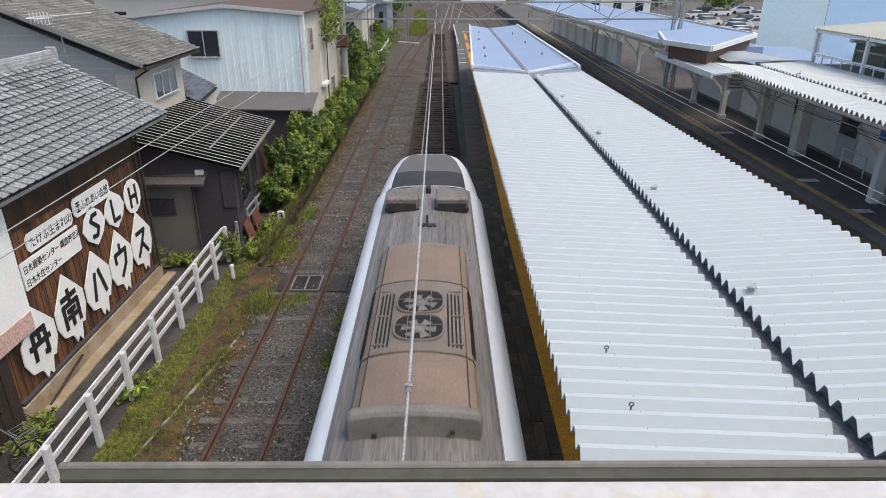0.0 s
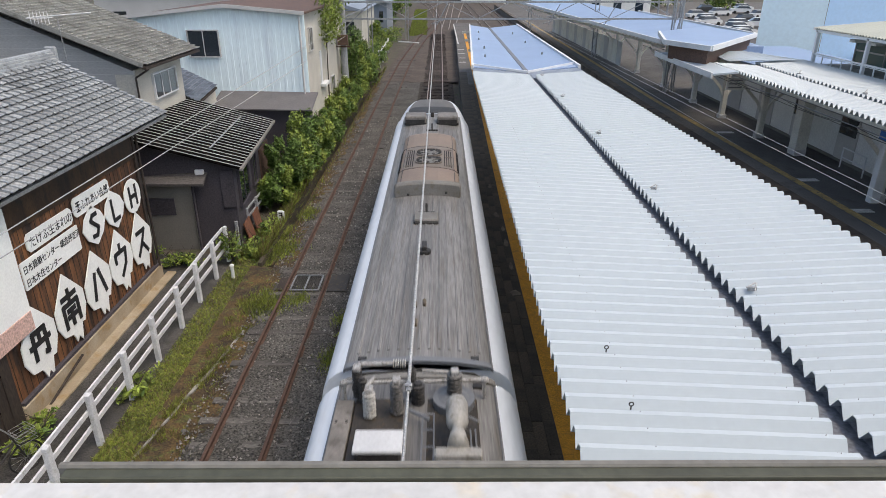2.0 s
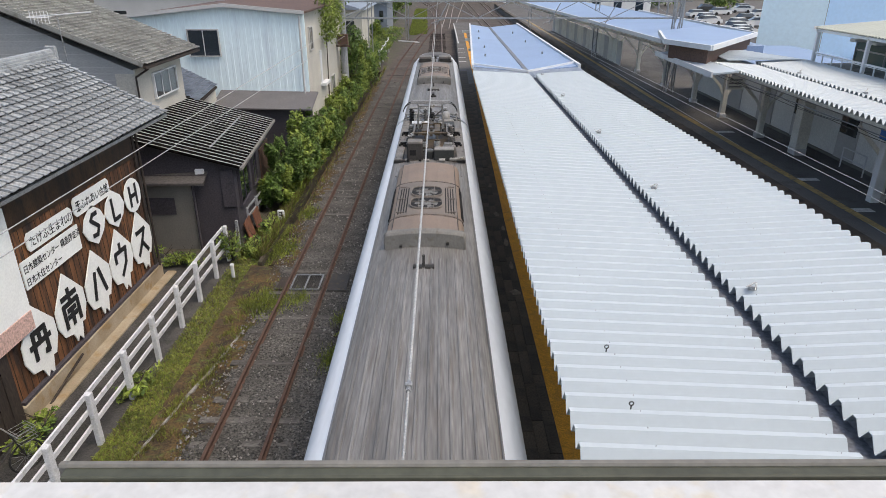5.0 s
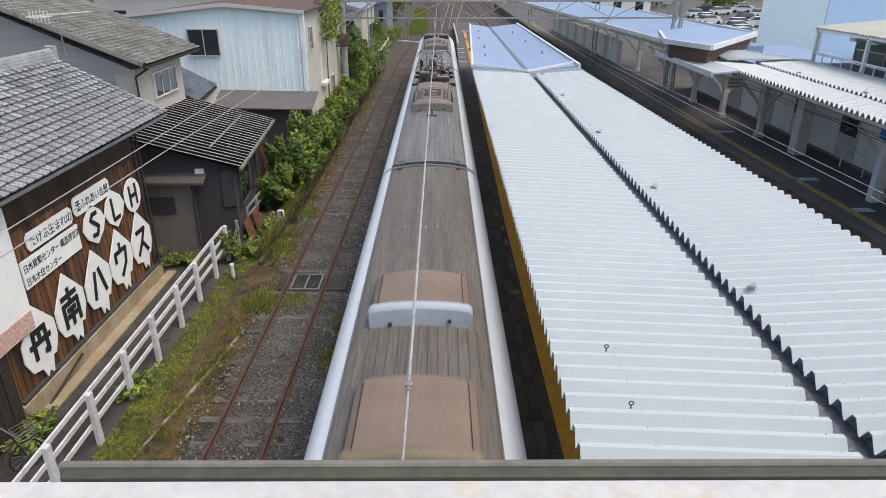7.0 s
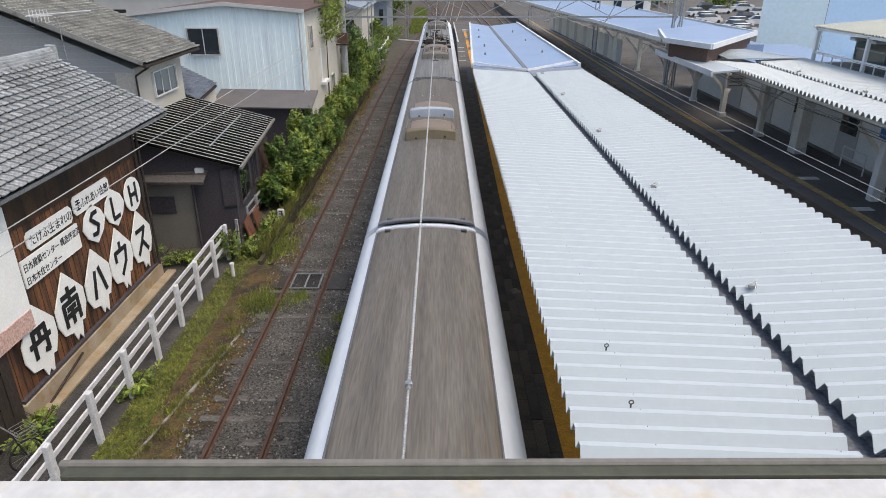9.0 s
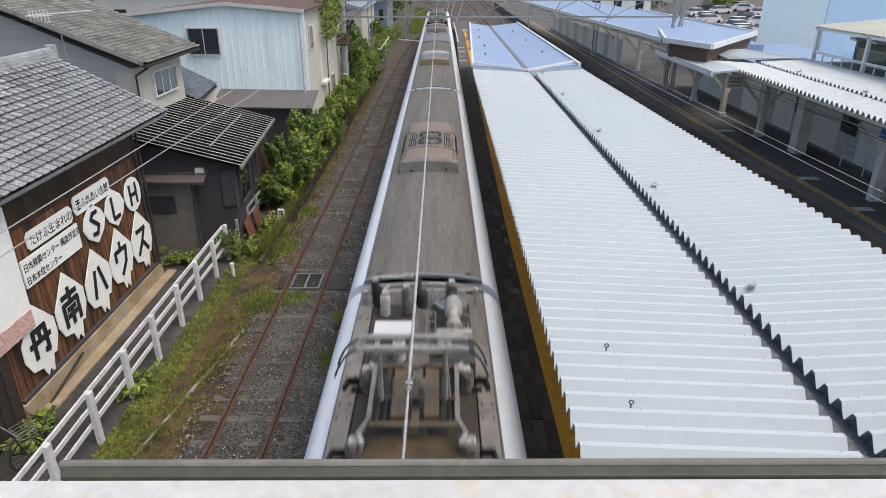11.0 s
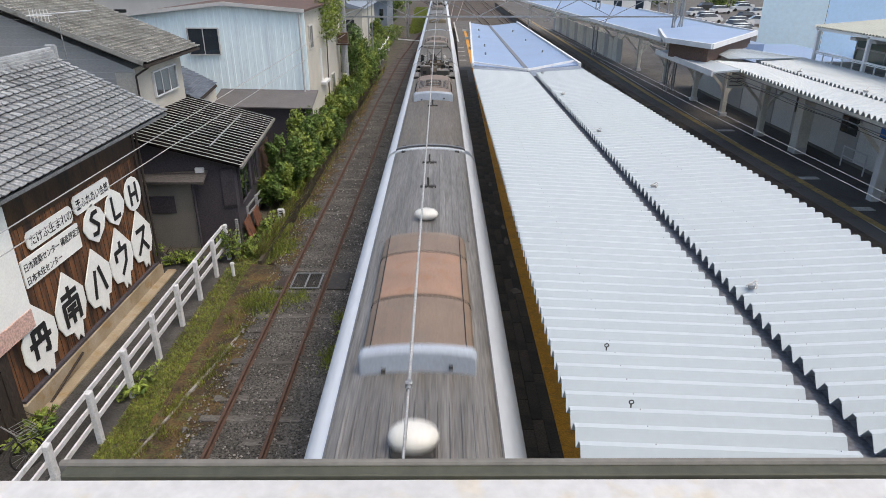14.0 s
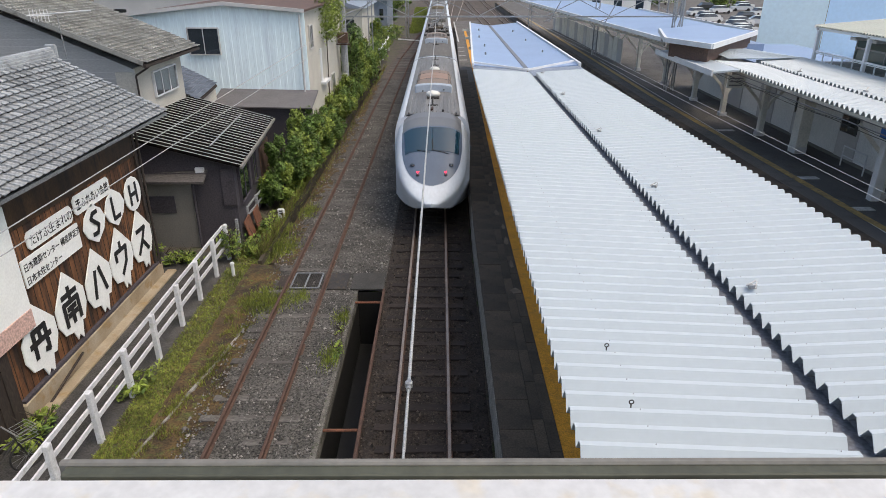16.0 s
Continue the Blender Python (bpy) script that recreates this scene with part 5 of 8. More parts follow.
def side_windows(c, ys):
    for s in (-1, 1):
        for a, b in ys:
            bm = bmesh.new()
            faces(bm, [(s * 1.465, a, 1.55), (s * 1.482, a, 1.55), (s * 1.482, b, 1.55), (s * 1.465, b, 1.55), (s * 1.465, a, 2.22), (s * 1.482, a, 2.22), (s * 1.482, b, 2.22), (s * 1.465, b, 2.22)], BOX)
            part("window", bm, M["glass"], c)


def nose_ring(w, zt, n=26, zb=.30, taper=0.0):
    """A cross-section of the nose: w half width, zt height, zb its foot."""
    out = []
    for i in range(n + 1):
        a = math.pi * (-.5 + i / n)
        sx, cz = math.sin(a), math.cos(a)
        x = w * math.copysign(abs(sx) ** .62, sx)
        k = abs(cz) ** .42
        out.append((x * (1 - taper * max(0, 1 - k / .75)), zb + (zt - zb) * k))
    return out


def nose_at(u):
    """Half width and height of the tail nose u metres behind the roof's end."""
    u /= 1.05
    w = float(np.interp(u, (0, .8, 1.6, 2.2, 2.7, 3.1, 3.4, 3.65, 3.83, 3.9), (1.475, 1.475, 1.45, 1.37, 1.225, 1.03, .81, .53, .20, .03)))
    z = float(np.interp(u, (0, .5, 1.1, 2.2, 2.9, 3.3, 3.6, 3.8), (3.58, 3.50, 3.30, 2.55, 2.05, 1.75, 1.5, 1.3)))
    return w, z


def foot(u):
    return .3 + .052 * u * u


def nose_top(u, x, lift):
    w, z = nose_at(u)
    s = min(1, abs(x) / w) ** (1 / .62)
    return foot(u) + (z - foot(u)) * max(0, 1 - s * s) ** .21 + lift


def streamlined_nose(c, y):
    """The tail cab, from the roof's end at y to the tip."""
    us = [1.05 * u for u in (0, .25, .5, .8, 1.1, 1.5, 1.9, 2.2, 2.5, 2.8, 3.05, 3.25, 3.42, 3.56, 3.68, 3.77, 3.83, 3.87, 3.9)]
    bm = bmesh.new()
    sweep(bm, [[(x, y - u, z) for x, z in nose_ring(*nose_at(u), zb=foot(u), taper=.42 * min(1, u / 2.4))] for u in us])
    w, z = nose_at(us[-1])
    vs = [bm.verts.new((x, y - us[-1] - .01, zz)) for x, zz in nose_ring(w, z, zb=foot(us[-1]), taper=.42)]
    bm.faces.new(vs)
    part("nose", bm, M["train_white"], c, "white rounded streamlined nose", smooth=True)

    def patch(name, u0, u1, half, mat, lift, lab=""):
        b = bmesh.new()
        n, m = 30, 14
        g = []
        for j in range(n + 1):
            u = u0 + (u1 - u0) * j / n
            h = half(u)
            g.append([b.verts.new((h * (2 * i / m - 1), y - u, nose_top(u, h * (2 * i / m - 1), lift))) for i in range(m + 1)])
        for j in range(n):
            for i in range(m):
                b.faces.new((g[j][i], g[j][i + 1], g[j + 1][i + 1], g[j + 1][i]))
        return part(name, b, mat, c, lab, smooth=True)

    patch("brow_panel", .02, 1.16, lambda u: 1.10, M["hood"], .012, "grey brow panel above the windscreen")
    patch("nose_panel", 1.10, 3.48, lambda u: 1.11 * max(.004, 1 - ((u - 1.10) / 2.385) ** 3) ** .5, M["cab_blue"], .014, "blue-grey nose panel")
    patch("windscreen", 1.22, 2.2, lambda u: float(np.interp(u, (1.2, 2.2), (1.04, .96))), M["screen"], .03, "large dark reflecting windscreen")
    bm = bmesh.new()
    rod(bm, (.02, y - 1.75, nose_top(1.75, .02, .05)), (.02, y - 2.2, nose_top(2.2, .02, .04)), .014, 6)
    rod(bm, (.05, y - 2.18, nose_top(2.2, .1, .06)), (.6, y - 2.3, nose_top(2.3, .6, .05)), .016, 6)
    rod(bm, (-.55, y - 2.15, nose_top(2.15, .55, .05)), (-.08, y - 2.28, nose_top(2.28, .05, .05)), .016, 6)
    part("wiper", bm, M["rubber"], c)
    for s in (-1, 1):
        bm = bmesh.new()
        ball(bm, (s * .68, y - 2.64, nose_top(2.64, .68, -.02)), .095, .16, .05, 12, 6)
        part("headlight", bm, M["glass"], c, "oval clear headlight", smooth=True)
        bm = bmesh.new()
        ball(bm, (s * .49, y - 3.06, nose_top(3.06, .49, -.01)), .075, .10, .05, 12, 6)
        part("lamp_pod", bm, M["glass"], c, smooth=True)
        bm = bmesh.new()
        ball(bm, (s * .49, y - 2.99, nose_top(2.99, .49, .03)), .055, .035, .03, 10, 6)
        part("tail_light", bm, M["tail_red"], c, "small lit red tail light", smooth=True)
        bm = bmesh.new()
        box(bm, s * 1.46 - .02, s * 1.46 + .02, y - .9, y - .75, 2.3, 2.5, .006)
        part("marker", bm, M["hood"], c)


def lead_cab(c, y):
    """The leading cab, from the roof's end at y forward."""
    us = [0, .5, 1.2, 2.0, 2.8, 3.4, 3.9, 4.3, 4.55, 4.7]
    wz = [(1.47, 3.58), (1.46, 3.59), (1.43, 3.59), (1.37, 3.57), (1.30, 3.54), (1.21, 3.49), (1.09, 3.38), (.95, 3.15), (.80, 2.75), (.64, 2.2)]
    bm = bmesh.new()
    rings = []
    for u, (w, z) in zip(us, wz):
        zb = .3
        rings.append([(w * math.copysign(abs(math.sin(a)) ** .5, math.sin(a)), y + u, zb + (z - zb) * abs(math.cos(a)) ** .3) for a in [math.pi * (-.5 + i / 26) for i in range(27)]])
    sweep(bm, rings)
    bm.faces.new([bm.verts.new((p[0], p[1] + .01, p[2])) for p in rings[-1]])
    part("nose", bm, M["train_white"], c, "white rounded leading cab", smooth=True)
    bm = bmesh.new()
    g = []
    for j in range(9):
        u = .05 + 3.4 * j / 8
        w = float(np.interp(u, us, [a for a, b in wz]))
        zt = float(np.interp(u, us, [b for a, b in wz]))
        h = float(np.interp(u, (0, 1.5, 2.6, 3.45), (.97, .93, .80, .60)))
        row = []
        for i in range(13):
            x = h * (2 * i / 12 - 1)
            s = (abs(x) / w) ** 2
            row.append(bm.verts.new((x, y + u, .3 + (zt - .3) * max(0, 1 - s * s) ** .15 + .012)))
        g.append(row)
    for j in range(8):
        for i in range(12):
            bm.faces.new((g[j][i], g[j][i + 1], g[j + 1][i + 1], g[j + 1][i])).material_index = 1 if j < 3 else 0
    part("roof_panel", bm, [M["cab_top"], M["dark_metal"]], c, "dark grey-brown cab roof panel", smooth=True)


def coach(label):
    return thing("train_coach", label, "train coach", (TRAIN_X, 0, 0), group="coaches of the express train")


def build_train():
    made = []
    win = lambda y0, y1: [(y0 - 1.6 - 1.55 * i, y0 - 2.75 - 1.55 * i) for i in range(int((y0 - y1 - 3.2) / 1.55))]
    # leading coach
    j = JOINTS
    c = coach("white leading express coach with rounded cab and brown roof unit")
    coach_body(c, 16.0, j[0] + .18, ((13.9, 11.55), (6.0, j[0] + .5)), M["train_roof"])
    lead_cab(c, 15.98)
    for s in (-1, 1):
        roof_box(c, "horn_cover", s * .58 - .37, s * .58 + .37, 14.2, 15.0, 3.62, 3.85, M["deck_taupe"], "taupe box cover, dark plate for its shaded open back")
        bm = bmesh.new()
        # first box is a dark plate painting shade in the cover's open back
        box(bm, s * .58 - .33, s * .58 + .33, 14.17, 14.22, 3.55, 3.74)
        box(bm, s * .58 - .40, s * .58 + .40, 14.2, 14.9, 3.53, 3.63, .02)
        part("cover_base", bm, M["dark_metal"], c)
    stub_antenna(c, 13.2, .03)
    roof_box(c, "vent_cap", -.04, .08, 15.4, 15.7, 3.57, 3.75, M["dark_metal"])
    air_conditioner(c, 11.8, 6.3, fans=(9.8, 7.66), panels=(9.84, 7.62))
    roof_box(c, "hatch", -.27, .27, 4.35, 4.85, 3.58, 3.66, M["ac_grey"], "grey roof hatch")
    roof_box(c, "hatch_front", -.27, .27, 4.28, 4.35, 3.55, 3.64, M["dark_metal"])
    stub_antenna(c, 4.95, .0)
    bm = bmesh.new()
    rod(bm, (.0, 2.73, 3.56), (.0, 2.73, 3.64), .13, 12)
    box(bm, -.05, .05, 2.68, 3.0, 3.62, 3.72, .01)
    part("radio_base", bm, M["dark_metal"], c)
    for x, y in ((-.1, .55), (.05, .62), (-.08, -.05)):
        roof_box(c, "cable_clip", x - .03, x + .03, y - .10, y + .10, 3.57, 3.63, M["brown_steel"])
    gangway(c, j[0], False)
    side_windows(c, win(15, j[0]))
    wheels(c, 12.5)
    wheels(c, 1.4)
    made.append(c)
    # second and fifth coaches carry pantographs
    for k in (1, 4):
        a, b = j[k - 1], j[k]
        g = a + (.22 if k == 1 else 0)
        c = coach("white express coach with a folded pantograph and brown roof unit")
        coach_body(c, a - .18, b + .18, ((g - 6.4, g - 7.6),) if k == 4 else ((g - 6.4, g - 7.6), (g - 13.2, b + .5)), M["train_roof_brown"] if k == 4 else M["train_roof"])
        pantograph(c, g - 1.0)
        air_conditioner(c, g - 7.3, g - 12.35 if k == 4 else g - 12.6, fans=(g - 9.0, g - 11.1) if k == 4 else (g - 9.35, g - 11.6),
             panels=(g - 9.0, g - 11.15) if k == 4 else (g - 9.3, g - 11.65), end=M["ac_blue"] if k == 4 else M["ac_grey"])
        stub_antenna(c, g - 13.6)
        gangway(c, b, k == 4)
        side_windows(c, win(a - .5, b))
        wheels(c, a - 3)
        wheels(c, b + 3)
        made.insert(k, c)
    # third coach: two short roof units
    a, b = j[1], j[2]
    c = coach("white express coach with two short brown roof units")
    coach_body(c, a - .18, b + .18, ((a - 9.2, a - 10.7),), M["train_roof_brown"])
    air_conditioner(c, a - 7.5, a - 9.1, fans=None, panels=(), end=M["ac_blue"])
    air_conditioner(c, a - 10.7, a - 12.48, fans=None, panels=(), end=M["ac_olive"])
    for x in (-.45, .0, .25):
        bm = bmesh.new()
        rod(bm, (x, a - 5, 3.56), (x, a - 5, 3.6), .03, 8)
        part("roof_stud", bm, M["porcelain"], c)
    gangway(c, b, True)
    side_windows(c, win(a - .5, b))
    wheels(c, a - 3)
    wheels(c, b + 3)
    made.insert(2, c)
    # fourth coach
    a, b = j[2], j[3]
    c = coach("white express coach with one brown twin-fan roof unit")
    coach_body(c, a - .18, b + .18, (), M["train_roof_brown"])
    air_conditioner(c, a - 8.3, a - 13.3, fans=(a - 9.8, a - 11.9), panels=(a - 9.8, a - 11.95))
    gangway(c, b, False)
    side_windows(c, win(a - .5, b))
    wheels(c, a - 3)
    wheels(c, b + 3)
    made.insert(3, c)
    # tail coach
    a = j[4]
    c = coach("white tail coach with streamlined nose and red tail lights")
    end = -97.9
    coach_body(c, a - .18, end, ((a - 1, -88.6), (-94.1, -97.8)), M["train_roof"])
    air_conditioner(c, -88.75, -93.36, fans=None, panels=(-90.0, -91.75), end=M["ac_blue"], dented=(-90.05, -91.7))
    stub_antenna(c, -83.0)
    stub_antenna(c, -85.2)
    bm = bmesh.new()
    ball(bm, (0, -87.5, 3.70), .27, .20, .13, 16, 8)
    part("radome", bm, M["dome"], c, "white rounded radome", smooth=True)
    bm = bmesh.new()
    ball(bm, (0, -94.95, 3.74), .31, .24, .15, 16, 8)
    part("radome", bm, M["dome"], c, "white rounded radome", smooth=True)
    roof_box(c, "radome_base", -.26, .26, -95.2, -94.75, 3.55, 3.66, M["dark_metal"])
    stub_antenna(c, -96.55)
    bm = bmesh.new()
    rod(bm, (-.02, -97.6, 3.60), (-.02, -97.25, 3.62), .055, 10)
    part("whistle", bm, M["rail_rust"], c)
    roof_box(c, "roof_lug", .36, .46, -97.75, -97.6, 3.54, 3.64, M["dark_metal"])
    roof_box(c, "roof_lug", -.95, -.88, -97.8, -97.7, 3.46, 3.54, M["dark_metal"])
    roof_box(c, "roof_lug", .88, .95, -97.8, -97.7, 3.46, 3.54, M["dark_metal"])
    streamlined_nose(c, end)
    side_windows(c, win(a - .5, end))
    wheels(c, a - 3)
    wheels(c, end + .5)
    made.append(c)
    return made


coaches = build_train()

# ================= houses beside the line =================


def tile_mesh(name, w, d, mat, lift=.064):
    """One curved roof tile, w wide along x and d long down y (towards -y), with a thick lower lip."""
    xs = [0, .12, .35, .6, .82, 1.0]
    zs = [.042, .010, -.012, -.016, -.008, .002]
    bm = bmesh.new()
    up = [bm.verts.new((x * w, 0, z)) for x, z in zip(xs, zs)]
    lo = [bm.verts.new((x * w, -d * 1.08, z + lift)) for x, z in zip(xs, zs)]
    lip = [bm.verts.new((x * w, -d * 1.07, z + lift - .026)) for x, z in zip(xs, zs)]
    side = [bm.verts.new((0, 0, -.004)), bm.verts.new((0, -d * 1.08, lift))]
    bm.faces.new((up[0], lo[0], side[1], side[0]))
    for i in range(5):
        bm.faces.new((up[i], lo[i], lo[i + 1], up[i + 1])).smooth = True
        bm.faces.new((lo[i], lip[i], lip[i + 1], lo[i + 1]))
    return finish(name, bm, mat)


def tiled_slope(parent, corner, along, down, w, d, cols, rows, mat, single=0, name="roof_tile"):
    """Tiles from the ridge corner: cols along 'along', rows down 'down'. The lowest 'single' rows are pieces of their own, the rest one mesh."""
    along, down = Vector(along).normalized(), Vector(down).normalized()
    nrm = along.cross(-down).normalized()
    base = Matrix((along, -down, nrm)).transposed().to_4x4()
    me = tile_mesh(name, w, d, mat)
    bm = bmesh.new()
    joined = 0
    for r in range(rows):
        for c in range(cols):
            at = Vector(corner) + along * (c * w + rnd.uniform(-.004, .004)) + down * (r * d) + nrm * rnd.uniform(-.004, .004)
            m = Matrix.Translation(at) @ base @ pose(0, 0, 0, 0, rnd.uniform(-1, 1), rnd.uniform(-.6, .6))
            if r >= rows - single:
                piece(name, me, parent, m)
            else:
                t = bmesh.new()
                t.from_mesh(me)
                vs = [bm.verts.new(m @ v.co) for v in t.verts]
                t.verts.ensure_lookup_table()
                for f in t.faces:
                    bm.faces.new([vs[v.index] for v in f.verts])
                t.free()
                joined += 1
    if joined:
        me2 = bpy.data.meshes.new("upper_tiles")
        bm.to_mesh(me2)
        me2.materials.append(M["tile_up"] if mat == M["tile"] else mat)
        ob = new("upper_tiles", me2)
        ob.parent = parent
        tagged(ob, kind="stuff")
    bm.free()


def gable_house(h, x0, x1, y0, y1, zb, ze, zr, mat, over=.45):
    """Walls with a gable; ridge along y."""
    bm = bmesh.new()
    xm = (x0 + x1) / 2
    prism(bm, [(x0, y0, zb), (x1, y0, zb), (x1, y0, ze), (xm, y0, zr), (x0, y0, ze)], (0, y1 - y0, 0))
    return part("wall", bm, mat, h)


def window_unit(parent, at, turn, w, hgt, frame_mat, mull=1, depth=.08):
    """A window whose outer face looks along the local -y; at is its lower left corner."""
    m = pose(*at, 0, 0, turn)
    bm = bmesh.new()
    t = .05
    for a in ((0, w, 0, t), (0, w, hgt - t, hgt), (0, t, t, hgt - t), (w - t, w, t, hgt - t)):
        box(bm, a[0], a[1], -depth, .02, a[2], a[3])
    for k in range(mull):
        x = w * (k + 1) / (mull + 1)
        box(bm, x - .02, x + .02, -depth + .02, .01, t, hgt - t)
    bm.transform(m)
    f = part("window_frame", bm, frame_mat, parent)
    for k in range(mull + 1):
        bm = bmesh.new()
        a, b = t + (w - 2 * t) * k / (mull + 1), t + (w - 2 * t) * (k + 1) / (mull + 1)
        box(bm, a + .02, b - .02, -depth + .035, -.005, t, hgt - t)
        bm.transform(m)
        part("pane", bm, M["glass"], f)
    return f


def board(parent, name, y0, y1, z0, z1, c, x=-8.96, lab=""):
    """A white sign board with cut corners on the brown wall."""
    bm = bmesh.new()
    prism(bm, [(x, y0 + c, z0), (x, y1 - c, z0), (x, y1, z0 + c), (x, y1, z1 - c), (x, y1 - c, z1), (x, y0 + c, z1), (x, y0, z1 - c), (x, y0, z0 + c)], (.03, 0, 0))
    return part(name, bm, M["board_white"], parent, lab)


def strokes(parent, segs, yc, zc, w, h, thick, x=-8.925):
    for (a, b), (c, d) in segs:
        bm = bmesh.new()
        x += .0012
        p, q = Vector((x, yc + a * w, zc + b * h)), Vector((x, yc + c * w, zc + d * h))
        u = (q - p).normalized()
        s = Vector((1, 0, 0)).cross(u) * thick / 2
        prism(bm, [p - s - u * thick * .3, q - s + u * thick * .3, q + s + u * thick * .3, p + s - u * thick * .3], (.006, 0, 0))
        part("painted_bar", bm, M["ink"], parent)


def lettering(parent, text, y, z, size, x=-8.925, stretch=1.0):
    cu = bpy.data.curves.new("words", 'FONT')
    cu.body, cu.size, cu.extrude, cu.offset = text, size, .002, size * .007
    ob = bpy.data.objects.new("words", cu)
    scene.collection.objects.link(ob)
    bpy.context.view_layer.update()
    me = bpy.data.meshes.new_from_object(ob.evaluated_get(bpy.context.evaluated_depsgraph_get()))
    bpy.data.objects.remove(ob)
    me.transform(Matrix(((0, 0, 1, x), (stretch, 0, 0, y), (0, 1, 0, z), (0, 0, 0, 1))))
    me.materials.clear()
    me.materials.append(M["ink"])
    o = new("lettering", me)
    o.parent = parent
    return o


def build_sign_house():
    h = thing("tiled_house", "old house with grey curved roof tiles and rusty brown walls", "house")
    bm = bmesh.new()
    prism(bm, [(-14.2, 9.2, -.34), (-9.0, 9.2, -.34), (-9.0, 9.2, 4.45), (-11.6, 9.2, 5.9), (-14.2, 9.2, 4.45)], (0, 9.3, 0))
    part("wall", bm, M["brown_tin"], h, "rusty brown metal-clad walls")
    bm = bmesh.new()
    for i in range(34):
        y = 11.5 + i * .21
        box(bm, -9.0, -8.992, y - .007, y + .007, .18, 3.65)
    part("wall_seams", bm, M["dark_timber"], h)
    bm = bmesh.new()
    box(bm, -9.02, -8.96, 9.2, 18.52, 3.66, 4.42)
    part("fascia_board", bm, M["brown_stain"], h, "dark board below the eave")
    bm = bmesh.new()
    box(bm, -9.04, -8.94, 18.42, 18.56, .16, 4.4)
    part("corner_post", bm, M["dark_timber"], h)
    bm = bmesh.new()
    box(bm, -9.3, -8.88, 11.35, 18.75, -.5, .13, .03)
    part("plinth", bm, M["plinth"], h, "stained pale concrete plinth")
    bm = bmesh.new()
    box(bm, -8.88, -8.58, 11.3, 19.0, -.36, -.27, .02)
    part("apron", bm, M["plinth"], h, "ochre-stained concrete apron")
    bm = bmesh.new()
    box(bm, -9.0, -8.9, 11.4, 18.6, .13, .2)
    part("sill_board", bm, M["shed_dark"], h)
    # roof bodies under the tiles
    bm = bmesh.new()
    prism(bm, [(-8.55, 9.0, 4.60), (-11.6, 9.0, 6.15), (-14.7, 9.0, 4.60), (-14.7, 9.0, 4.52), (-11.6, 9.0, 6.05), (-8.55, 9.0, 4.50)], (0, 10.95, 0))
    part("roof_deck", bm, M["dark_timber"], h)
    bm = bmesh.new()
    bar(bm, (-8.50, 9.0, 4.57), (-8.50, 19.98, 4.57), .09, .08)
    part("eave_gutter", bm, M["steel"], h, "grey half-round eave gutter")
    bm = bmesh.new()
    bar(bm, (-8.55, 20.0, 4.64), (-11.62, 20.0, 6.2), .06, .14)
    part("verge_board", bm, M["tile"], h)
    down = Vector((3.10, 0, -1.58))
    tiled_slope(h, (-11.55, 9.2, 6.25), (0, 1, 0), down, .284, .249, 38, 14, M["tile"], single=7)
    bm = bmesh.new()
    for k, (w, z) in enumerate(((.34, 6.22), (.28, 6.30), (.22, 6.38))):
        box(bm, -11.6 - w / 2, -11.6 + w / 2, 9.0, 20.02, z, z + .075, .015)
    rod(bm, (-11.6, 9, 6.47), (-11.6, 20.05, 6.47), .075, 8)
    part("ridge_cap", bm, M["tile"], h, "stacked grey ridge tiles")
    bm = bmesh.new()
    box(bm, -11.78, -11.42, 19.98, 20.1, 6.12, 6.62, .04)
    part("ridge_end", bm, M["tile"], h)
    bm = bmesh.new()
    rod(bm, (-8.9, 18.62, 4.5), (-8.9, 18.62, .1), .04, 8)
    part("downpipe", bm, M["dark_timber"], h)
    # dark entrance below the white panel
    bm = bmesh.new()
    box(bm, -9.03, -8.93, 9.2, 11.34, -.34, 1.7)
    part("timber_front", bm, M["dark_timber"], h, "dark timber entrance front")
    bm = bmesh.new()
    for i in range(6):
        box(bm, -8.93, -8.90, 9.5 + i * .3, 9.56 + i * .3, -.2, 1.6)
    part("lattice", bm, M["dark_timber"], h)
    # white panel
    p = thing("advertising_panel", "plain white wall panel with pale pink lower trim", "panel")
    bm = bmesh.new()
    box(bm, -8.99, -8.86, 8.4, 12.33, 1.98, 4.3, .01)
    part("panel", bm, M["board_white"], p)
    bm = bmesh.new()
    box(bm, -8.98, -8.84, 8.4, 12.3, 1.55, 1.98, .01)
    part("trim", bm, M["pink"], p, "pale pink trim")
    # signs
    def wall_sign(label):
        return thing("wall_sign", label, "wall sign", group="advertising boards on the brown wall")

    b = board(wall_sign("white board with one black line of characters on a brown wall"), "board", 12.86, 14.72, 3.06, 3.48, .09)
    lettering(b, "たけふ生まれの", 12.94, 3.16, .27, stretch=.93)
    b = board(wall_sign("white hall-name board with black characters on a brown wall"), "board", 14.84, 16.66, 3.12, 3.60, .09)
    strokes(b, [((-.46, v), (-.36, v)) for v in (-.26, -.09, .09, .26)] + [((-.41, -.3), (-.41, .3))], 15.75, 3.36, 1.75, .42, .03)
    lettering(b, "ふれあい会館", 15.16, 3.25, .27, stretch=.88)
    b = board(wall_sign("white rectangular board with two lines of black characters"), "board", 12.48, 14.82, 2.34, 2.98, .02)
    lettering(b, "日本建築センター 構造評定済", 12.52, 2.71, .205, stretch=.86)
    lettering(b, "日本木住センター", 12.52, 2.41, .205, stretch=.86)
    for yc, zc, kind in ((15.58, 2.66, 0), (16.72, 2.68, 1), (17.85, 2.69, 2)):
        bm = bmesh.new()
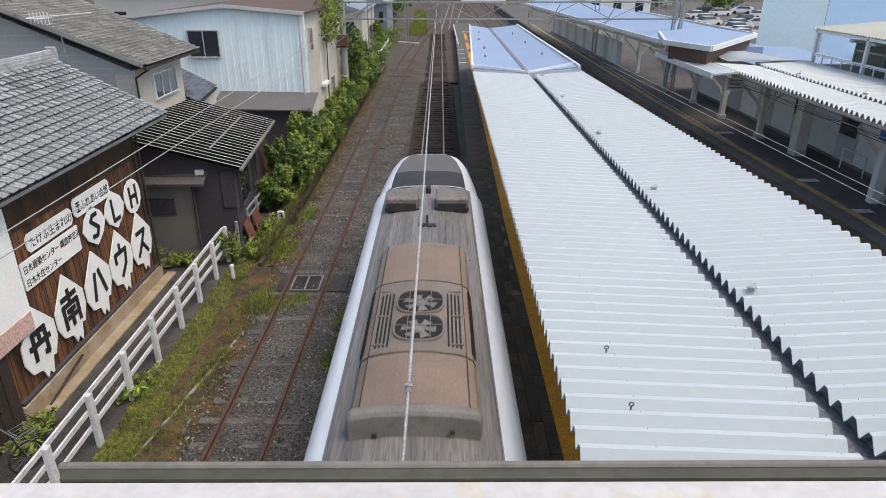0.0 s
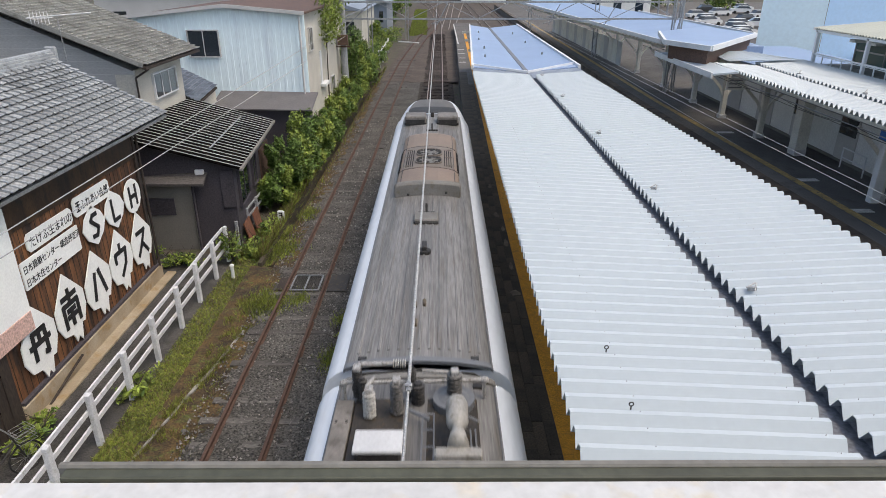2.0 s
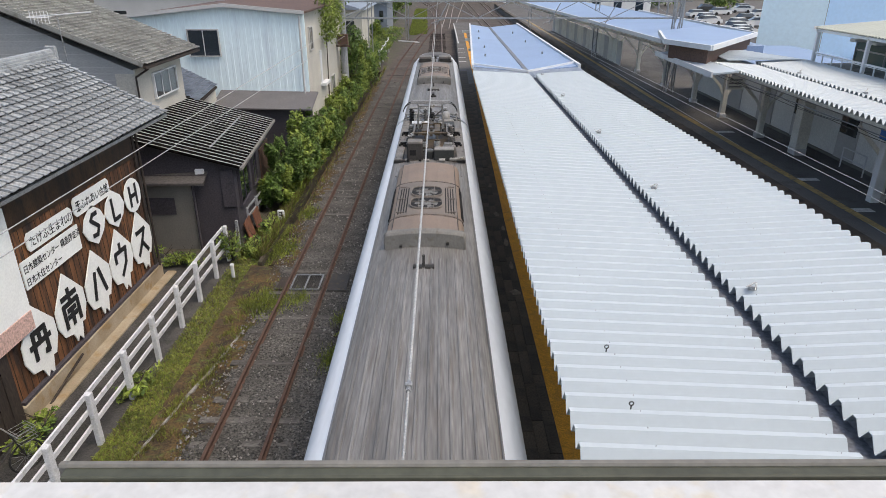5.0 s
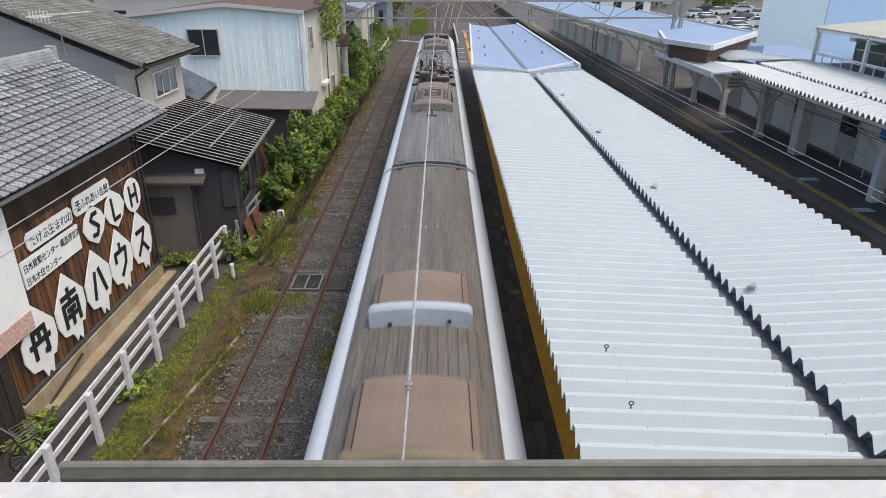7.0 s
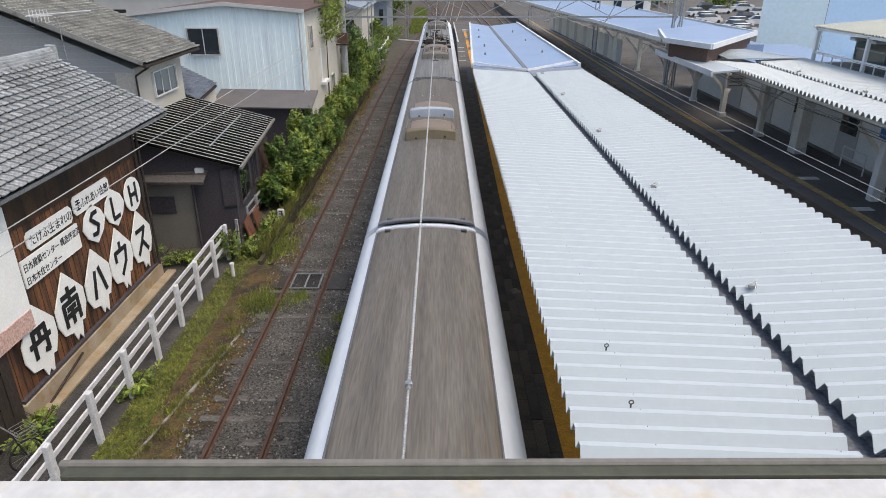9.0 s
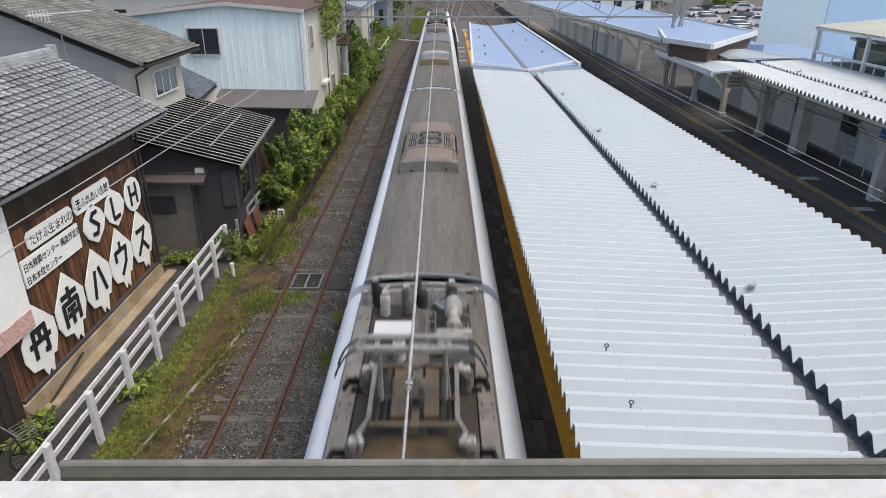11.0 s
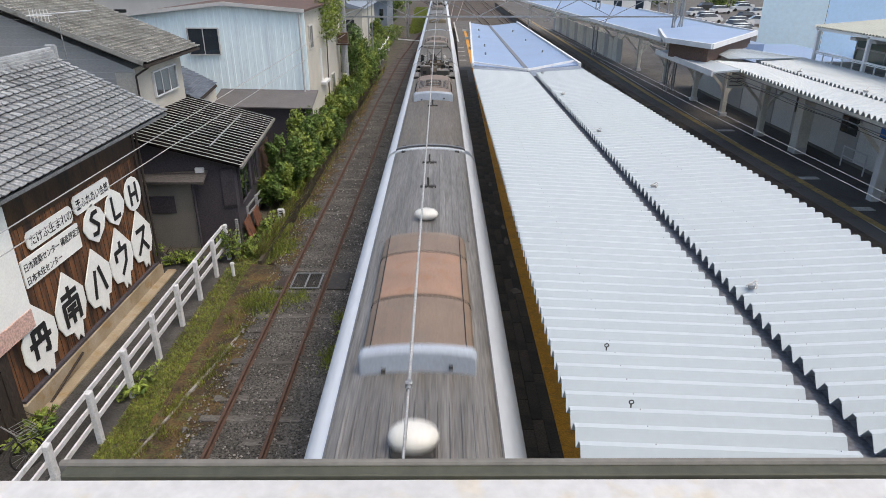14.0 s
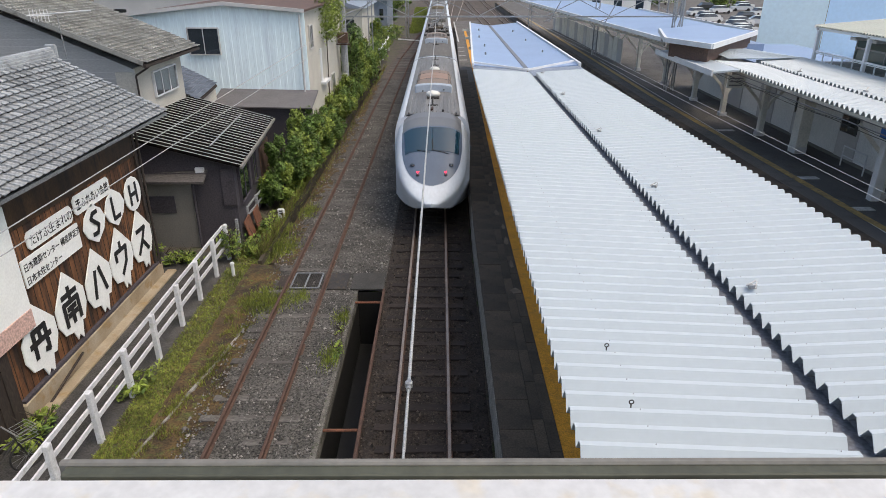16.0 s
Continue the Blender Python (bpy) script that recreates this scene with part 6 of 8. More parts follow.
        if kind == 2:
            o = [(.50 * math.cos(2 * math.pi * i / 14), .50 * math.sin(2 * math.pi * i / 14)) for i in range(14)]
        else:
            o = [(0, .53), (.40, .28), (.565, .0), (.40, -.28), (0, -.53), (-.40, -.28), (-.555, .0), (-.40, .28)]
        prism(bm, [(-8.96, yc + a, zc + c) for a, c in o], (.03, 0, 0))
        b = part("board", bm, M["board_white"], wall_sign(("white angular board with a black letter S", "white angular board with a black letter L", "round white board with a black letter H")[kind]))
        segs = ([((.35, .6), (-.1, .6)), ((-.1, .6), (-.35, .35)), ((-.35, .35), (.35, -.2)), ((.35, -.2), (.1, -.6)), ((.1, -.6), (-.35, -.55))],
                [((-.3, .65), (-.3, -.6)), ((-.3, -.6), (.4, -.6))],
                [((-.4, .6), (-.4, -.6)), ((.4, .6), (.4, -.6)), ((-.4, .0), (.4, .0))])[kind]
        strokes(b, segs, yc, zc, .46, .46, .115)
    big = ([((-.35, .45), (-.4, -.5)), ((-.35, .45), (.38, .45)), ((.38, .45), (.38, -.5)), ((-.6, .02), (.6, .02)), ((0, .3), (0, .12)), ((.38, -.5), (.2, -.45))],
           [((-.5, .55), (.5, .55)), ((0, .8), (0, .3)), ((-.5, .25), (-.5, -.6)), ((-.5, .25), (.5, .25)), ((.5, .25), (.5, -.6)), ((-.25, .0), (.25, .0)), ((-.3, -.25), (.3, -.25)), ((0, .0), (0, -.6))],
           [((-.2, .5), (-.45, -.55)), ((.15, .55), (.5, -.5))],
           [((0, .75), (0, .5)), ((-.5, .42), (.5, .42)), ((-.5, .42), (-.5, .05)), ((.5, .42), (.35, -.2)), ((.35, -.2), (-.15, -.65))],
           [((-.45, .5), (.4, .5)), ((.4, .5), (-.05, -.1)), ((-.05, -.1), (-.5, -.55)), ((.05, -.1), (.5, -.6))])
    for k, (yc, zc) in enumerate(((12.42, 1.08), (13.78, 1.18), (15.16, 1.18), (16.50, 1.22), (17.84, 1.24))):
        bm = bmesh.new()
        o = [(-.02, .93), (.36, .52), (.60, .25), (.60, -.15), (.42, -.52), (.30, -.50), (.20, -.92), (.08, -.74), (-.02, -.86), (-.12, -.60), (-.42, -.52), (-.58, -.2), (-.56, .2), (-.30, .55)]
        prism(bm, [(-8.96, yc + a * 1.09, zc + c * 1.03) for a, c in o], (.03, 0, 0))
        b = part("board", bm, M["board_white"], wall_sign("large white leaf-shaped board with one black character"))
        strokes(b, big[k], yc, zc + .02, .60, .64, .13)
    # loose pipe leaning on the plinth
    bm = bmesh.new()
    rod(bm, (-8.8, 12.0, -.28), (-8.82, 13.6, .02), .03, 7)
    solid("drain_hose", bm, M["dark_timber"], "dark hose lying along the concrete plinth", "hose")


def build_back_house():
    h = thing("two_storey_house", "grey two-storey house with an old tiled roof", "house", (-10.25, 23.35, 0), 0)
    bm = bmesh.new()
    prism(bm, [(-12, .05, -.34), (-.55, .05, -.34), (-.55, .05, 5.4), (-6.2, .05, 7.85), (-12, .05, 5.4)], (0, 4.2, 0))
    w = part("wall", bm, M["clapboard"], h, "grey clapboard walls")
    bm = bmesh.new()
    box(bm, -.56, -.50, .04, 4.26, -.3, 5.45)
    part("side_wall", bm, M["beige"], h, "beige rendered side wall")
    bm = bmesh.new()
    box(bm, -1.2, -.5, -.02, .04, 3.0, 5.3)
    part("corner_panel", bm, M["beige"], h)
    bm = bmesh.new()
    for i in range(16):
        z = 4.2 + i * .22
        half = min(5.6, (8.0 - z) / .46) if z > 5.4 else 5.6
        box(bm, -6.2 - half, min(-1.25, -6.2 + half), .035, .05, z - .006, z + .006)
    tagged(part("board_line_rest", bm, M["wall_grey"], h), kind="stuff")
    bm = bmesh.new()
    prism(bm, [(.05, -.35, 5.62), (-6.2, -.35, 8.2), (-12.4, -.35, 5.62), (-12.4, -.35, 5.52), (-6.2, -.35, 8.08), (.05, -.35, 5.52)], (0, 5.3, 0))
    part("roof_deck", bm, M["dark_timber"], h)
    tiled_slope(h, (-6.2, -.35, 8.25), (0, 1, 0), (6.25, 0, -2.58), .225, .20, 24, 34, M["tile_far"])
    bm = bmesh.new()
    bar(bm, (.02, -.4, 5.66), (-6.2, -.4, 8.24), .05, .16)
    part("verge_board", bm, M["tile_far"], h)
    bm = bmesh.new()
    bar(bm, (.06, -.4, 5.56), (.06, 5.0, 5.56), .1, .09)
    rod(bm, (.06, -.1, 5.5), (-.45, -.08, 5.2), .035, 6)
    rod(bm, (-.45, -.08, 5.2), (-.45, -.08, 2.9), .035, 6)
    part("gutter", bm, M["dark_timber"], h, "dark eave gutter and downpipe")
    window_unit(h, (-.47, 1.25, 4.2), 90, 2.2, .95, M["white_paint"], 2)
    # the television aerial
    a = thing("roof_aerial", "thin metal television aerial above the house eave", "aerial", (-12.75, 22.85, 6.72))
    bm = bmesh.new()
    rod(bm, (0, 0, -.9), (0, 0, .55), .02, 6)
    part("mast", bm, M["steel"], a)
    bm = bmesh.new()
    rod(bm, (-1.0, 0, .5), (1.1, .1, .66), .024, 6)
    part("boom", bm, M["white_paint"], a, "pale aerial boom")
    bm = bmesh.new()
    for i in range(6):
        x = -.9 + .12 * i
        rod(bm, (x, -.25, .5), (x, .25, .5), .01, 5)
        rod(bm, (x, 0, .30), (x, 0, .70), .012, 5)
    part("elements", bm, M["white_paint"], a)
    # blue-grey lean-to roof
    l = thing("lean_to_roof", "small blue-grey tiled lean-to roof", "roof")
    bm = bmesh.new()
    faces(bm, [(-10.33, 27.8, 3.42), (-10.9, 32.1, 3.42), (-12.8, 31.9, 4.45), (-12.2, 27.65, 4.45), (-10.33, 27.8, 3.34), (-10.9, 32.1, 3.34), (-12.8, 31.9, 4.33), (-12.2, 27.65, 4.33)], BOX)
    part("deck", bm, M["dark_timber"], l)
    tiled_slope(l, (-12.25, 27.65, 4.52), (-.13, 1, 0), (1.9, .2, -1.03), .215, .18, 20, 12, M["tile_blue"])
    bm = bmesh.new()
    box(bm, -12.4, -10.9, 28.0, 31.8, -.3, 3.4)
    part("wall", bm, M["beige"], l)


def build_dark_house():
    h = thing("dark_house", "low dark plum-clad house with a black batten roof", "house", (-6.72, 20.95, 0), 5)
    bm = bmesh.new()
    prism(bm, [(-4.2, .3, -.34), (-.32, .3, -.34), (-.32, .3, 2.62), (-4.2, .3, 3.75)], (0, 6.7, 0))
    part("wall", bm, M["shed_dark"], h, "dark plum siding")
    bm = bmesh.new()
    prism(bm, [(0, 0, 2.63), (-4.2, 0, 3.87), (-4.2, 0, 3.78), (0, 0, 2.54)], (0, 7.4, 0))
    part("roof_deck", bm, M["black_roof"], h, "black metal roof")
    for i in range(22):
        y = .04 + i * .348
        bm = bmesh.new()
        bar(bm, (.02, y, 2.64), (-4.2, y, 3.88), .026, .014)
        part("roof_batten", bm, M["batten"], h)
    bm = bmesh.new()
    bar(bm, (.04, -.05, 2.56), (.04, 7.45, 2.56), .09, .09)
    part("gutter", bm, M["shed_grey"], h)
    bm = bmesh.new()
    rod(bm, (-1.15, 1.0, 3.06), (-1.1, 6.2, 3.05), .03, 6)
    part("roof_pole", bm, M["pole"], h)
    for a in (.75, 3.2):
        window_unit(h, (-.30, a, .95), 90, 1.7 if a < 1 else .8, 1.35, M["shed_dark"], 1)
    bm = bmesh.new()
    box(bm, -.75, -.3, .22, .3, 1.15, 2.45, .01)
    part("corner_panel", bm, M["shed_dark"], h)
    bm = bmesh.new()
    box(bm, -.33, -.26, 5.0, 7.0, -.3, 1.9)
    part("lower_wall", bm, M["brown_wall"], h)
    bm = bmesh.new()
    box(bm, -1.55, -1.25, .18, .3, 2.25, 2.52, .02)
    part("meter_box", bm, M["white_paint"], h, "small pale meter box")
    s = thing("grey_shed", "taupe shed with a shuttered window and brown roof", "shed", (-9.45, 20.9, -.34))
    bm = bmesh.new()
    box(bm, -1.1, 1.0, 0, 1.4, 0, 2.42)
    part("wall", bm, M["shed_grey"], s)
    bm = bmesh.new()
    prism(bm, [(-1.2, -.3, 2.42), (-1.2, 1.0, 3.05), (-1.2, 1.0, 3.12), (-1.2, -.3, 2.50)], (2.75, 0, 0))
    part("roof", bm, M["brown_roof"], s, "faded brown sheet roof")
    bm = bmesh.new()
    for k in range(3):
        bar(bm, (-1.2, .05 + .3 * k, 2.68 + .145 * k), (1.55, .05 + .3 * k, 2.68 + .145 * k), .02, .02)
    part("roof_seams", bm, M["shed_dark"], s)
    bm = bmesh.new()
    box(bm, -.60, .38, -.03, .01, 1.3, 1.9, .01)
    part("shutter", bm, M["shed_dark"], s, "dark closed shutter")
    bm = bmesh.new()
    rod(bm, (1.08, -.06, 2.4), (1.08, -.06, 0), .045, 8)
    part("downpipe", bm, M["shed_dark"], s)


def build_blue_building():
    b = thing("blue_building", "two-storey building clad in pale blue corrugated metal", "building")
    bm = bmesh.new()
    prism(bm, [(-15.2, 33, -.34), (-6.9, 33, -.34), (-6.9, 33, 6.66), (-10.35, 33, 7.01), (-15.2, 33, 6.48)], (0, 13.5, 0))
    part("wall", bm, M["beige"], b, "cream rendered rear walls")
    bm = bmesh.new()
    x = -15.2
    pts = []
    while x < -6.9:
        pts += [(x, 32.97), (x + .22, 32.97), (x + .235, 32.957), (x + .345, 32.957), (x + .36, 32.97)]
        x += .36
    v0 = [bm.verts.new((x, y, 2.4)) for x, y in pts]
    gable = lambda x: float(np.interp(x, (-15.4, -10.35, -6.6), (6.54, 7.07, 6.74)))
    v1 = [bm.verts.new((x, y, gable(x) - .04)) for x, y in pts]
    for i in range(len(pts) - 1):
        bm.faces.new((v0[i], v0[i + 1], v1[i + 1], v1[i]))
    part("cladding", bm, M["pale_blue"], b, "pale blue ribbed metal cladding")
    bm = bmesh.new()
    prism(bm, [(-15.4, 32.75, 6.50), (-10.35, 32.75, 7.03), (-6.6, 32.75, 6.68), (-6.6, 32.75, 6.78), (-10.35, 32.75, 7.13), (-15.4, 32.75, 6.60)], (0, 14, 0))
    part("roof", bm, M["brown_wall"], b, "rust-brown flat roof")
    bm = bmesh.new()
    bar(bm, (-15.4, 32.7, 6.57), (-10.35, 32.7, 7.10), .1, .16)
    bar(bm, (-10.35, 32.7, 7.10), (-6.5, 32.7, 6.76), .1, .16)
    rod(bm, (-6.78, 32.8, 6.6), (-6.78, 32.8, 2.6), .05, 8)
    part("gutter", bm, M["wall_grey"], b, "grey eave gutter")
    window_unit(b, (-12.28, 32.9, 4.72), 0, 1.55, 1.28, M["wall_grey"], 1)
    for y, z in ((35.3, 4.7), (40.6, 4.5)):
        window_unit(b, (-6.88, y, z), 90, .95, 1.2, M["wall_grey"], 1)
    window_unit(b, (-6.88, 41.5, .9), 90, 1.2, 1.6, M["wall_grey"], 1)
    bm = bmesh.new()
    box(bm, -6.9, -6.84, 38.2, 38.6, 2.6, 4.4)
    box(bm, -6.9, -6.6, 38.0, 39.6, 2.45, 2.6)
    part("canopy_board", bm, M["white_paint"], b)
    bm = bmesh.new()
    prism(bm, [(-11.0, 31.0, 2.55), (-6.15, 31.0, 2.45), (-6.15, 33.0, 2.95), (-11.0, 33.0, 3.05)], (0, 0, .06))
    ob = solid("porch_roof", bm, M["porch_grey"], "dull grey sheet roof along the blue building", "roof")
    bm = bmesh.new()
    box(bm, -10.8, -6.5, 31.3, 32.9, -.34, 2.45)
    solid("porch_wall", bm, M["shed_dark"], "dark lower wall under the sheet roof", "wall")


build_sign_house()
build_back_house()
build_dark_house()
build_blue_building()

# ================= fences, plants and small things on the left =================


def build_fences():
    f = thing("white_fence", "white three-rail concrete fence beside the siding", "fence")
    ys = [6.1, 7.65, 9.2, 10.75, 12.3, 13.86, 15.5, 17.0, 18.56, 19.9]
    xs = [-7.06 - .008 * (y - 9) for y in ys]
    for x, y in zip(xs, ys):
        bm = bmesh.new()
        box(bm, x - .055, x + .055, y - .075, y + .075, -.4, .92, .012)
        part("post", bm, M["fence"], f)
    for z, x_off in ((.86, -.07), (.50, -.07), (.14, -.07)):
        for a, b, c, d in zip(xs, ys, xs[1:], ys[1:]):
            bm = bmesh.new()
            bar(bm, (a + x_off, b, z + rnd.uniform(-.01, .01)), (c + x_off, d - .01, z + rnd.uniform(-.01, .01)), .045, .10)
            part("rail", bm, M["fence"], f)
    g = thing("grey_fence", "weathered grey post-and-rail fence beside the hedge", "fence")
    ys = [21.2, 22.5, 23.8, 25.2, 26.6]
    for y in ys:
        bm = bmesh.new()
        box(bm, -7.22, -7.12, y - .06, y + .06, -.4, .62, .01)
        part("post", bm, M["pole"], g)
    for z in (.52, .2):
        bm = bmesh.new()
        bar(bm, (-7.2, 21.2, z), (-7.2, 26.6, z), .04, .08)
        part("rail", bm, M["pole"], g)
    for y, a in ((21.9, 14), (22.9, 10)):
        bm = bmesh.new()
        box(bm, -.02, .02, -.42, .42, 0, .75)
        o = solid("rusty_sheet", bm, M["rust_sheet"], "rusty steel sheet leaning on the grey fence", "metal sheet")
        o.matrix_basis = pose(-6.85, y, -.34, 0, -a, 4)
    k = thing("kerb_line", "thin mossy concrete edging along the siding verge", "kerb", kind="structure")
    pts = [(-6.5, 8.4), (-6.17, 10.2), (-5.85, 12), (-5.55, 13.7), (-5.3, 15.2)]
    for a, b in zip(pts, pts[1:]):
        bm = bmesh.new()
        w = rnd.uniform(.05, .09)
        bar(bm, (a[0] + rnd.uniform(-.03, .03), a[1], -.29), (b[0] + rnd.uniform(-.03, .03), b[1] - .05, -.28), w, .12)
        part("edging_stone", bm, M["concrete"], k)
    m = thing("marker_post", "short white round-topped marker post in the grass", "marker post", (-6.62, 18.6, -.34))
    bm = bmesh.new()
    rod(bm, (0, 0, 0), (0, 0, .42), .055, 10)
    ball(bm, (0, 0, .44), .075, .075, .06)
    part("shaft", bm, M["white_paint"], m)
    m = thing("distance_post", "small white distance post with a black number plate", "marker post", (-6.05, 23.0, -.34))
    bm = bmesh.new()
    box(bm, -.13, .13, -.06, .06, 0, .68, .03)
    part("shaft", bm, M["white_paint"], m)
    bm = bmesh.new()
    for z in (.50, .60):
        box(bm, -.06, .06, -.068, -.06, z - .02, z + .02)
    box(bm, .03, .07, -.068, -.06, .40, .62)
    part("bars", bm, M["ink"], m)
    b = thing("bicycle", "dark city bicycle parked beside the house", "bicycle", (-8.35, 9.55, -.34), 62)
    for x in (-.52, .52):
        bm = bmesh.new()
        for i in range(24):
            u, v = 2 * math.pi * i / 24, 2 * math.pi * (i + 1) / 24
            rod(bm, (x + .32 * math.cos(u), 0, .33 + .32 * math.sin(u)), (x + .32 * math.cos(v), 0, .33 + .32 * math.sin(v)), .02, 5)
        w = part("wheel", bm, M["rubber"], b)
        bm = bmesh.new()
        for i in range(12):
            u = 2 * math.pi * i / 12
            rod(bm, (x, 0, .33), (x + .31 * math.cos(u), 0, .33 + .31 * math.sin(u)), .004, 4)
        part("spokes", bm, M["steel"], w)
    bm = bmesh.new()
    for p, q in (((-.52, 0, .33), (-.1, 0, .35)), ((-.1, 0, .35), (-.22, 0, .8)), ((-.1, 0, .35), (.38, 0, .75)), ((-.52, 0, .33), (-.22, 0, .7)), ((.52, 0, .33), (.36, 0, .95)), ((-.2, 0, .72), (.38, 0, .78))):
        rod(bm, p, q, .018, 6)
    part("frame", bm, M["dark_metal"], b)
    bm = bmesh.new()
    box(bm, -.34, -.1, -.08, .08, .82, .9, .02)
    part("saddle", bm, M["rubber"], b)
    bm = bmesh.new()
    rod(bm, (.34, -.28, 1.0), (.36, .28, 1.0), .015, 6)
    part("handlebar", bm, M["steel"], b)
    bm = bmesh.new()
    for z in (.72, .8, .88, .96):
        for p, q in (((.42, -.16), (.75, -.16)), ((.75, -.16), (.75, .16)), ((.75, .16), (.42, .16)), ((.42, .16), (.42, -.16))):
            rod(bm, (*p, z), (*q, z), .006, 4)
    part("basket", bm, M["steel"], b)


def leaf_card(bm, p, size, tilt, spin):
    m = Matrix.Translation(p) @ Euler((tilt, rnd.uniform(-.5, .5), spin)).to_matrix().to_4x4()
    s = size
    v = [bm.verts.new(m @ Vector(q)) for q in ((0, -s, 0), (s * .45, -.1 * s, .1 * s), (0, s, 0), (-s * .45, -.1 * s, .1 * s))]
    return bm.faces.new(v)


def shrub(x, y, rx, ry, h, n, mat, label, z0=-.34, size=.1):
    s = thing("shrub", label, "shrub", (x, y, z0), group="shrubs along the line")
    bm = bmesh.new()
    for k in range(5):
        a = 2 * math.pi * k / 5 + rnd.random()
        top = (rx * .55 * math.cos(a), ry * .55 * math.sin(a), h * rnd.uniform(.55, .8))
        mid = (top[0] * .4, top[1] * .4, h * .35)
        rod(bm, (0, 0, 0), mid, .045, 6, .03)
        rod(bm, mid, top, .03, 6, .012)
        for j in range(3):
            rod(bm, top, (top[0] + rnd.uniform(-.3, .3), top[1] + rnd.uniform(-.3, .3), top[2] + rnd.uniform(.1, .3)), .012, 4, .005)
    part("trunk", bm, M["bark"], s)
    bm = bmesh.new()
    lobes = []
    for k in range(34):
        lx, ly = rnd.uniform(-.8, .8) * rx, rnd.uniform(-.95, .95) * ry
        top = h * (.86 + .22 * noise.noise((x + lx * 1.5, y + ly * 1.5, 5.0))) * (1 - .35 * (lx / rx) ** 2)
        lobes.append((lx, ly, top * rnd.uniform(.2, .9), rnd.uniform(.16, .46), 1 if rnd.random() < .3 else 0))
    for i in range(n):
        lx, ly, lz, r, kind = lobes[int(len(lobes) * rnd.random())]
        d = Vector((rnd.gauss(0, 1), rnd.gauss(0, 1), rnd.gauss(.25, 1))).normalized()
        rr = r * rnd.uniform(.72, 1.08) * (1.0 + .35 * noise.noise((d.x * 3 + lx, d.y * 3 + ly, d.z * 3)))
        p = Vector((lx + d.x * rr * rx * .9, ly + d.y * rr * min(ry, 1.6) * .8, max(.03, lz + d.z * rr * h * .33)))
        leaf_card(bm, p, size * rnd.uniform(.5, 1.5), rnd.uniform(-1.0, 1.0), rnd.uniform(0, 6.28)).material_index = kind
    # loose shoots standing out of the crown
    for k in range(max(4, n // 400)):
        bx, by, lz, r, kind = lobes[int(len(lobes) * rnd.random())]
        tip = Vector((rnd.gauss(0, .16), rnd.gauss(0, .16), rnd.uniform(.2, .5) * min(1.6, h) * .5))
        for i in range(9):
            q = Vector((bx, by, lz + r * h * .28)) + tip * (i / 9)
            leaf_card(bm, q + Vector((rnd.gauss(0, .03), rnd.gauss(0, .03), 0)), size * rnd.uniform(.6, 1.1), rnd.uniform(-1.0, 1.0), rnd.uniform(0, 6.28)).material_index = kind
    part("crown", bm, [mat, M["leaf"] if mat == M["leaf_yellow"] else M["leaf_yellow"]], s)
    return s


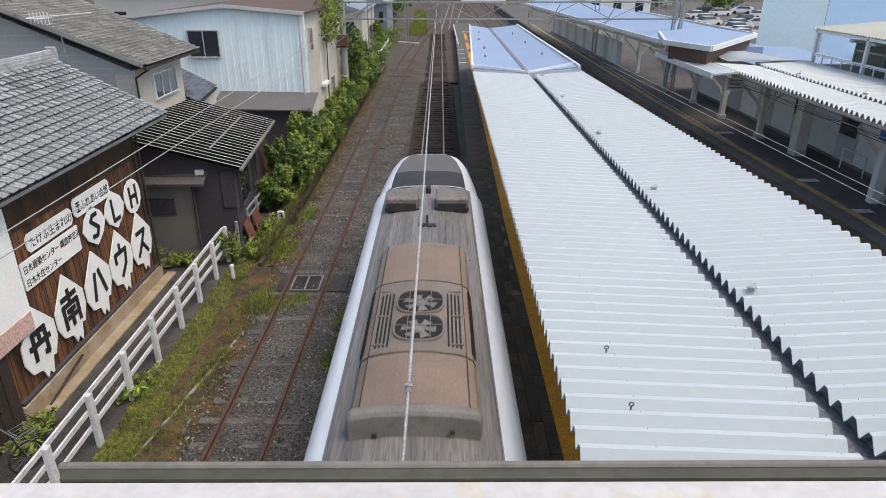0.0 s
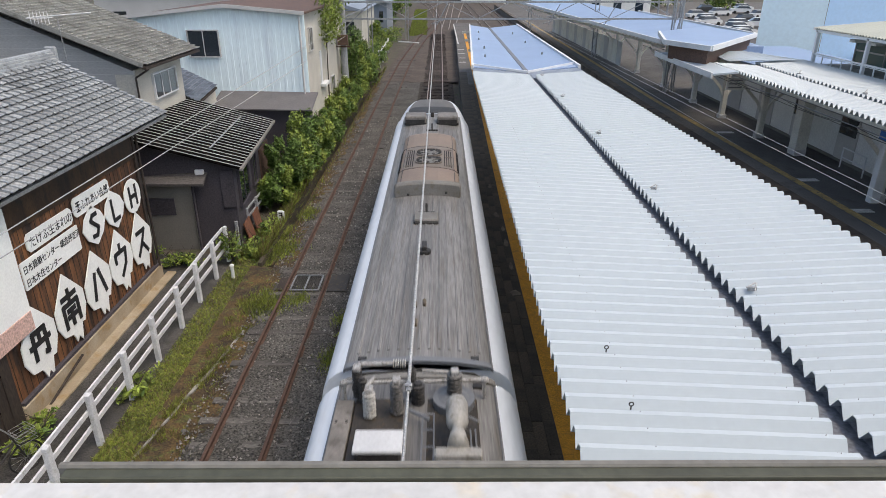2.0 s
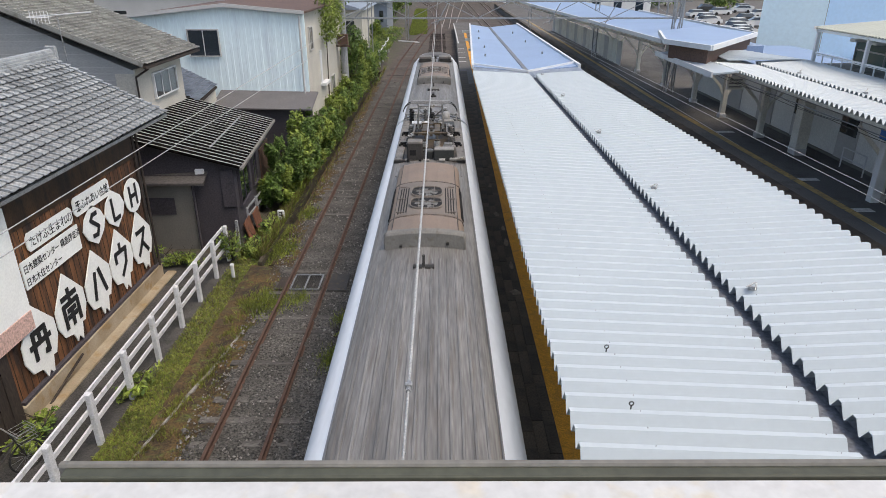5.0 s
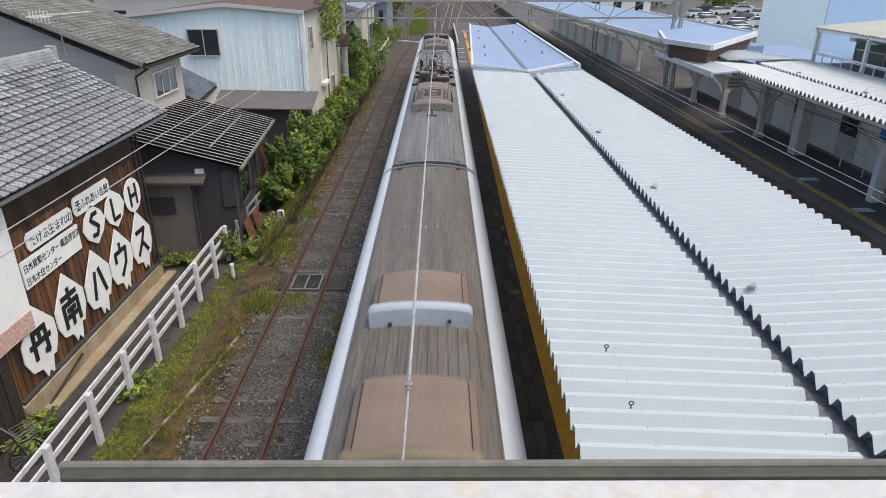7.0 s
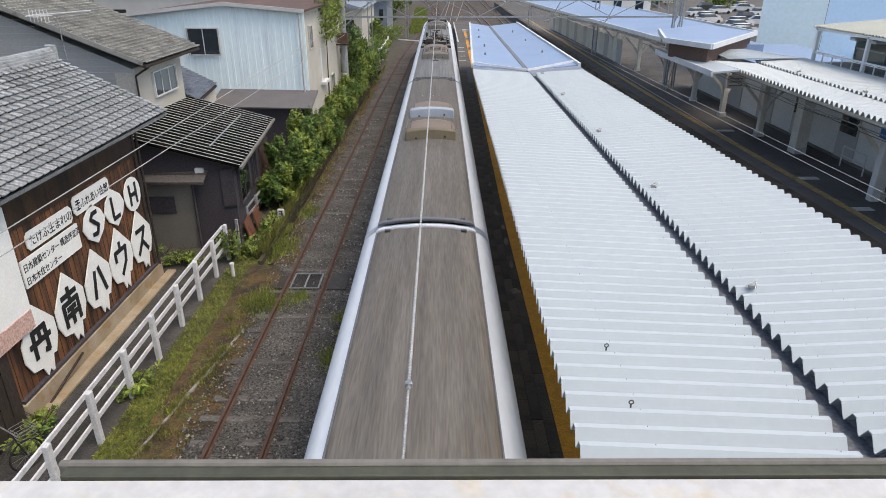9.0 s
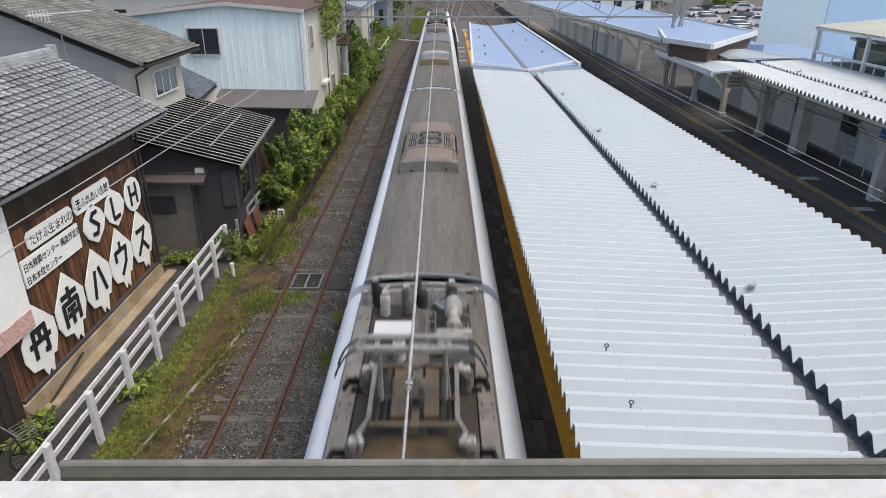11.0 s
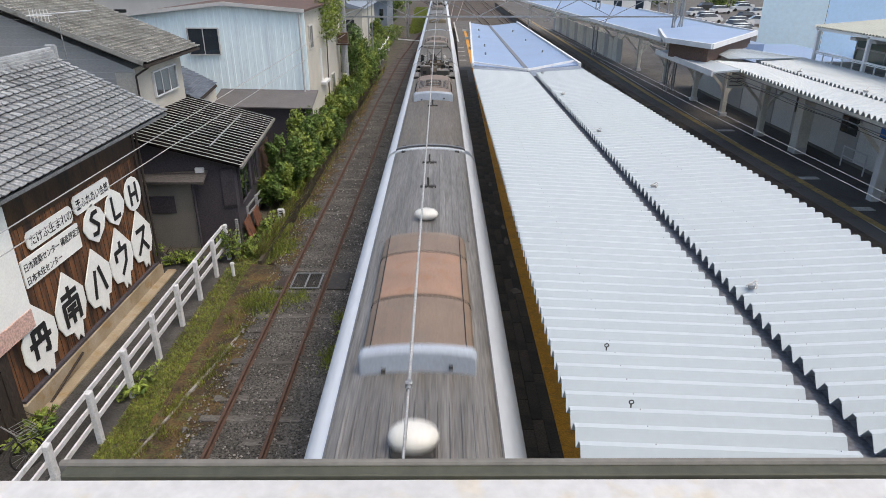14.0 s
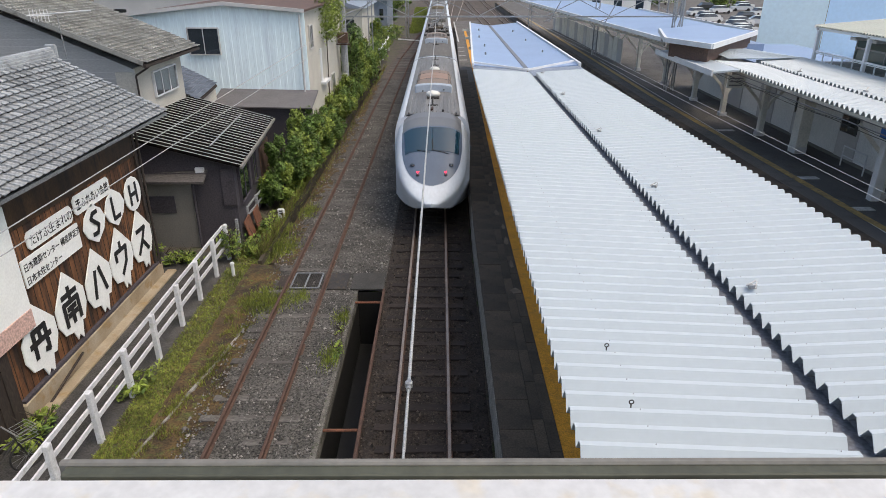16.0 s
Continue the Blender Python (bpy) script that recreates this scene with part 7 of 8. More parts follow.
def build_plants():
    for x, y, rx, ry, h, n, k in ((-6.62, 25.4, .7, 1.0, 1.9, 5200, 0), (-6.5, 27.2, .9, 1.4, 3.1, 7500, 0), (-6.45, 29.8, .9, 1.5, 3.3, 7500, 0), (-6.4, 32.4, .8, 1.6, 2.4, 5600, 1),
                              (-6.35, 35.4, .8, 1.8, 2.3, 5600, 0), (-6.35, 38.8, .8, 2.0, 2.4, 5400, 1), (-6.3, 42.5, .85, 2.2, 2.4, 5000, 1), (-6.3, 46.5, .9, 2.4, 2.8, 5000, 0),
                              (-6.35, 51, .9, 2.4, 3.4, 4800, 1), (-6.4, 56, 1.0, 2.6, 3.2, 4200, 0), (-6.5, 61.5, 1.1, 3, 2.8, 3600, 1), (-6.6, 68, 1.2, 3, 2.4, 2800, 0), (-6.8, 75, 1.3, 3.2, 2.2, 2400, 1), (-7.0, 83, 1.4, 3.4, 2.4, 2200, 0), (-6.6, 92, 1.5, 4, 2.2, 2000, 1)):
        shrub(x, y, rx, ry, h, int(n * 1.7), M["leaf"] if k == 0 else M["leaf_yellow"], "dense green roadside shrub beside the siding" if k == 0 else "yellow-green leafy shrub beside the siding", size=.075)
    for x, y, rx, ry, h in ((-7.0, 19.9, .45, .5, 1.3), (-7.1, 12.6, .3, .5, .45), (-10.0, 19.9, .7, .4, .5), (-8.7, 19.6, .8, .35, .45), (-8.5, 10.9, .35, .6, .5), (-6.35, 22.4, .35, .9, .75), (-6.5, 20.6, .3, .7, .5), (-2.66, 14.4, .16, .9, .3)):
        shrub(x, y, rx, ry, h, 700, M["leaf_yellow"], "low leafy weed clump beside the fence", size=.06)
    # climbers on the far building corner and pole
    v = thing("climbing_vine", "hanging green vine over the building corner", "vine", (-6.75, 39.5, 0))
    bm = bmesh.new()
    rod(bm, (0, 0, -.3), (.1, .3, 7.2), .05, 6, .02)
    part("stem", bm, M["bark"], v)
    bm = bmesh.new()
    for i in range(7500):
        k = rnd.random()
        if .2 < k < .66:
            continue
        z = 7.4 * k
        r = .35 + .55 * max(0, k - .55)
        leaf_card(bm, Vector((rnd.gauss(.15, r * .55), rnd.gauss(.3 + (3 if rnd.random() < .5 else 0), r * 1.6), z + rnd.gauss(0, .2))), .1 * rnd.uniform(.6, 1.3), rnd.uniform(-1.2, 1.2), rnd.uniform(0, 6.28))
    part("leaves", bm, M["leaf_yellow"], v)
    for x, y, rx, ry, h in ((-6.3, 47.5, 1.0, 1.6, 6.2), (-6.4, 54, 1.1, 1.8, 5.2)):
        shrub(x, y, rx, ry, h, 5200, M["leaf"], "tall dark green tree overgrown with climbers", size=.11)
    # grass
    bm = bmesh.new()
    for i in range(60000):
        y = 8.2 + 15.5 * rnd.random() ** 1.25
        lo, hi = -7.0, (float(np.interp(y, (8.4, 12, 15.2, 16.2, 23), (-6.42, -5.75, -5.2, -4.95, -5.1))))
        x = rnd.uniform(lo, hi)
        d = noise.noise((x * 1.3, y * .9, 3.0))
        if d < -.46 + .35 * max(0, (x - lo) / (hi - lo) - .5) or rnd.random() < .1:
            continue
        t = rnd.uniform(.03, .085) * (1 + .9 * max(0, d))
        a = rnd.uniform(0, 6.28)
        w = .012
        v = [bm.verts.new(p) for p in ((x - w * math.cos(a), y - w * math.sin(a), -.34), (x + w * math.cos(a), y + w * math.sin(a), -.34), (x + rnd.gauss(0, .05), y + rnd.gauss(0, .05), -.34 + t))]
        f = bm.faces.new(v)
        f.material_index = 1 if rnd.random() < .22 else 0
    for cx, cy, r, n in ((-4.75, 16.4, .35, 700), (-4.15, 16.75, .3, 500), (-2.75, 13.6, .28, 420), (-2.72, 15.6, .25, 350), (-5.2, 16.6, .5, 900), (-5.3, 20.5, .5, 700), (-5.2, 24, .4, 500)):
        for i in range(n):
            x, y = rnd.gauss(cx, r * .5), rnd.gauss(cy, r * .9)
            if PIT[0] < x < PIT[1] and y < PIT[3]:
                continue
            t = rnd.uniform(.05, .2)
            a = rnd.uniform(0, 6.28)
            v = [bm.verts.new(p) for p in ((x - .012 * math.cos(a), y - .012 * math.sin(a), -.2), (x + .012 * math.cos(a), y + .012 * math.sin(a), -.2), (x + rnd.gauss(0, .06), y + rnd.gauss(0, .06), -.17 + t))]
            bm.faces.new(v)
    for i in range(9000):
        y = 8.5 + 8.5 * rnd.random()
        x = rnd.uniform(-6.0, -4.85)
        if noise.noise((x * 2.6, y * 1.7, 9.0)) < .10 + .25 * max(0, x + 5.3):
            continue
        t = rnd.uniform(.03, .12)
        a = rnd.uniform(0, 6.28)
        v = [bm.verts.new(p) for p in ((x - .012 * math.cos(a), y - .012 * math.sin(a), -.3), (x + .012 * math.cos(a), y + .012 * math.sin(a), -.3), (x + rnd.gauss(0, .05), y + rnd.gauss(0, .05), -.24 + t))]
        bm.faces.new(v).material_index = 1 if rnd.random() < .45 else 0
    for i in range(5000):
        y = 8.4 + 7 * rnd.random()
        x = float(np.interp(y, (8.4, 10.2, 12, 13.7, 15.2), (-6.5, -6.17, -5.85, -5.55, -5.3))) + rnd.gauss(0, .09)
        if noise.noise((0.0, y * 1.9, 2.0)) < -.1:
            continue
        t = rnd.uniform(.06, .16)
        a = rnd.uniform(0, 6.28)
        v = [bm.verts.new(p) for p in ((x - .012 * math.cos(a), y - .012 * math.sin(a), -.34), (x + .012 * math.cos(a), y + .012 * math.sin(a), -.34), (x + rnd.gauss(0, .06), y + rnd.gauss(0, .06), -.26 + t))]
        bm.faces.new(v).material_index = 1 if rnd.random() < .3 else 0
    # weeds over the ditch wall
    for i in range(9000):
        y = 19.3 + 14 * rnd.random() ** 1.3
        x = rnd.gauss(-6.08, .13)
        if noise.noise((x * 2.0, y * .9, 6.0)) < -.25:
            continue
        t = rnd.uniform(.12, .5)
        a = rnd.uniform(0, 6.28)
        z = -.34 if x < -5.99 else -.10
        if x > -5.88:
            continue
        v = [bm.verts.new(p) for p in ((x - .016 * math.cos(a), y - .016 * math.sin(a), z), (x + .016 * math.cos(a), y + .016 * math.sin(a), z), (x + rnd.gauss(.06, .12), y + rnd.gauss(0, .12), z + t))]
        bm.faces.new(v).material_index = 1 if rnd.random() < .45 else 0
    for i in range(5200):
        y = 20.5 + 45 * rnd.random()
        x = rnd.gauss(-6.2, .16) if rnd.random() < .8 else rnd.gauss(-5.38, .06)
        t = rnd.uniform(.1, .45)
        a = rnd.uniform(0, 6.28)
        v = [bm.verts.new(p) for p in ((x - .02 * math.cos(a), y - .02 * math.sin(a), -.34), (x + .02 * math.cos(a), y + .02 * math.sin(a), -.34), (x + rnd.gauss(0, .12), y + rnd.gauss(0, .12), -.34 + t))]
        bm.faces.new(v).material_index = 1 if rnd.random() < .55 else 0
    solid("grass", bm, [M["grass"], M["straw"]], "patchy green and dry grass along the fence", "grass", "stuff")


build_fences()
build_plants()

# ================= overhead line =================


def build_overhead():
    w = thing("contact_wire", "pale overhead contact wire above the main track", "wire")
    bm = bmesh.new()
    rod(bm, (-.322, 3.0, 4.94), (-.322, 5.3, 4.94), .013, 6)
    rod(bm, (-.322, 5.3, 4.94), (-.35, 45, 4.94), .018, 6)
    rod(bm, (-.35, 45, 4.94), (-.385, 110, 4.94), .018, 6)
    part("wire", bm, M["wire"], w)
    bm = bmesh.new()
    rod(bm, (-.322, 5.26, 4.94), (-.322, 5.42, 4.94), .026, 8)
    box(bm, -.36, -.285, 5.32, 5.37, 4.92, 4.98, .008)
    rod(bm, (-.322, 4.4, 4.925), (-.322, 5.05, 4.93), .016, 6)
    part("clamp", bm, M["steel"], w)
    e = thing("east_wire", "pair of pale overhead wires above the second track", "wire")
    for x in (7.27, 7.60):
        bm = bmesh.new()
        rod(bm, (x + .13, 6, 5.2), (x - 1.7, 60, 5.2), .0055, 6)
        part("wire", bm, M["wire"], e)
    # portal across all tracks
    g = thing("line_portal", "grey lattice portal carrying the overhead line", "portal")
    y = 45.0
    bm = bmesh.new()
    rod(bm, (-6.45, y, -.34), (-6.45, y, 9), .24, 12, .2)
    part("pole", bm, M["pole"], g, "thick grey concrete pole")
    bm = bmesh.new()
    box(bm, -.28, .28, -.28, .28, 0, .5)
    bm.transform(pose(-6.45, y, 1.2))
    part("band", bm, M["dark_metal"], g)
    bm = bmesh.new()
    for z in (5.66, 6.7):
        bar(bm, (-6.4, y, z), (15.6, y, z), .1, .1)
    part("chord", bm, M["steel"], g)
    for i in range(5):
        x = -6.4 + 4.4 * i
        bm = bmesh.new()
        bar(bm, (x, y, 5.66), (x + 2.2, y, 6.7), .04, .04)
        bar(bm, (x + 2.2, y, 6.7), (x + 4.4, y, 5.66), .04, .04)
        part("brace", bm, M["steel"], g)
    for x in (-.33, 7.0, 10.7):
        bm = bmesh.new()
        rod(bm, (x + .8, y - .1, 6.6), (x + .1, y - .1, 5.3), .03, 6)
        rod(bm, (x + .8, y - .1, 5.7), (x - .3, y - .1, 5.35), .03, 6)
        part("registration_arm", bm, M["steel"], g)
    bm = bmesh.new()
    for z in (.9, 2.4, 3.9, 5.4):
        bar(bm, (15.4, y - .2, z), (15.8, y + .2, z + 1.5), .05, .05)
    for a, b in ((15.35, -.2), (15.85, -.2), (15.35, .2), (15.85, .2)):
        bar(bm, (a, y + b, .9), (a, y + b, 7.6), .08, .08)
    part("lattice_post", bm, M["steel"], g)
    bm = bmesh.new()
    bar(bm, (-6.4, y, 5.0), (-4.6, y, 6.6), .07, .07)
    bar(bm, (-6.9, y - 1.2, 5.6), (-5.2, y - .2, 6.2), .06, .06)
    part("stay", bm, M["steel"], g)
    bm = bmesh.new()
    box(bm, -6.95, -6.0, y - .35, y - .25, 3.9, 4.0)
    box(bm, -6.8, -6.1, y - .5, y - .2, 4.05, 4.7, .03)
    part("switch_box", bm, M["brown_wall"], g, "rusty brown switch box on the pole")
    bm = bmesh.new()
    box(bm, -6.6, -6.3, y - .27, y - .23, 1.8, 2.1)
    part("plate", bm, M["white_paint"], g, "small white pole plate")
    # second, farther portals
    for yy, xs in ((64.0, (-6.6, 14.6)), (92.0, (-4.5, 12.0))):
        h = thing("line_portal", "slim grey portal farther along the line", "portal")
        for x in xs:
            for dx in (-.18, .18):
                bm = bmesh.new()
                bar(bm, (x + dx, yy, -.3 if x < 0 else .6), (x + dx, yy, 8.4), .09, .09)
                part("post", bm, M["steel"], h)
            bm = bmesh.new()
            for k in range(9):
                bar(bm, (x - .18, yy, .9 + .8 * k), (x + .18, yy, 1.3 + .8 * k), .04, .04)
            part("lacing", bm, M["steel"], h)
        bm = bmesh.new()
        for z in (7.2, 8.0):
            bar(bm, (xs[0], yy, z), (xs[1], yy, z), .09, .09)
        part("beam", bm, M["steel"], h)
    # power lines on the left
    for p, q in (((-7.22, 9.0, 4.735), (-6.21, 44.8, 5.456)), ((-7.35, 9.0, 4.314), (-6.26, 44.8, 4.61))):
        bm = bmesh.new()
        rod(bm, p, q, .011, 6)
        o = solid("power_line", bm, M["wire"], "thin grey power line strung to the pole", "wire", group="power lines")


# ================= station building and the east side =================


def build_station():
    s = thing("station_wall", "white and grey panelled station wall on the platform", "station building")
    bm = bmesh.new()
    box(bm, 17.62, 24, 14, 46, .9, 3.7)
    part("wall", bm, M["wall_white"], s)
    bm = bmesh.new()
    box(bm, 17.5, 24.1, 13.8, 46.2, 3.7, 3.8, .02)
    part("roof", bm, M["roof_blue"], s, "flat pale grey-blue roof")
    for y0, y1, z0, z1, m in ((14.5, 17.5, 1.0, 3.0, "wall_grey"), (20.2, 22.3, 1.0, 3.1, "wall_grey"), (26.8, 28.2, .95, 2.9, "wall_grey"), (30.6, 32.2, .95, 3.0, "wall_grey"), (34.3, 36, .95, 3.1, "wall_grey"), (38.2, 40.2, .95, 3.0, "wall_grey")):
        bm = bmesh.new()
        box(bm, 17.56, 17.62, y0, y1, z0, z1, .01)
        part("panel", bm, M[m], s)
    for y0, y1 in ((26.9, 28.1), (30.7, 32.1), (20.4, 22.1)):
        bm = bmesh.new()
        box(bm, 17.54, 17.57, y0, y1, 2.1, 2.85)
        part("window", bm, M["glass"], s)
    bm = bmesh.new()
    box(bm, 17.55, 17.62, 14, 46, .9, 1.02)
    part("baseboard", bm, M["shed_grey"], s)
    h = thing("platform_sign", "white hanging platform sign under the canopy", "sign", (14.8, 33.0, 3.1))
    bm = bmesh.new()
    box(bm, -.45, .45, -.06, .06, 0, .62, .01)
    part("board", bm, M["board_white"], h)
    bm = bmesh.new()
    for z in (.14, .32, .48):
        box(bm, -.36, .3, -.068, -.06, z - .03, z + .03)
    part("bars", bm, M["steel"], h)
    bm = bmesh.new()
    for x in (-.38, .38):
        rod(bm, (x, 0, .6), (x, 0, 1.15), .02, 6)
    part("hanger", bm, M["steel"], h)
    b = thing("blue_sign_post", "pale post with a blue sign box on top", "sign post", (15.75, 22.3, .9))
    bm = bmesh.new()
    box(bm, -.17, .17, -.15, .15, 0, 2.35, .02)
    part("shaft", bm, M["white_paint"], b)
    bm = bmesh.new()
    box(bm, -.25, .25, -.2, .2, 2.3, 2.75, .02)
    part("sign_box", bm, M["blue_sign"], b)
    for y in (25.2, 20.5):
        r = thing("hand_rail", "low pale tube rail before the station wall", "rail", (17.1, y, .9))
        bm = bmesh.new()
        for a in (0, 1.6):
            rod(bm, (0, a, 0), (0, a, .85), .03, 8)
        rod(bm, (0, 0, .85), (0, 1.6, .85), .03, 8)
        rod(bm, (0, 0, .45), (0, 1.6, .45), .025, 8)
        part("tube", bm, M["white_paint"], r)
    # the glazed hall behind the canopy
    g = thing("glazed_hall", "white-framed glazed station hall behind the canopy", "station building")
    bm = bmesh.new()
    box(bm, 24.02, 30, 14, 33.2, .9, 4.2)
    box(bm, 18.3, 30, 13, 33.2, 4.24, 4.36)
    part("floor", bm, M["concrete"], g)
    bm = bmesh.new()
    folded(bm, lambda y: 18.3, lambda y: 29.0, 6.08, 6.95, 13, 33.2, .22, .08)
    part("roof", bm, M["hall_roof"], g, "cream ribbed metal roof")
    bm = bmesh.new()
    bar(bm, (18.3, 33.3, 6.02), (28.9, 33.3, 6.88), .06, .14)
    bar(bm, (18.4, 13, 5.93), (18.4, 33.2, 5.93), .12, .12)
    part("eave_beam", bm, M["white_paint"], g)
    for y in (33.0, 28.95, 24.9, 20.85, 16.8):
        bm = bmesh.new()
        box(bm, 18.34, 18.48, y - .07, y + .07, 4.36, 5.95)
        part("post", bm, M["white_paint"], g)
    for x in (21.5, 25.0):
        bm = bmesh.new()
        box(bm, x - .06, x + .06, 32.94, 33.06, 4.36, 6.2)
        part("post", bm, M["white_paint"], g)
    for z, w in ((4.88, .07), (4.80, .03), (4.44, .05)):
        bm = bmesh.new()
        bar(bm, (18.41, 13.4, z), (18.41, 33.0, z), w, w)
        part("rail", bm, M["white_paint"], g)
    for i in range(24):
        bm = bmesh.new()
        y = 32.2 - i * .81
        bar(bm, (18.41, y, 4.36), (18.41, y, 4.88), .045, .045)
        part("baluster", bm, M["white_paint"], g)
    for i in range(8):
        bm = bmesh.new()
        box(bm, 20.4, 20.44, 14.2 + 2.35 * i, 16.45 + 2.35 * i, 4.36, 5.7)
        part("pane", bm, M["hall_glass"], g)
    bm = bmesh.new()
    for z in (5.05, 5.74):
        bar(bm, (20.38, 14, z), (20.38, 33, z), .06, .07)
    for i in range(9):
        bar(bm, (20.38, 14.15 + 2.35 * i, 4.36), (20.38, 14.15 + 2.35 * i, 5.74), .06, .07)
    part("window_frame", bm, M["steel"], g)
    for x, y in ((19.2, 31.6), (19.3, 30.2), (19.2, 27.0)):
        bm = bmesh.new()
        box(bm, x, x + .9, y - .35, y + .1, 5.55, 5.68, .02)
        part("ceiling_lamp", bm, M["white_paint"], g)
    bm = bmesh.new()
    box(bm, 17.2, 18.9, 39.3, 42.2, 3.8, 4.55, .02)
    solid("roof_plant_room", bm, M["roof_blue"], "pale lilac-grey box on the station roof", "roof box")
    # tall blue building
    t = thing("tall_blue_building", "tall plain building painted white and blue", "building", (27.9, 49.5, 0))
    bm = bmesh.new()
    faces(bm, [(0, 0, 0), (22, 4, 0), (34, 30, 0), (14, 24, 0), (0, 0, 16), (22, 4, 16), (34, 30, 16), (14, 24, 16)], BOX)
    part("wall", bm, M["tower_blue"], t)
    bm = bmesh.new()
    faces(bm, [(-4.2, 1.2, 0), (-.03, .03, 0), (11.0, 20, 0), (6.0, 20, 0), (-4.2, 1.2, 16), (-.03, .03, 16), (11.0, 20, 16), (6.0, 20, 16)], BOX)
    part("stair_tower", bm, M["tower_white"], t)
    bm = bmesh.new()
    box(bm, 3, 8, -.6, .3, 2.0, 2.9)
    part("ledge", bm, M["wall_white"], t)


def car(x, y, turn, mat, label):
    c = thing("parked_car", label, "car", (x, y, .04), turn, group="cars in the car park")
    bm = bmesh.new()
    out = [(-2.0, .3), (-2.05, .75), (-1.9, .92), (-1.1, 1.0), (1.25, 1.0), (1.95, .85), (2.05, .6), (2.0, .3)]
    prism(bm, [(a, -.82, b) for a, b in out], (0, 1.64, 0))
    part("body", bm, mat, c)
    bm = bmesh.new()
    faces(bm, [(-1.75, -.76, .95), (1.2, -.76, .95), (1.2, .76, .95), (-1.75, .76, .95), (-1.35, -.62, 1.45), (.45, -.62, 1.45), (.45, .62, 1.45), (-1.35, .62, 1.45)], BOX)
    part("glasshouse", bm, M["glass"], c)
    bm = bmesh.new()
    box(bm, -1.38, .48, -.64, .64, 1.44, 1.5, .02)
    part("roof", bm, mat, c)
    for a in (-1.25, 1.25):
        for s in (-1, 1):
            bm = bmesh.new()
            rod(bm, (a, s * .68, .3), (a, s * .86, .3), .3, 12)
            part("wheel", bm, M["rubber"], c)


def build_far():
    bm = bmesh.new()
    box(bm, 24, 110, 68, 190, -.33, .03)
    solid("car_park", bm, M["asphalt"], "grey asphalt car park behind the station", "car park", "structure")
    paints = ["car_white", "car_white", "car_dark", "car_white", "car_white", "car_white"]
    names = dict(car_white="white parked car in the station car park", car_dark="dark parked car in the station car park")
    spots = [(41.5, 93, 20), (43.5, 99.5, 15), (39.6, 89, 25), (46.5, 106, 12), (37.5, 84.5, 30), (52, 116, 10), (50, 108, 170), (46, 118, 15), (60, 128, 5), (55, 135, 8), (62, 142, 170), (57, 147, 0), (48, 128, 10), (66, 150, 4), (70, 137, 5), (44, 112, 15)]
    for i, (x, y, a) in enumerate(spots):
        p = paints[(i * 5 + 1) % 6]
        car(x, y, a, M[p], names[p])
    # far buildings across the top
    for x0, x1, y0, y1, z, m, lab in ((22, 32, 105, 120, 5.5, "wall_white", "low white building behind the station platform"), (6, 18, 190, 205, 6, "wall_white", "far white building beyond the tracks"),
                                 (34, 60, 175, 195, 8, "cream", "far cream building beyond the car park"), (-16, -8.5, 74, 88, 4.5, "beige", "far beige house beside the line"),
                                 (-30, -18, 60, 80, 7, "wall_grey", "far grey house behind the shrubs"), (-12, -7.5, 96, 108, 4.2, "tile_blue", "far dark blue-roofed house beside the line")):
        b = thing("far_building", lab, "building")
        bm = bmesh.new()
        box(bm, x0, x1, y0, y1, -.34, z)
        part("wall", bm, M[m], b)
        bm = bmesh.new()
        xm = (x0 + x1) / 2
        prism(bm, [(x0 - .4, y0 - .4, z), (x1 + .4, y0 - .4, z), (xm, y0 - .4, z + 1.2)], (0, y1 - y0 + .8, 0))
        part("roof", bm, M["tile_blue"] if z < 6 else M["tile_far"], b)
        for k in range(3):
            xx = x0 + (x1 - x0) * (k + .3) / 3
            bm = bmesh.new()
            box(bm, xx, xx + (x1 - x0) * .12, y0 - .05, y0, z * .4, z * .75)
            part("window", bm, M["glass"], b)
    # old tin wall and fence along the far platform
    f = thing("tin_fence", "stained pale tin fence behind the far platform", "fence")
    for i in range(22):
        bm = bmesh.new()
        y = 58 + i * 1.5
        box(bm, 15.6 - .03 * i, 15.68 - .03 * i, y, y + 1.44, .9, 2.9 + rnd.uniform(-.05, .05))
        part("sheet", bm, M["cream"] if i % 3 else M["wall_grey"], f)
    # white rail and low signal by the points
    r = thing("white_barrier", "white barrier rails beside the far siding", "barrier")
    for y in (66, 70, 74, 78):
        bm = bmesh.new()
        box(bm, -6.1, -5.95, y - .08, y + .08, -.34, 1.3)
        part("post", bm, M["white_paint"], r)
    bm = bmesh.new()
    bar(bm, (-6.0, 66, 1.1), (-6.0, 78, 1.1), .06, .1)
    part("rail", bm, M["white_paint"], r)
    s = thing("point_lever", "white point lever bar across the far siding", "lever", (-3.2, 86, -.15))
    bm = bmesh.new()
    bar(bm, (-2.2, 0, .3), (.5, .0, .1), .12, .12)
    part("bar", bm, M["white_paint"], s)
    bm = bmesh.new()
    for i in range(3500):
        y = 98 + 60 * rnd.random()
        x = rnd.uniform(-4.5, -2.0) - (y - 98) * .02
        t = rnd.uniform(.1, .35)
        v = [bm.verts.new(p) for p in ((x - .12, y, -.3), (x + .12, y, -.3), (x + rnd.gauss(0, .15), y, -.2 + t))]
        bm.faces.new(v)
    solid("far_grass", bm, M["grass"], "pale green grass between the far tracks", "grass", "stuff")
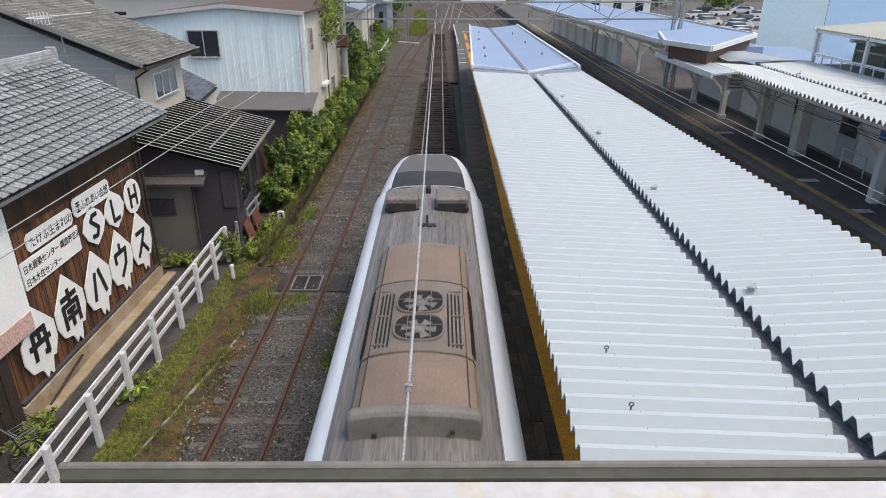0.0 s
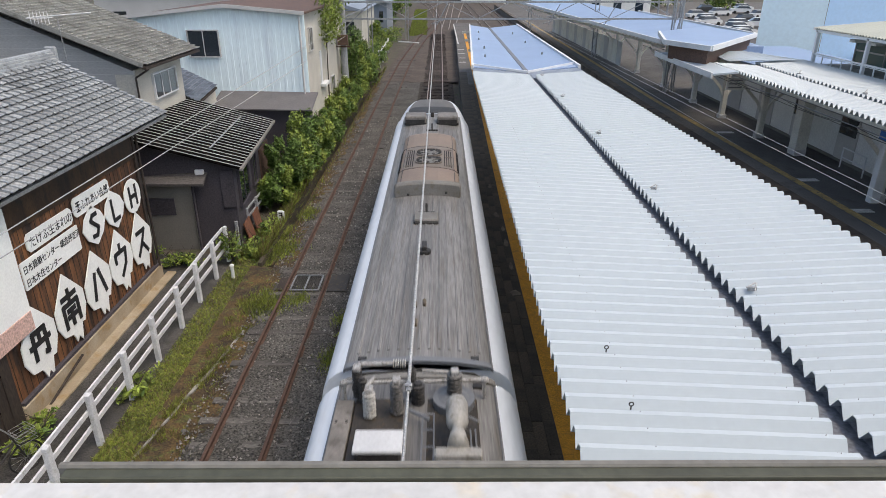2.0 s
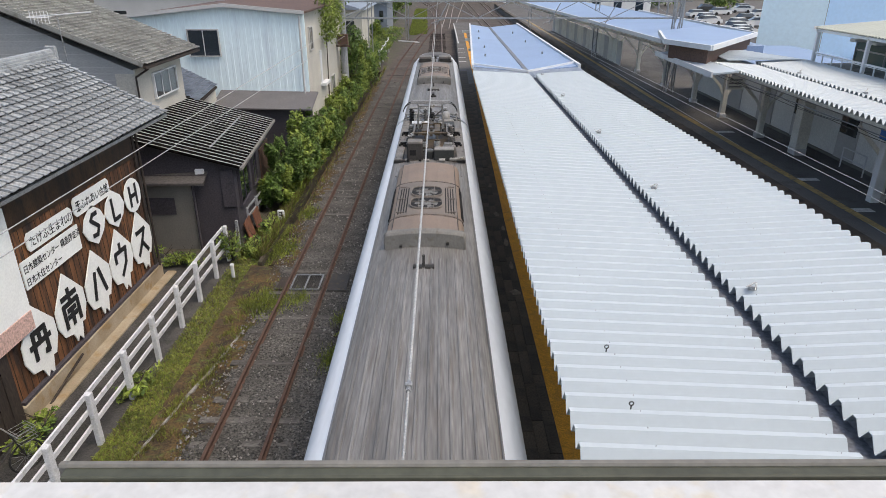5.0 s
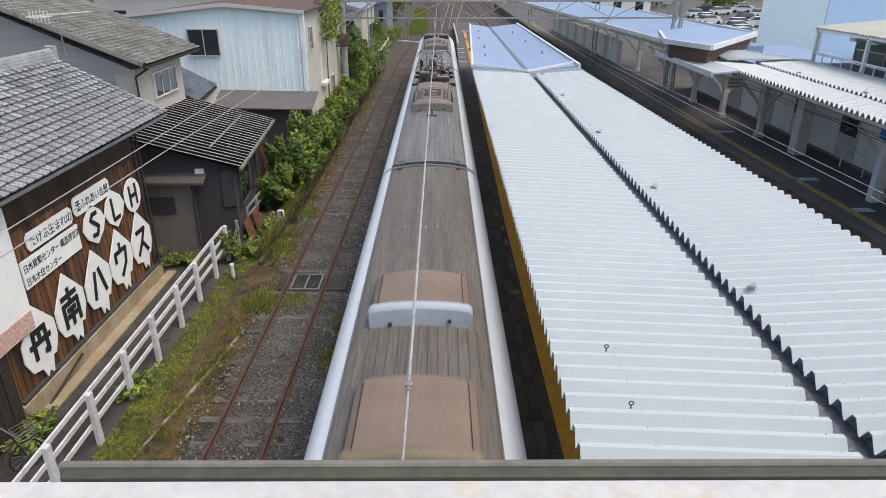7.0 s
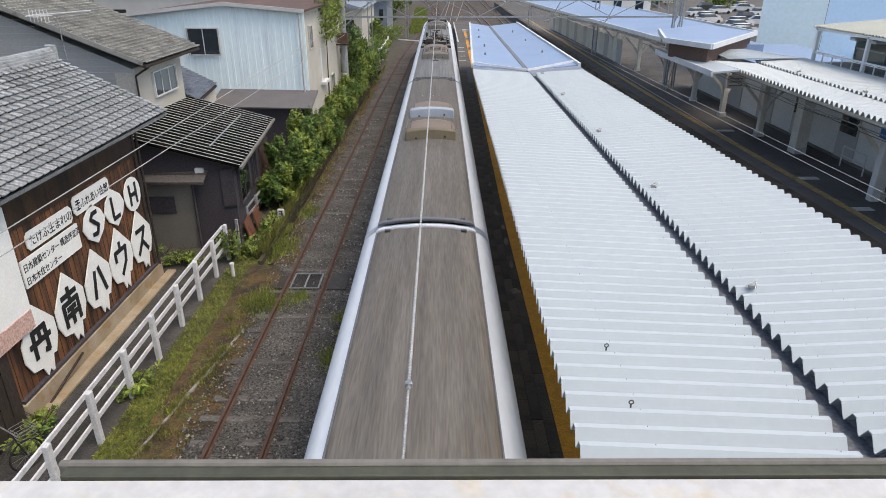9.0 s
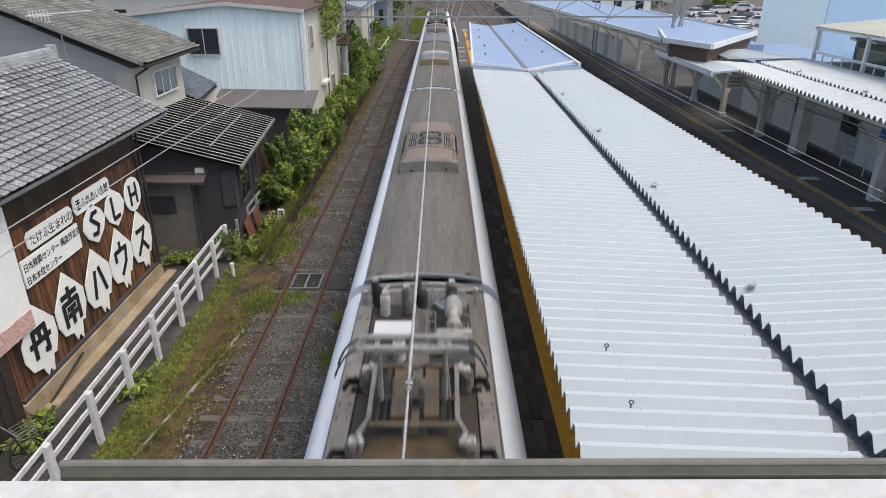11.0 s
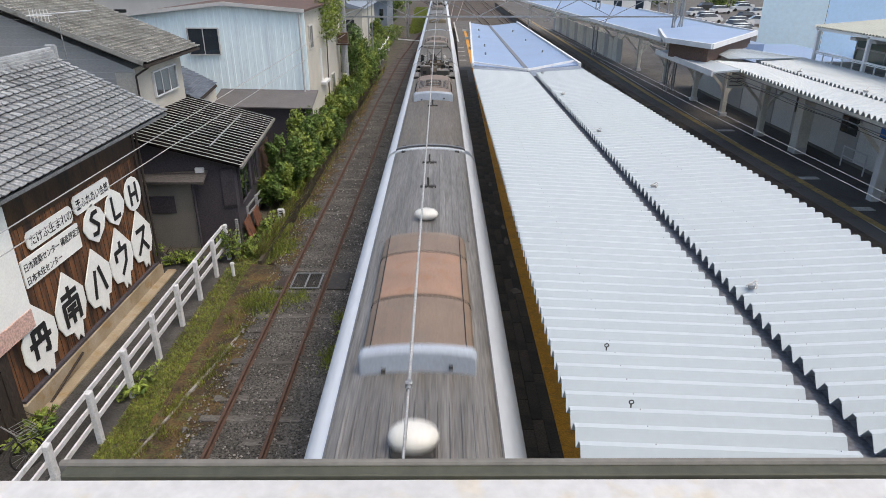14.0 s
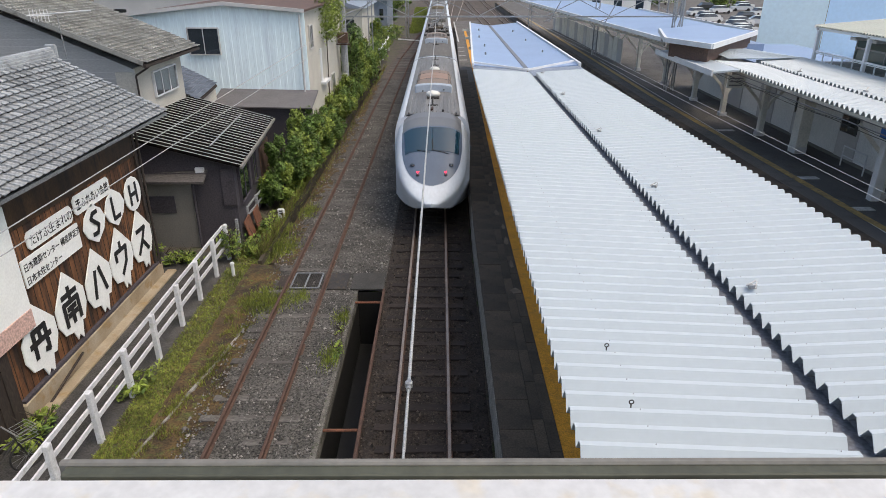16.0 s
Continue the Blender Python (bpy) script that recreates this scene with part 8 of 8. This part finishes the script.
    for i in range(10):
        shrub(-9 - 1.2 * (i % 3), 84 + i * 9, 2.0, 3.2, 3.6 + (i % 4), 900, M["leaf"], "far green tree beyond the sidings", size=.3)
    for i in range(8):
        shrub(24 + 6 * i, 150 + 8 * (i % 3), 3.0, 3.5, 5 + (i % 3), 900, M["leaf"], "far green tree beyond the car park", size=.35)
    # electric poles by the car park
    for x, y in ((30, 86), (33, 100), (27.5, 78), (38, 120)):
        p = thing("utility_pole", "grey utility pole with cross-arms by the car park", "pole", (x, y, 0), group="utility poles")
        bm = bmesh.new()
        rod(bm, (0, 0, 0), (0, 0, 10), .16, 8, .11)
        part("shaft", bm, M["pole"], p)
        bm = bmesh.new()
        for z in (5.2, 6.0, 7.4):
            bar(bm, (-1, 0, z), (1, 0, z), .08, .08)
        part("cross_arm", bm, M["steel"], p)
        bm = bmesh.new()
        rod(bm, (.35, 0, 5.4), (.35, 0, 6.2), .2, 10)
        part("transformer", bm, M["steel"], p)


def build_parapet():
    r = thing("bridge_handrail", "worn grey and white metal handrail of the footbridge", "handrail")
    z = EYE_H - .62 * math.tan(radians(41.5))
    bm = bmesh.new()
    sweep(bm, [[(x, .62, z - .06), (x, .62, z - .003), (x, .617, z), (x, .611, z), (x, .609, z - .003), (x, .609, z - .06)] for x in (-.46, 1.4)], close=True)
    part("rail_lip", bm, M["rail_lip"], r, "pale worn lip")
    bm = bmesh.new()
    sweep(bm, [[(x, .609, z - .06), (x, .609, z - .004), (x, .606, z - .003), (x, .595, z - .003), (x, .593, z - .005), (x, .593, z - .06)] for x in (-.45, 1.4)], close=True)
    part("top_rail", bm, M["rail_hand"], r, "grey-olive weathered top rail")
    bm = bmesh.new()
    sweep(bm, [[(x, .592, z - .09), (x, .592, z - .010), (x, .588, z - .006), (x, .42, z - .006), (x, .41, z - .016), (x, .41, z - .09)] for x in (-1.4, 1.4)], close=True)
    part("inner_rail", bm, M["rail_hand_white"], r, "white painted inner rail")
    for x in (-1.3, 0, 1.3):
        bm = bmesh.new()
        box(bm, x - .03, x + .03, .57, .608, 7.05, z - .055)
        part("post", bm, M["rail_hand"], r)
    bm = bmesh.new()
    box(bm, -25, 25, -2.4, .72, 6.8, 7.05)
    solid("footbridge_deck", bm, M["concrete"], "concrete footbridge deck over the tracks", "footbridge", "structure")


build_overhead()
build_station()
build_far()
build_parapet()

# ================= what moves =================


def motions():
    for c in coaches:
        walk(c, [(t / 2, pose(TRAIN_X, run(t / 2), 0)) for t in range(33)])


motions()
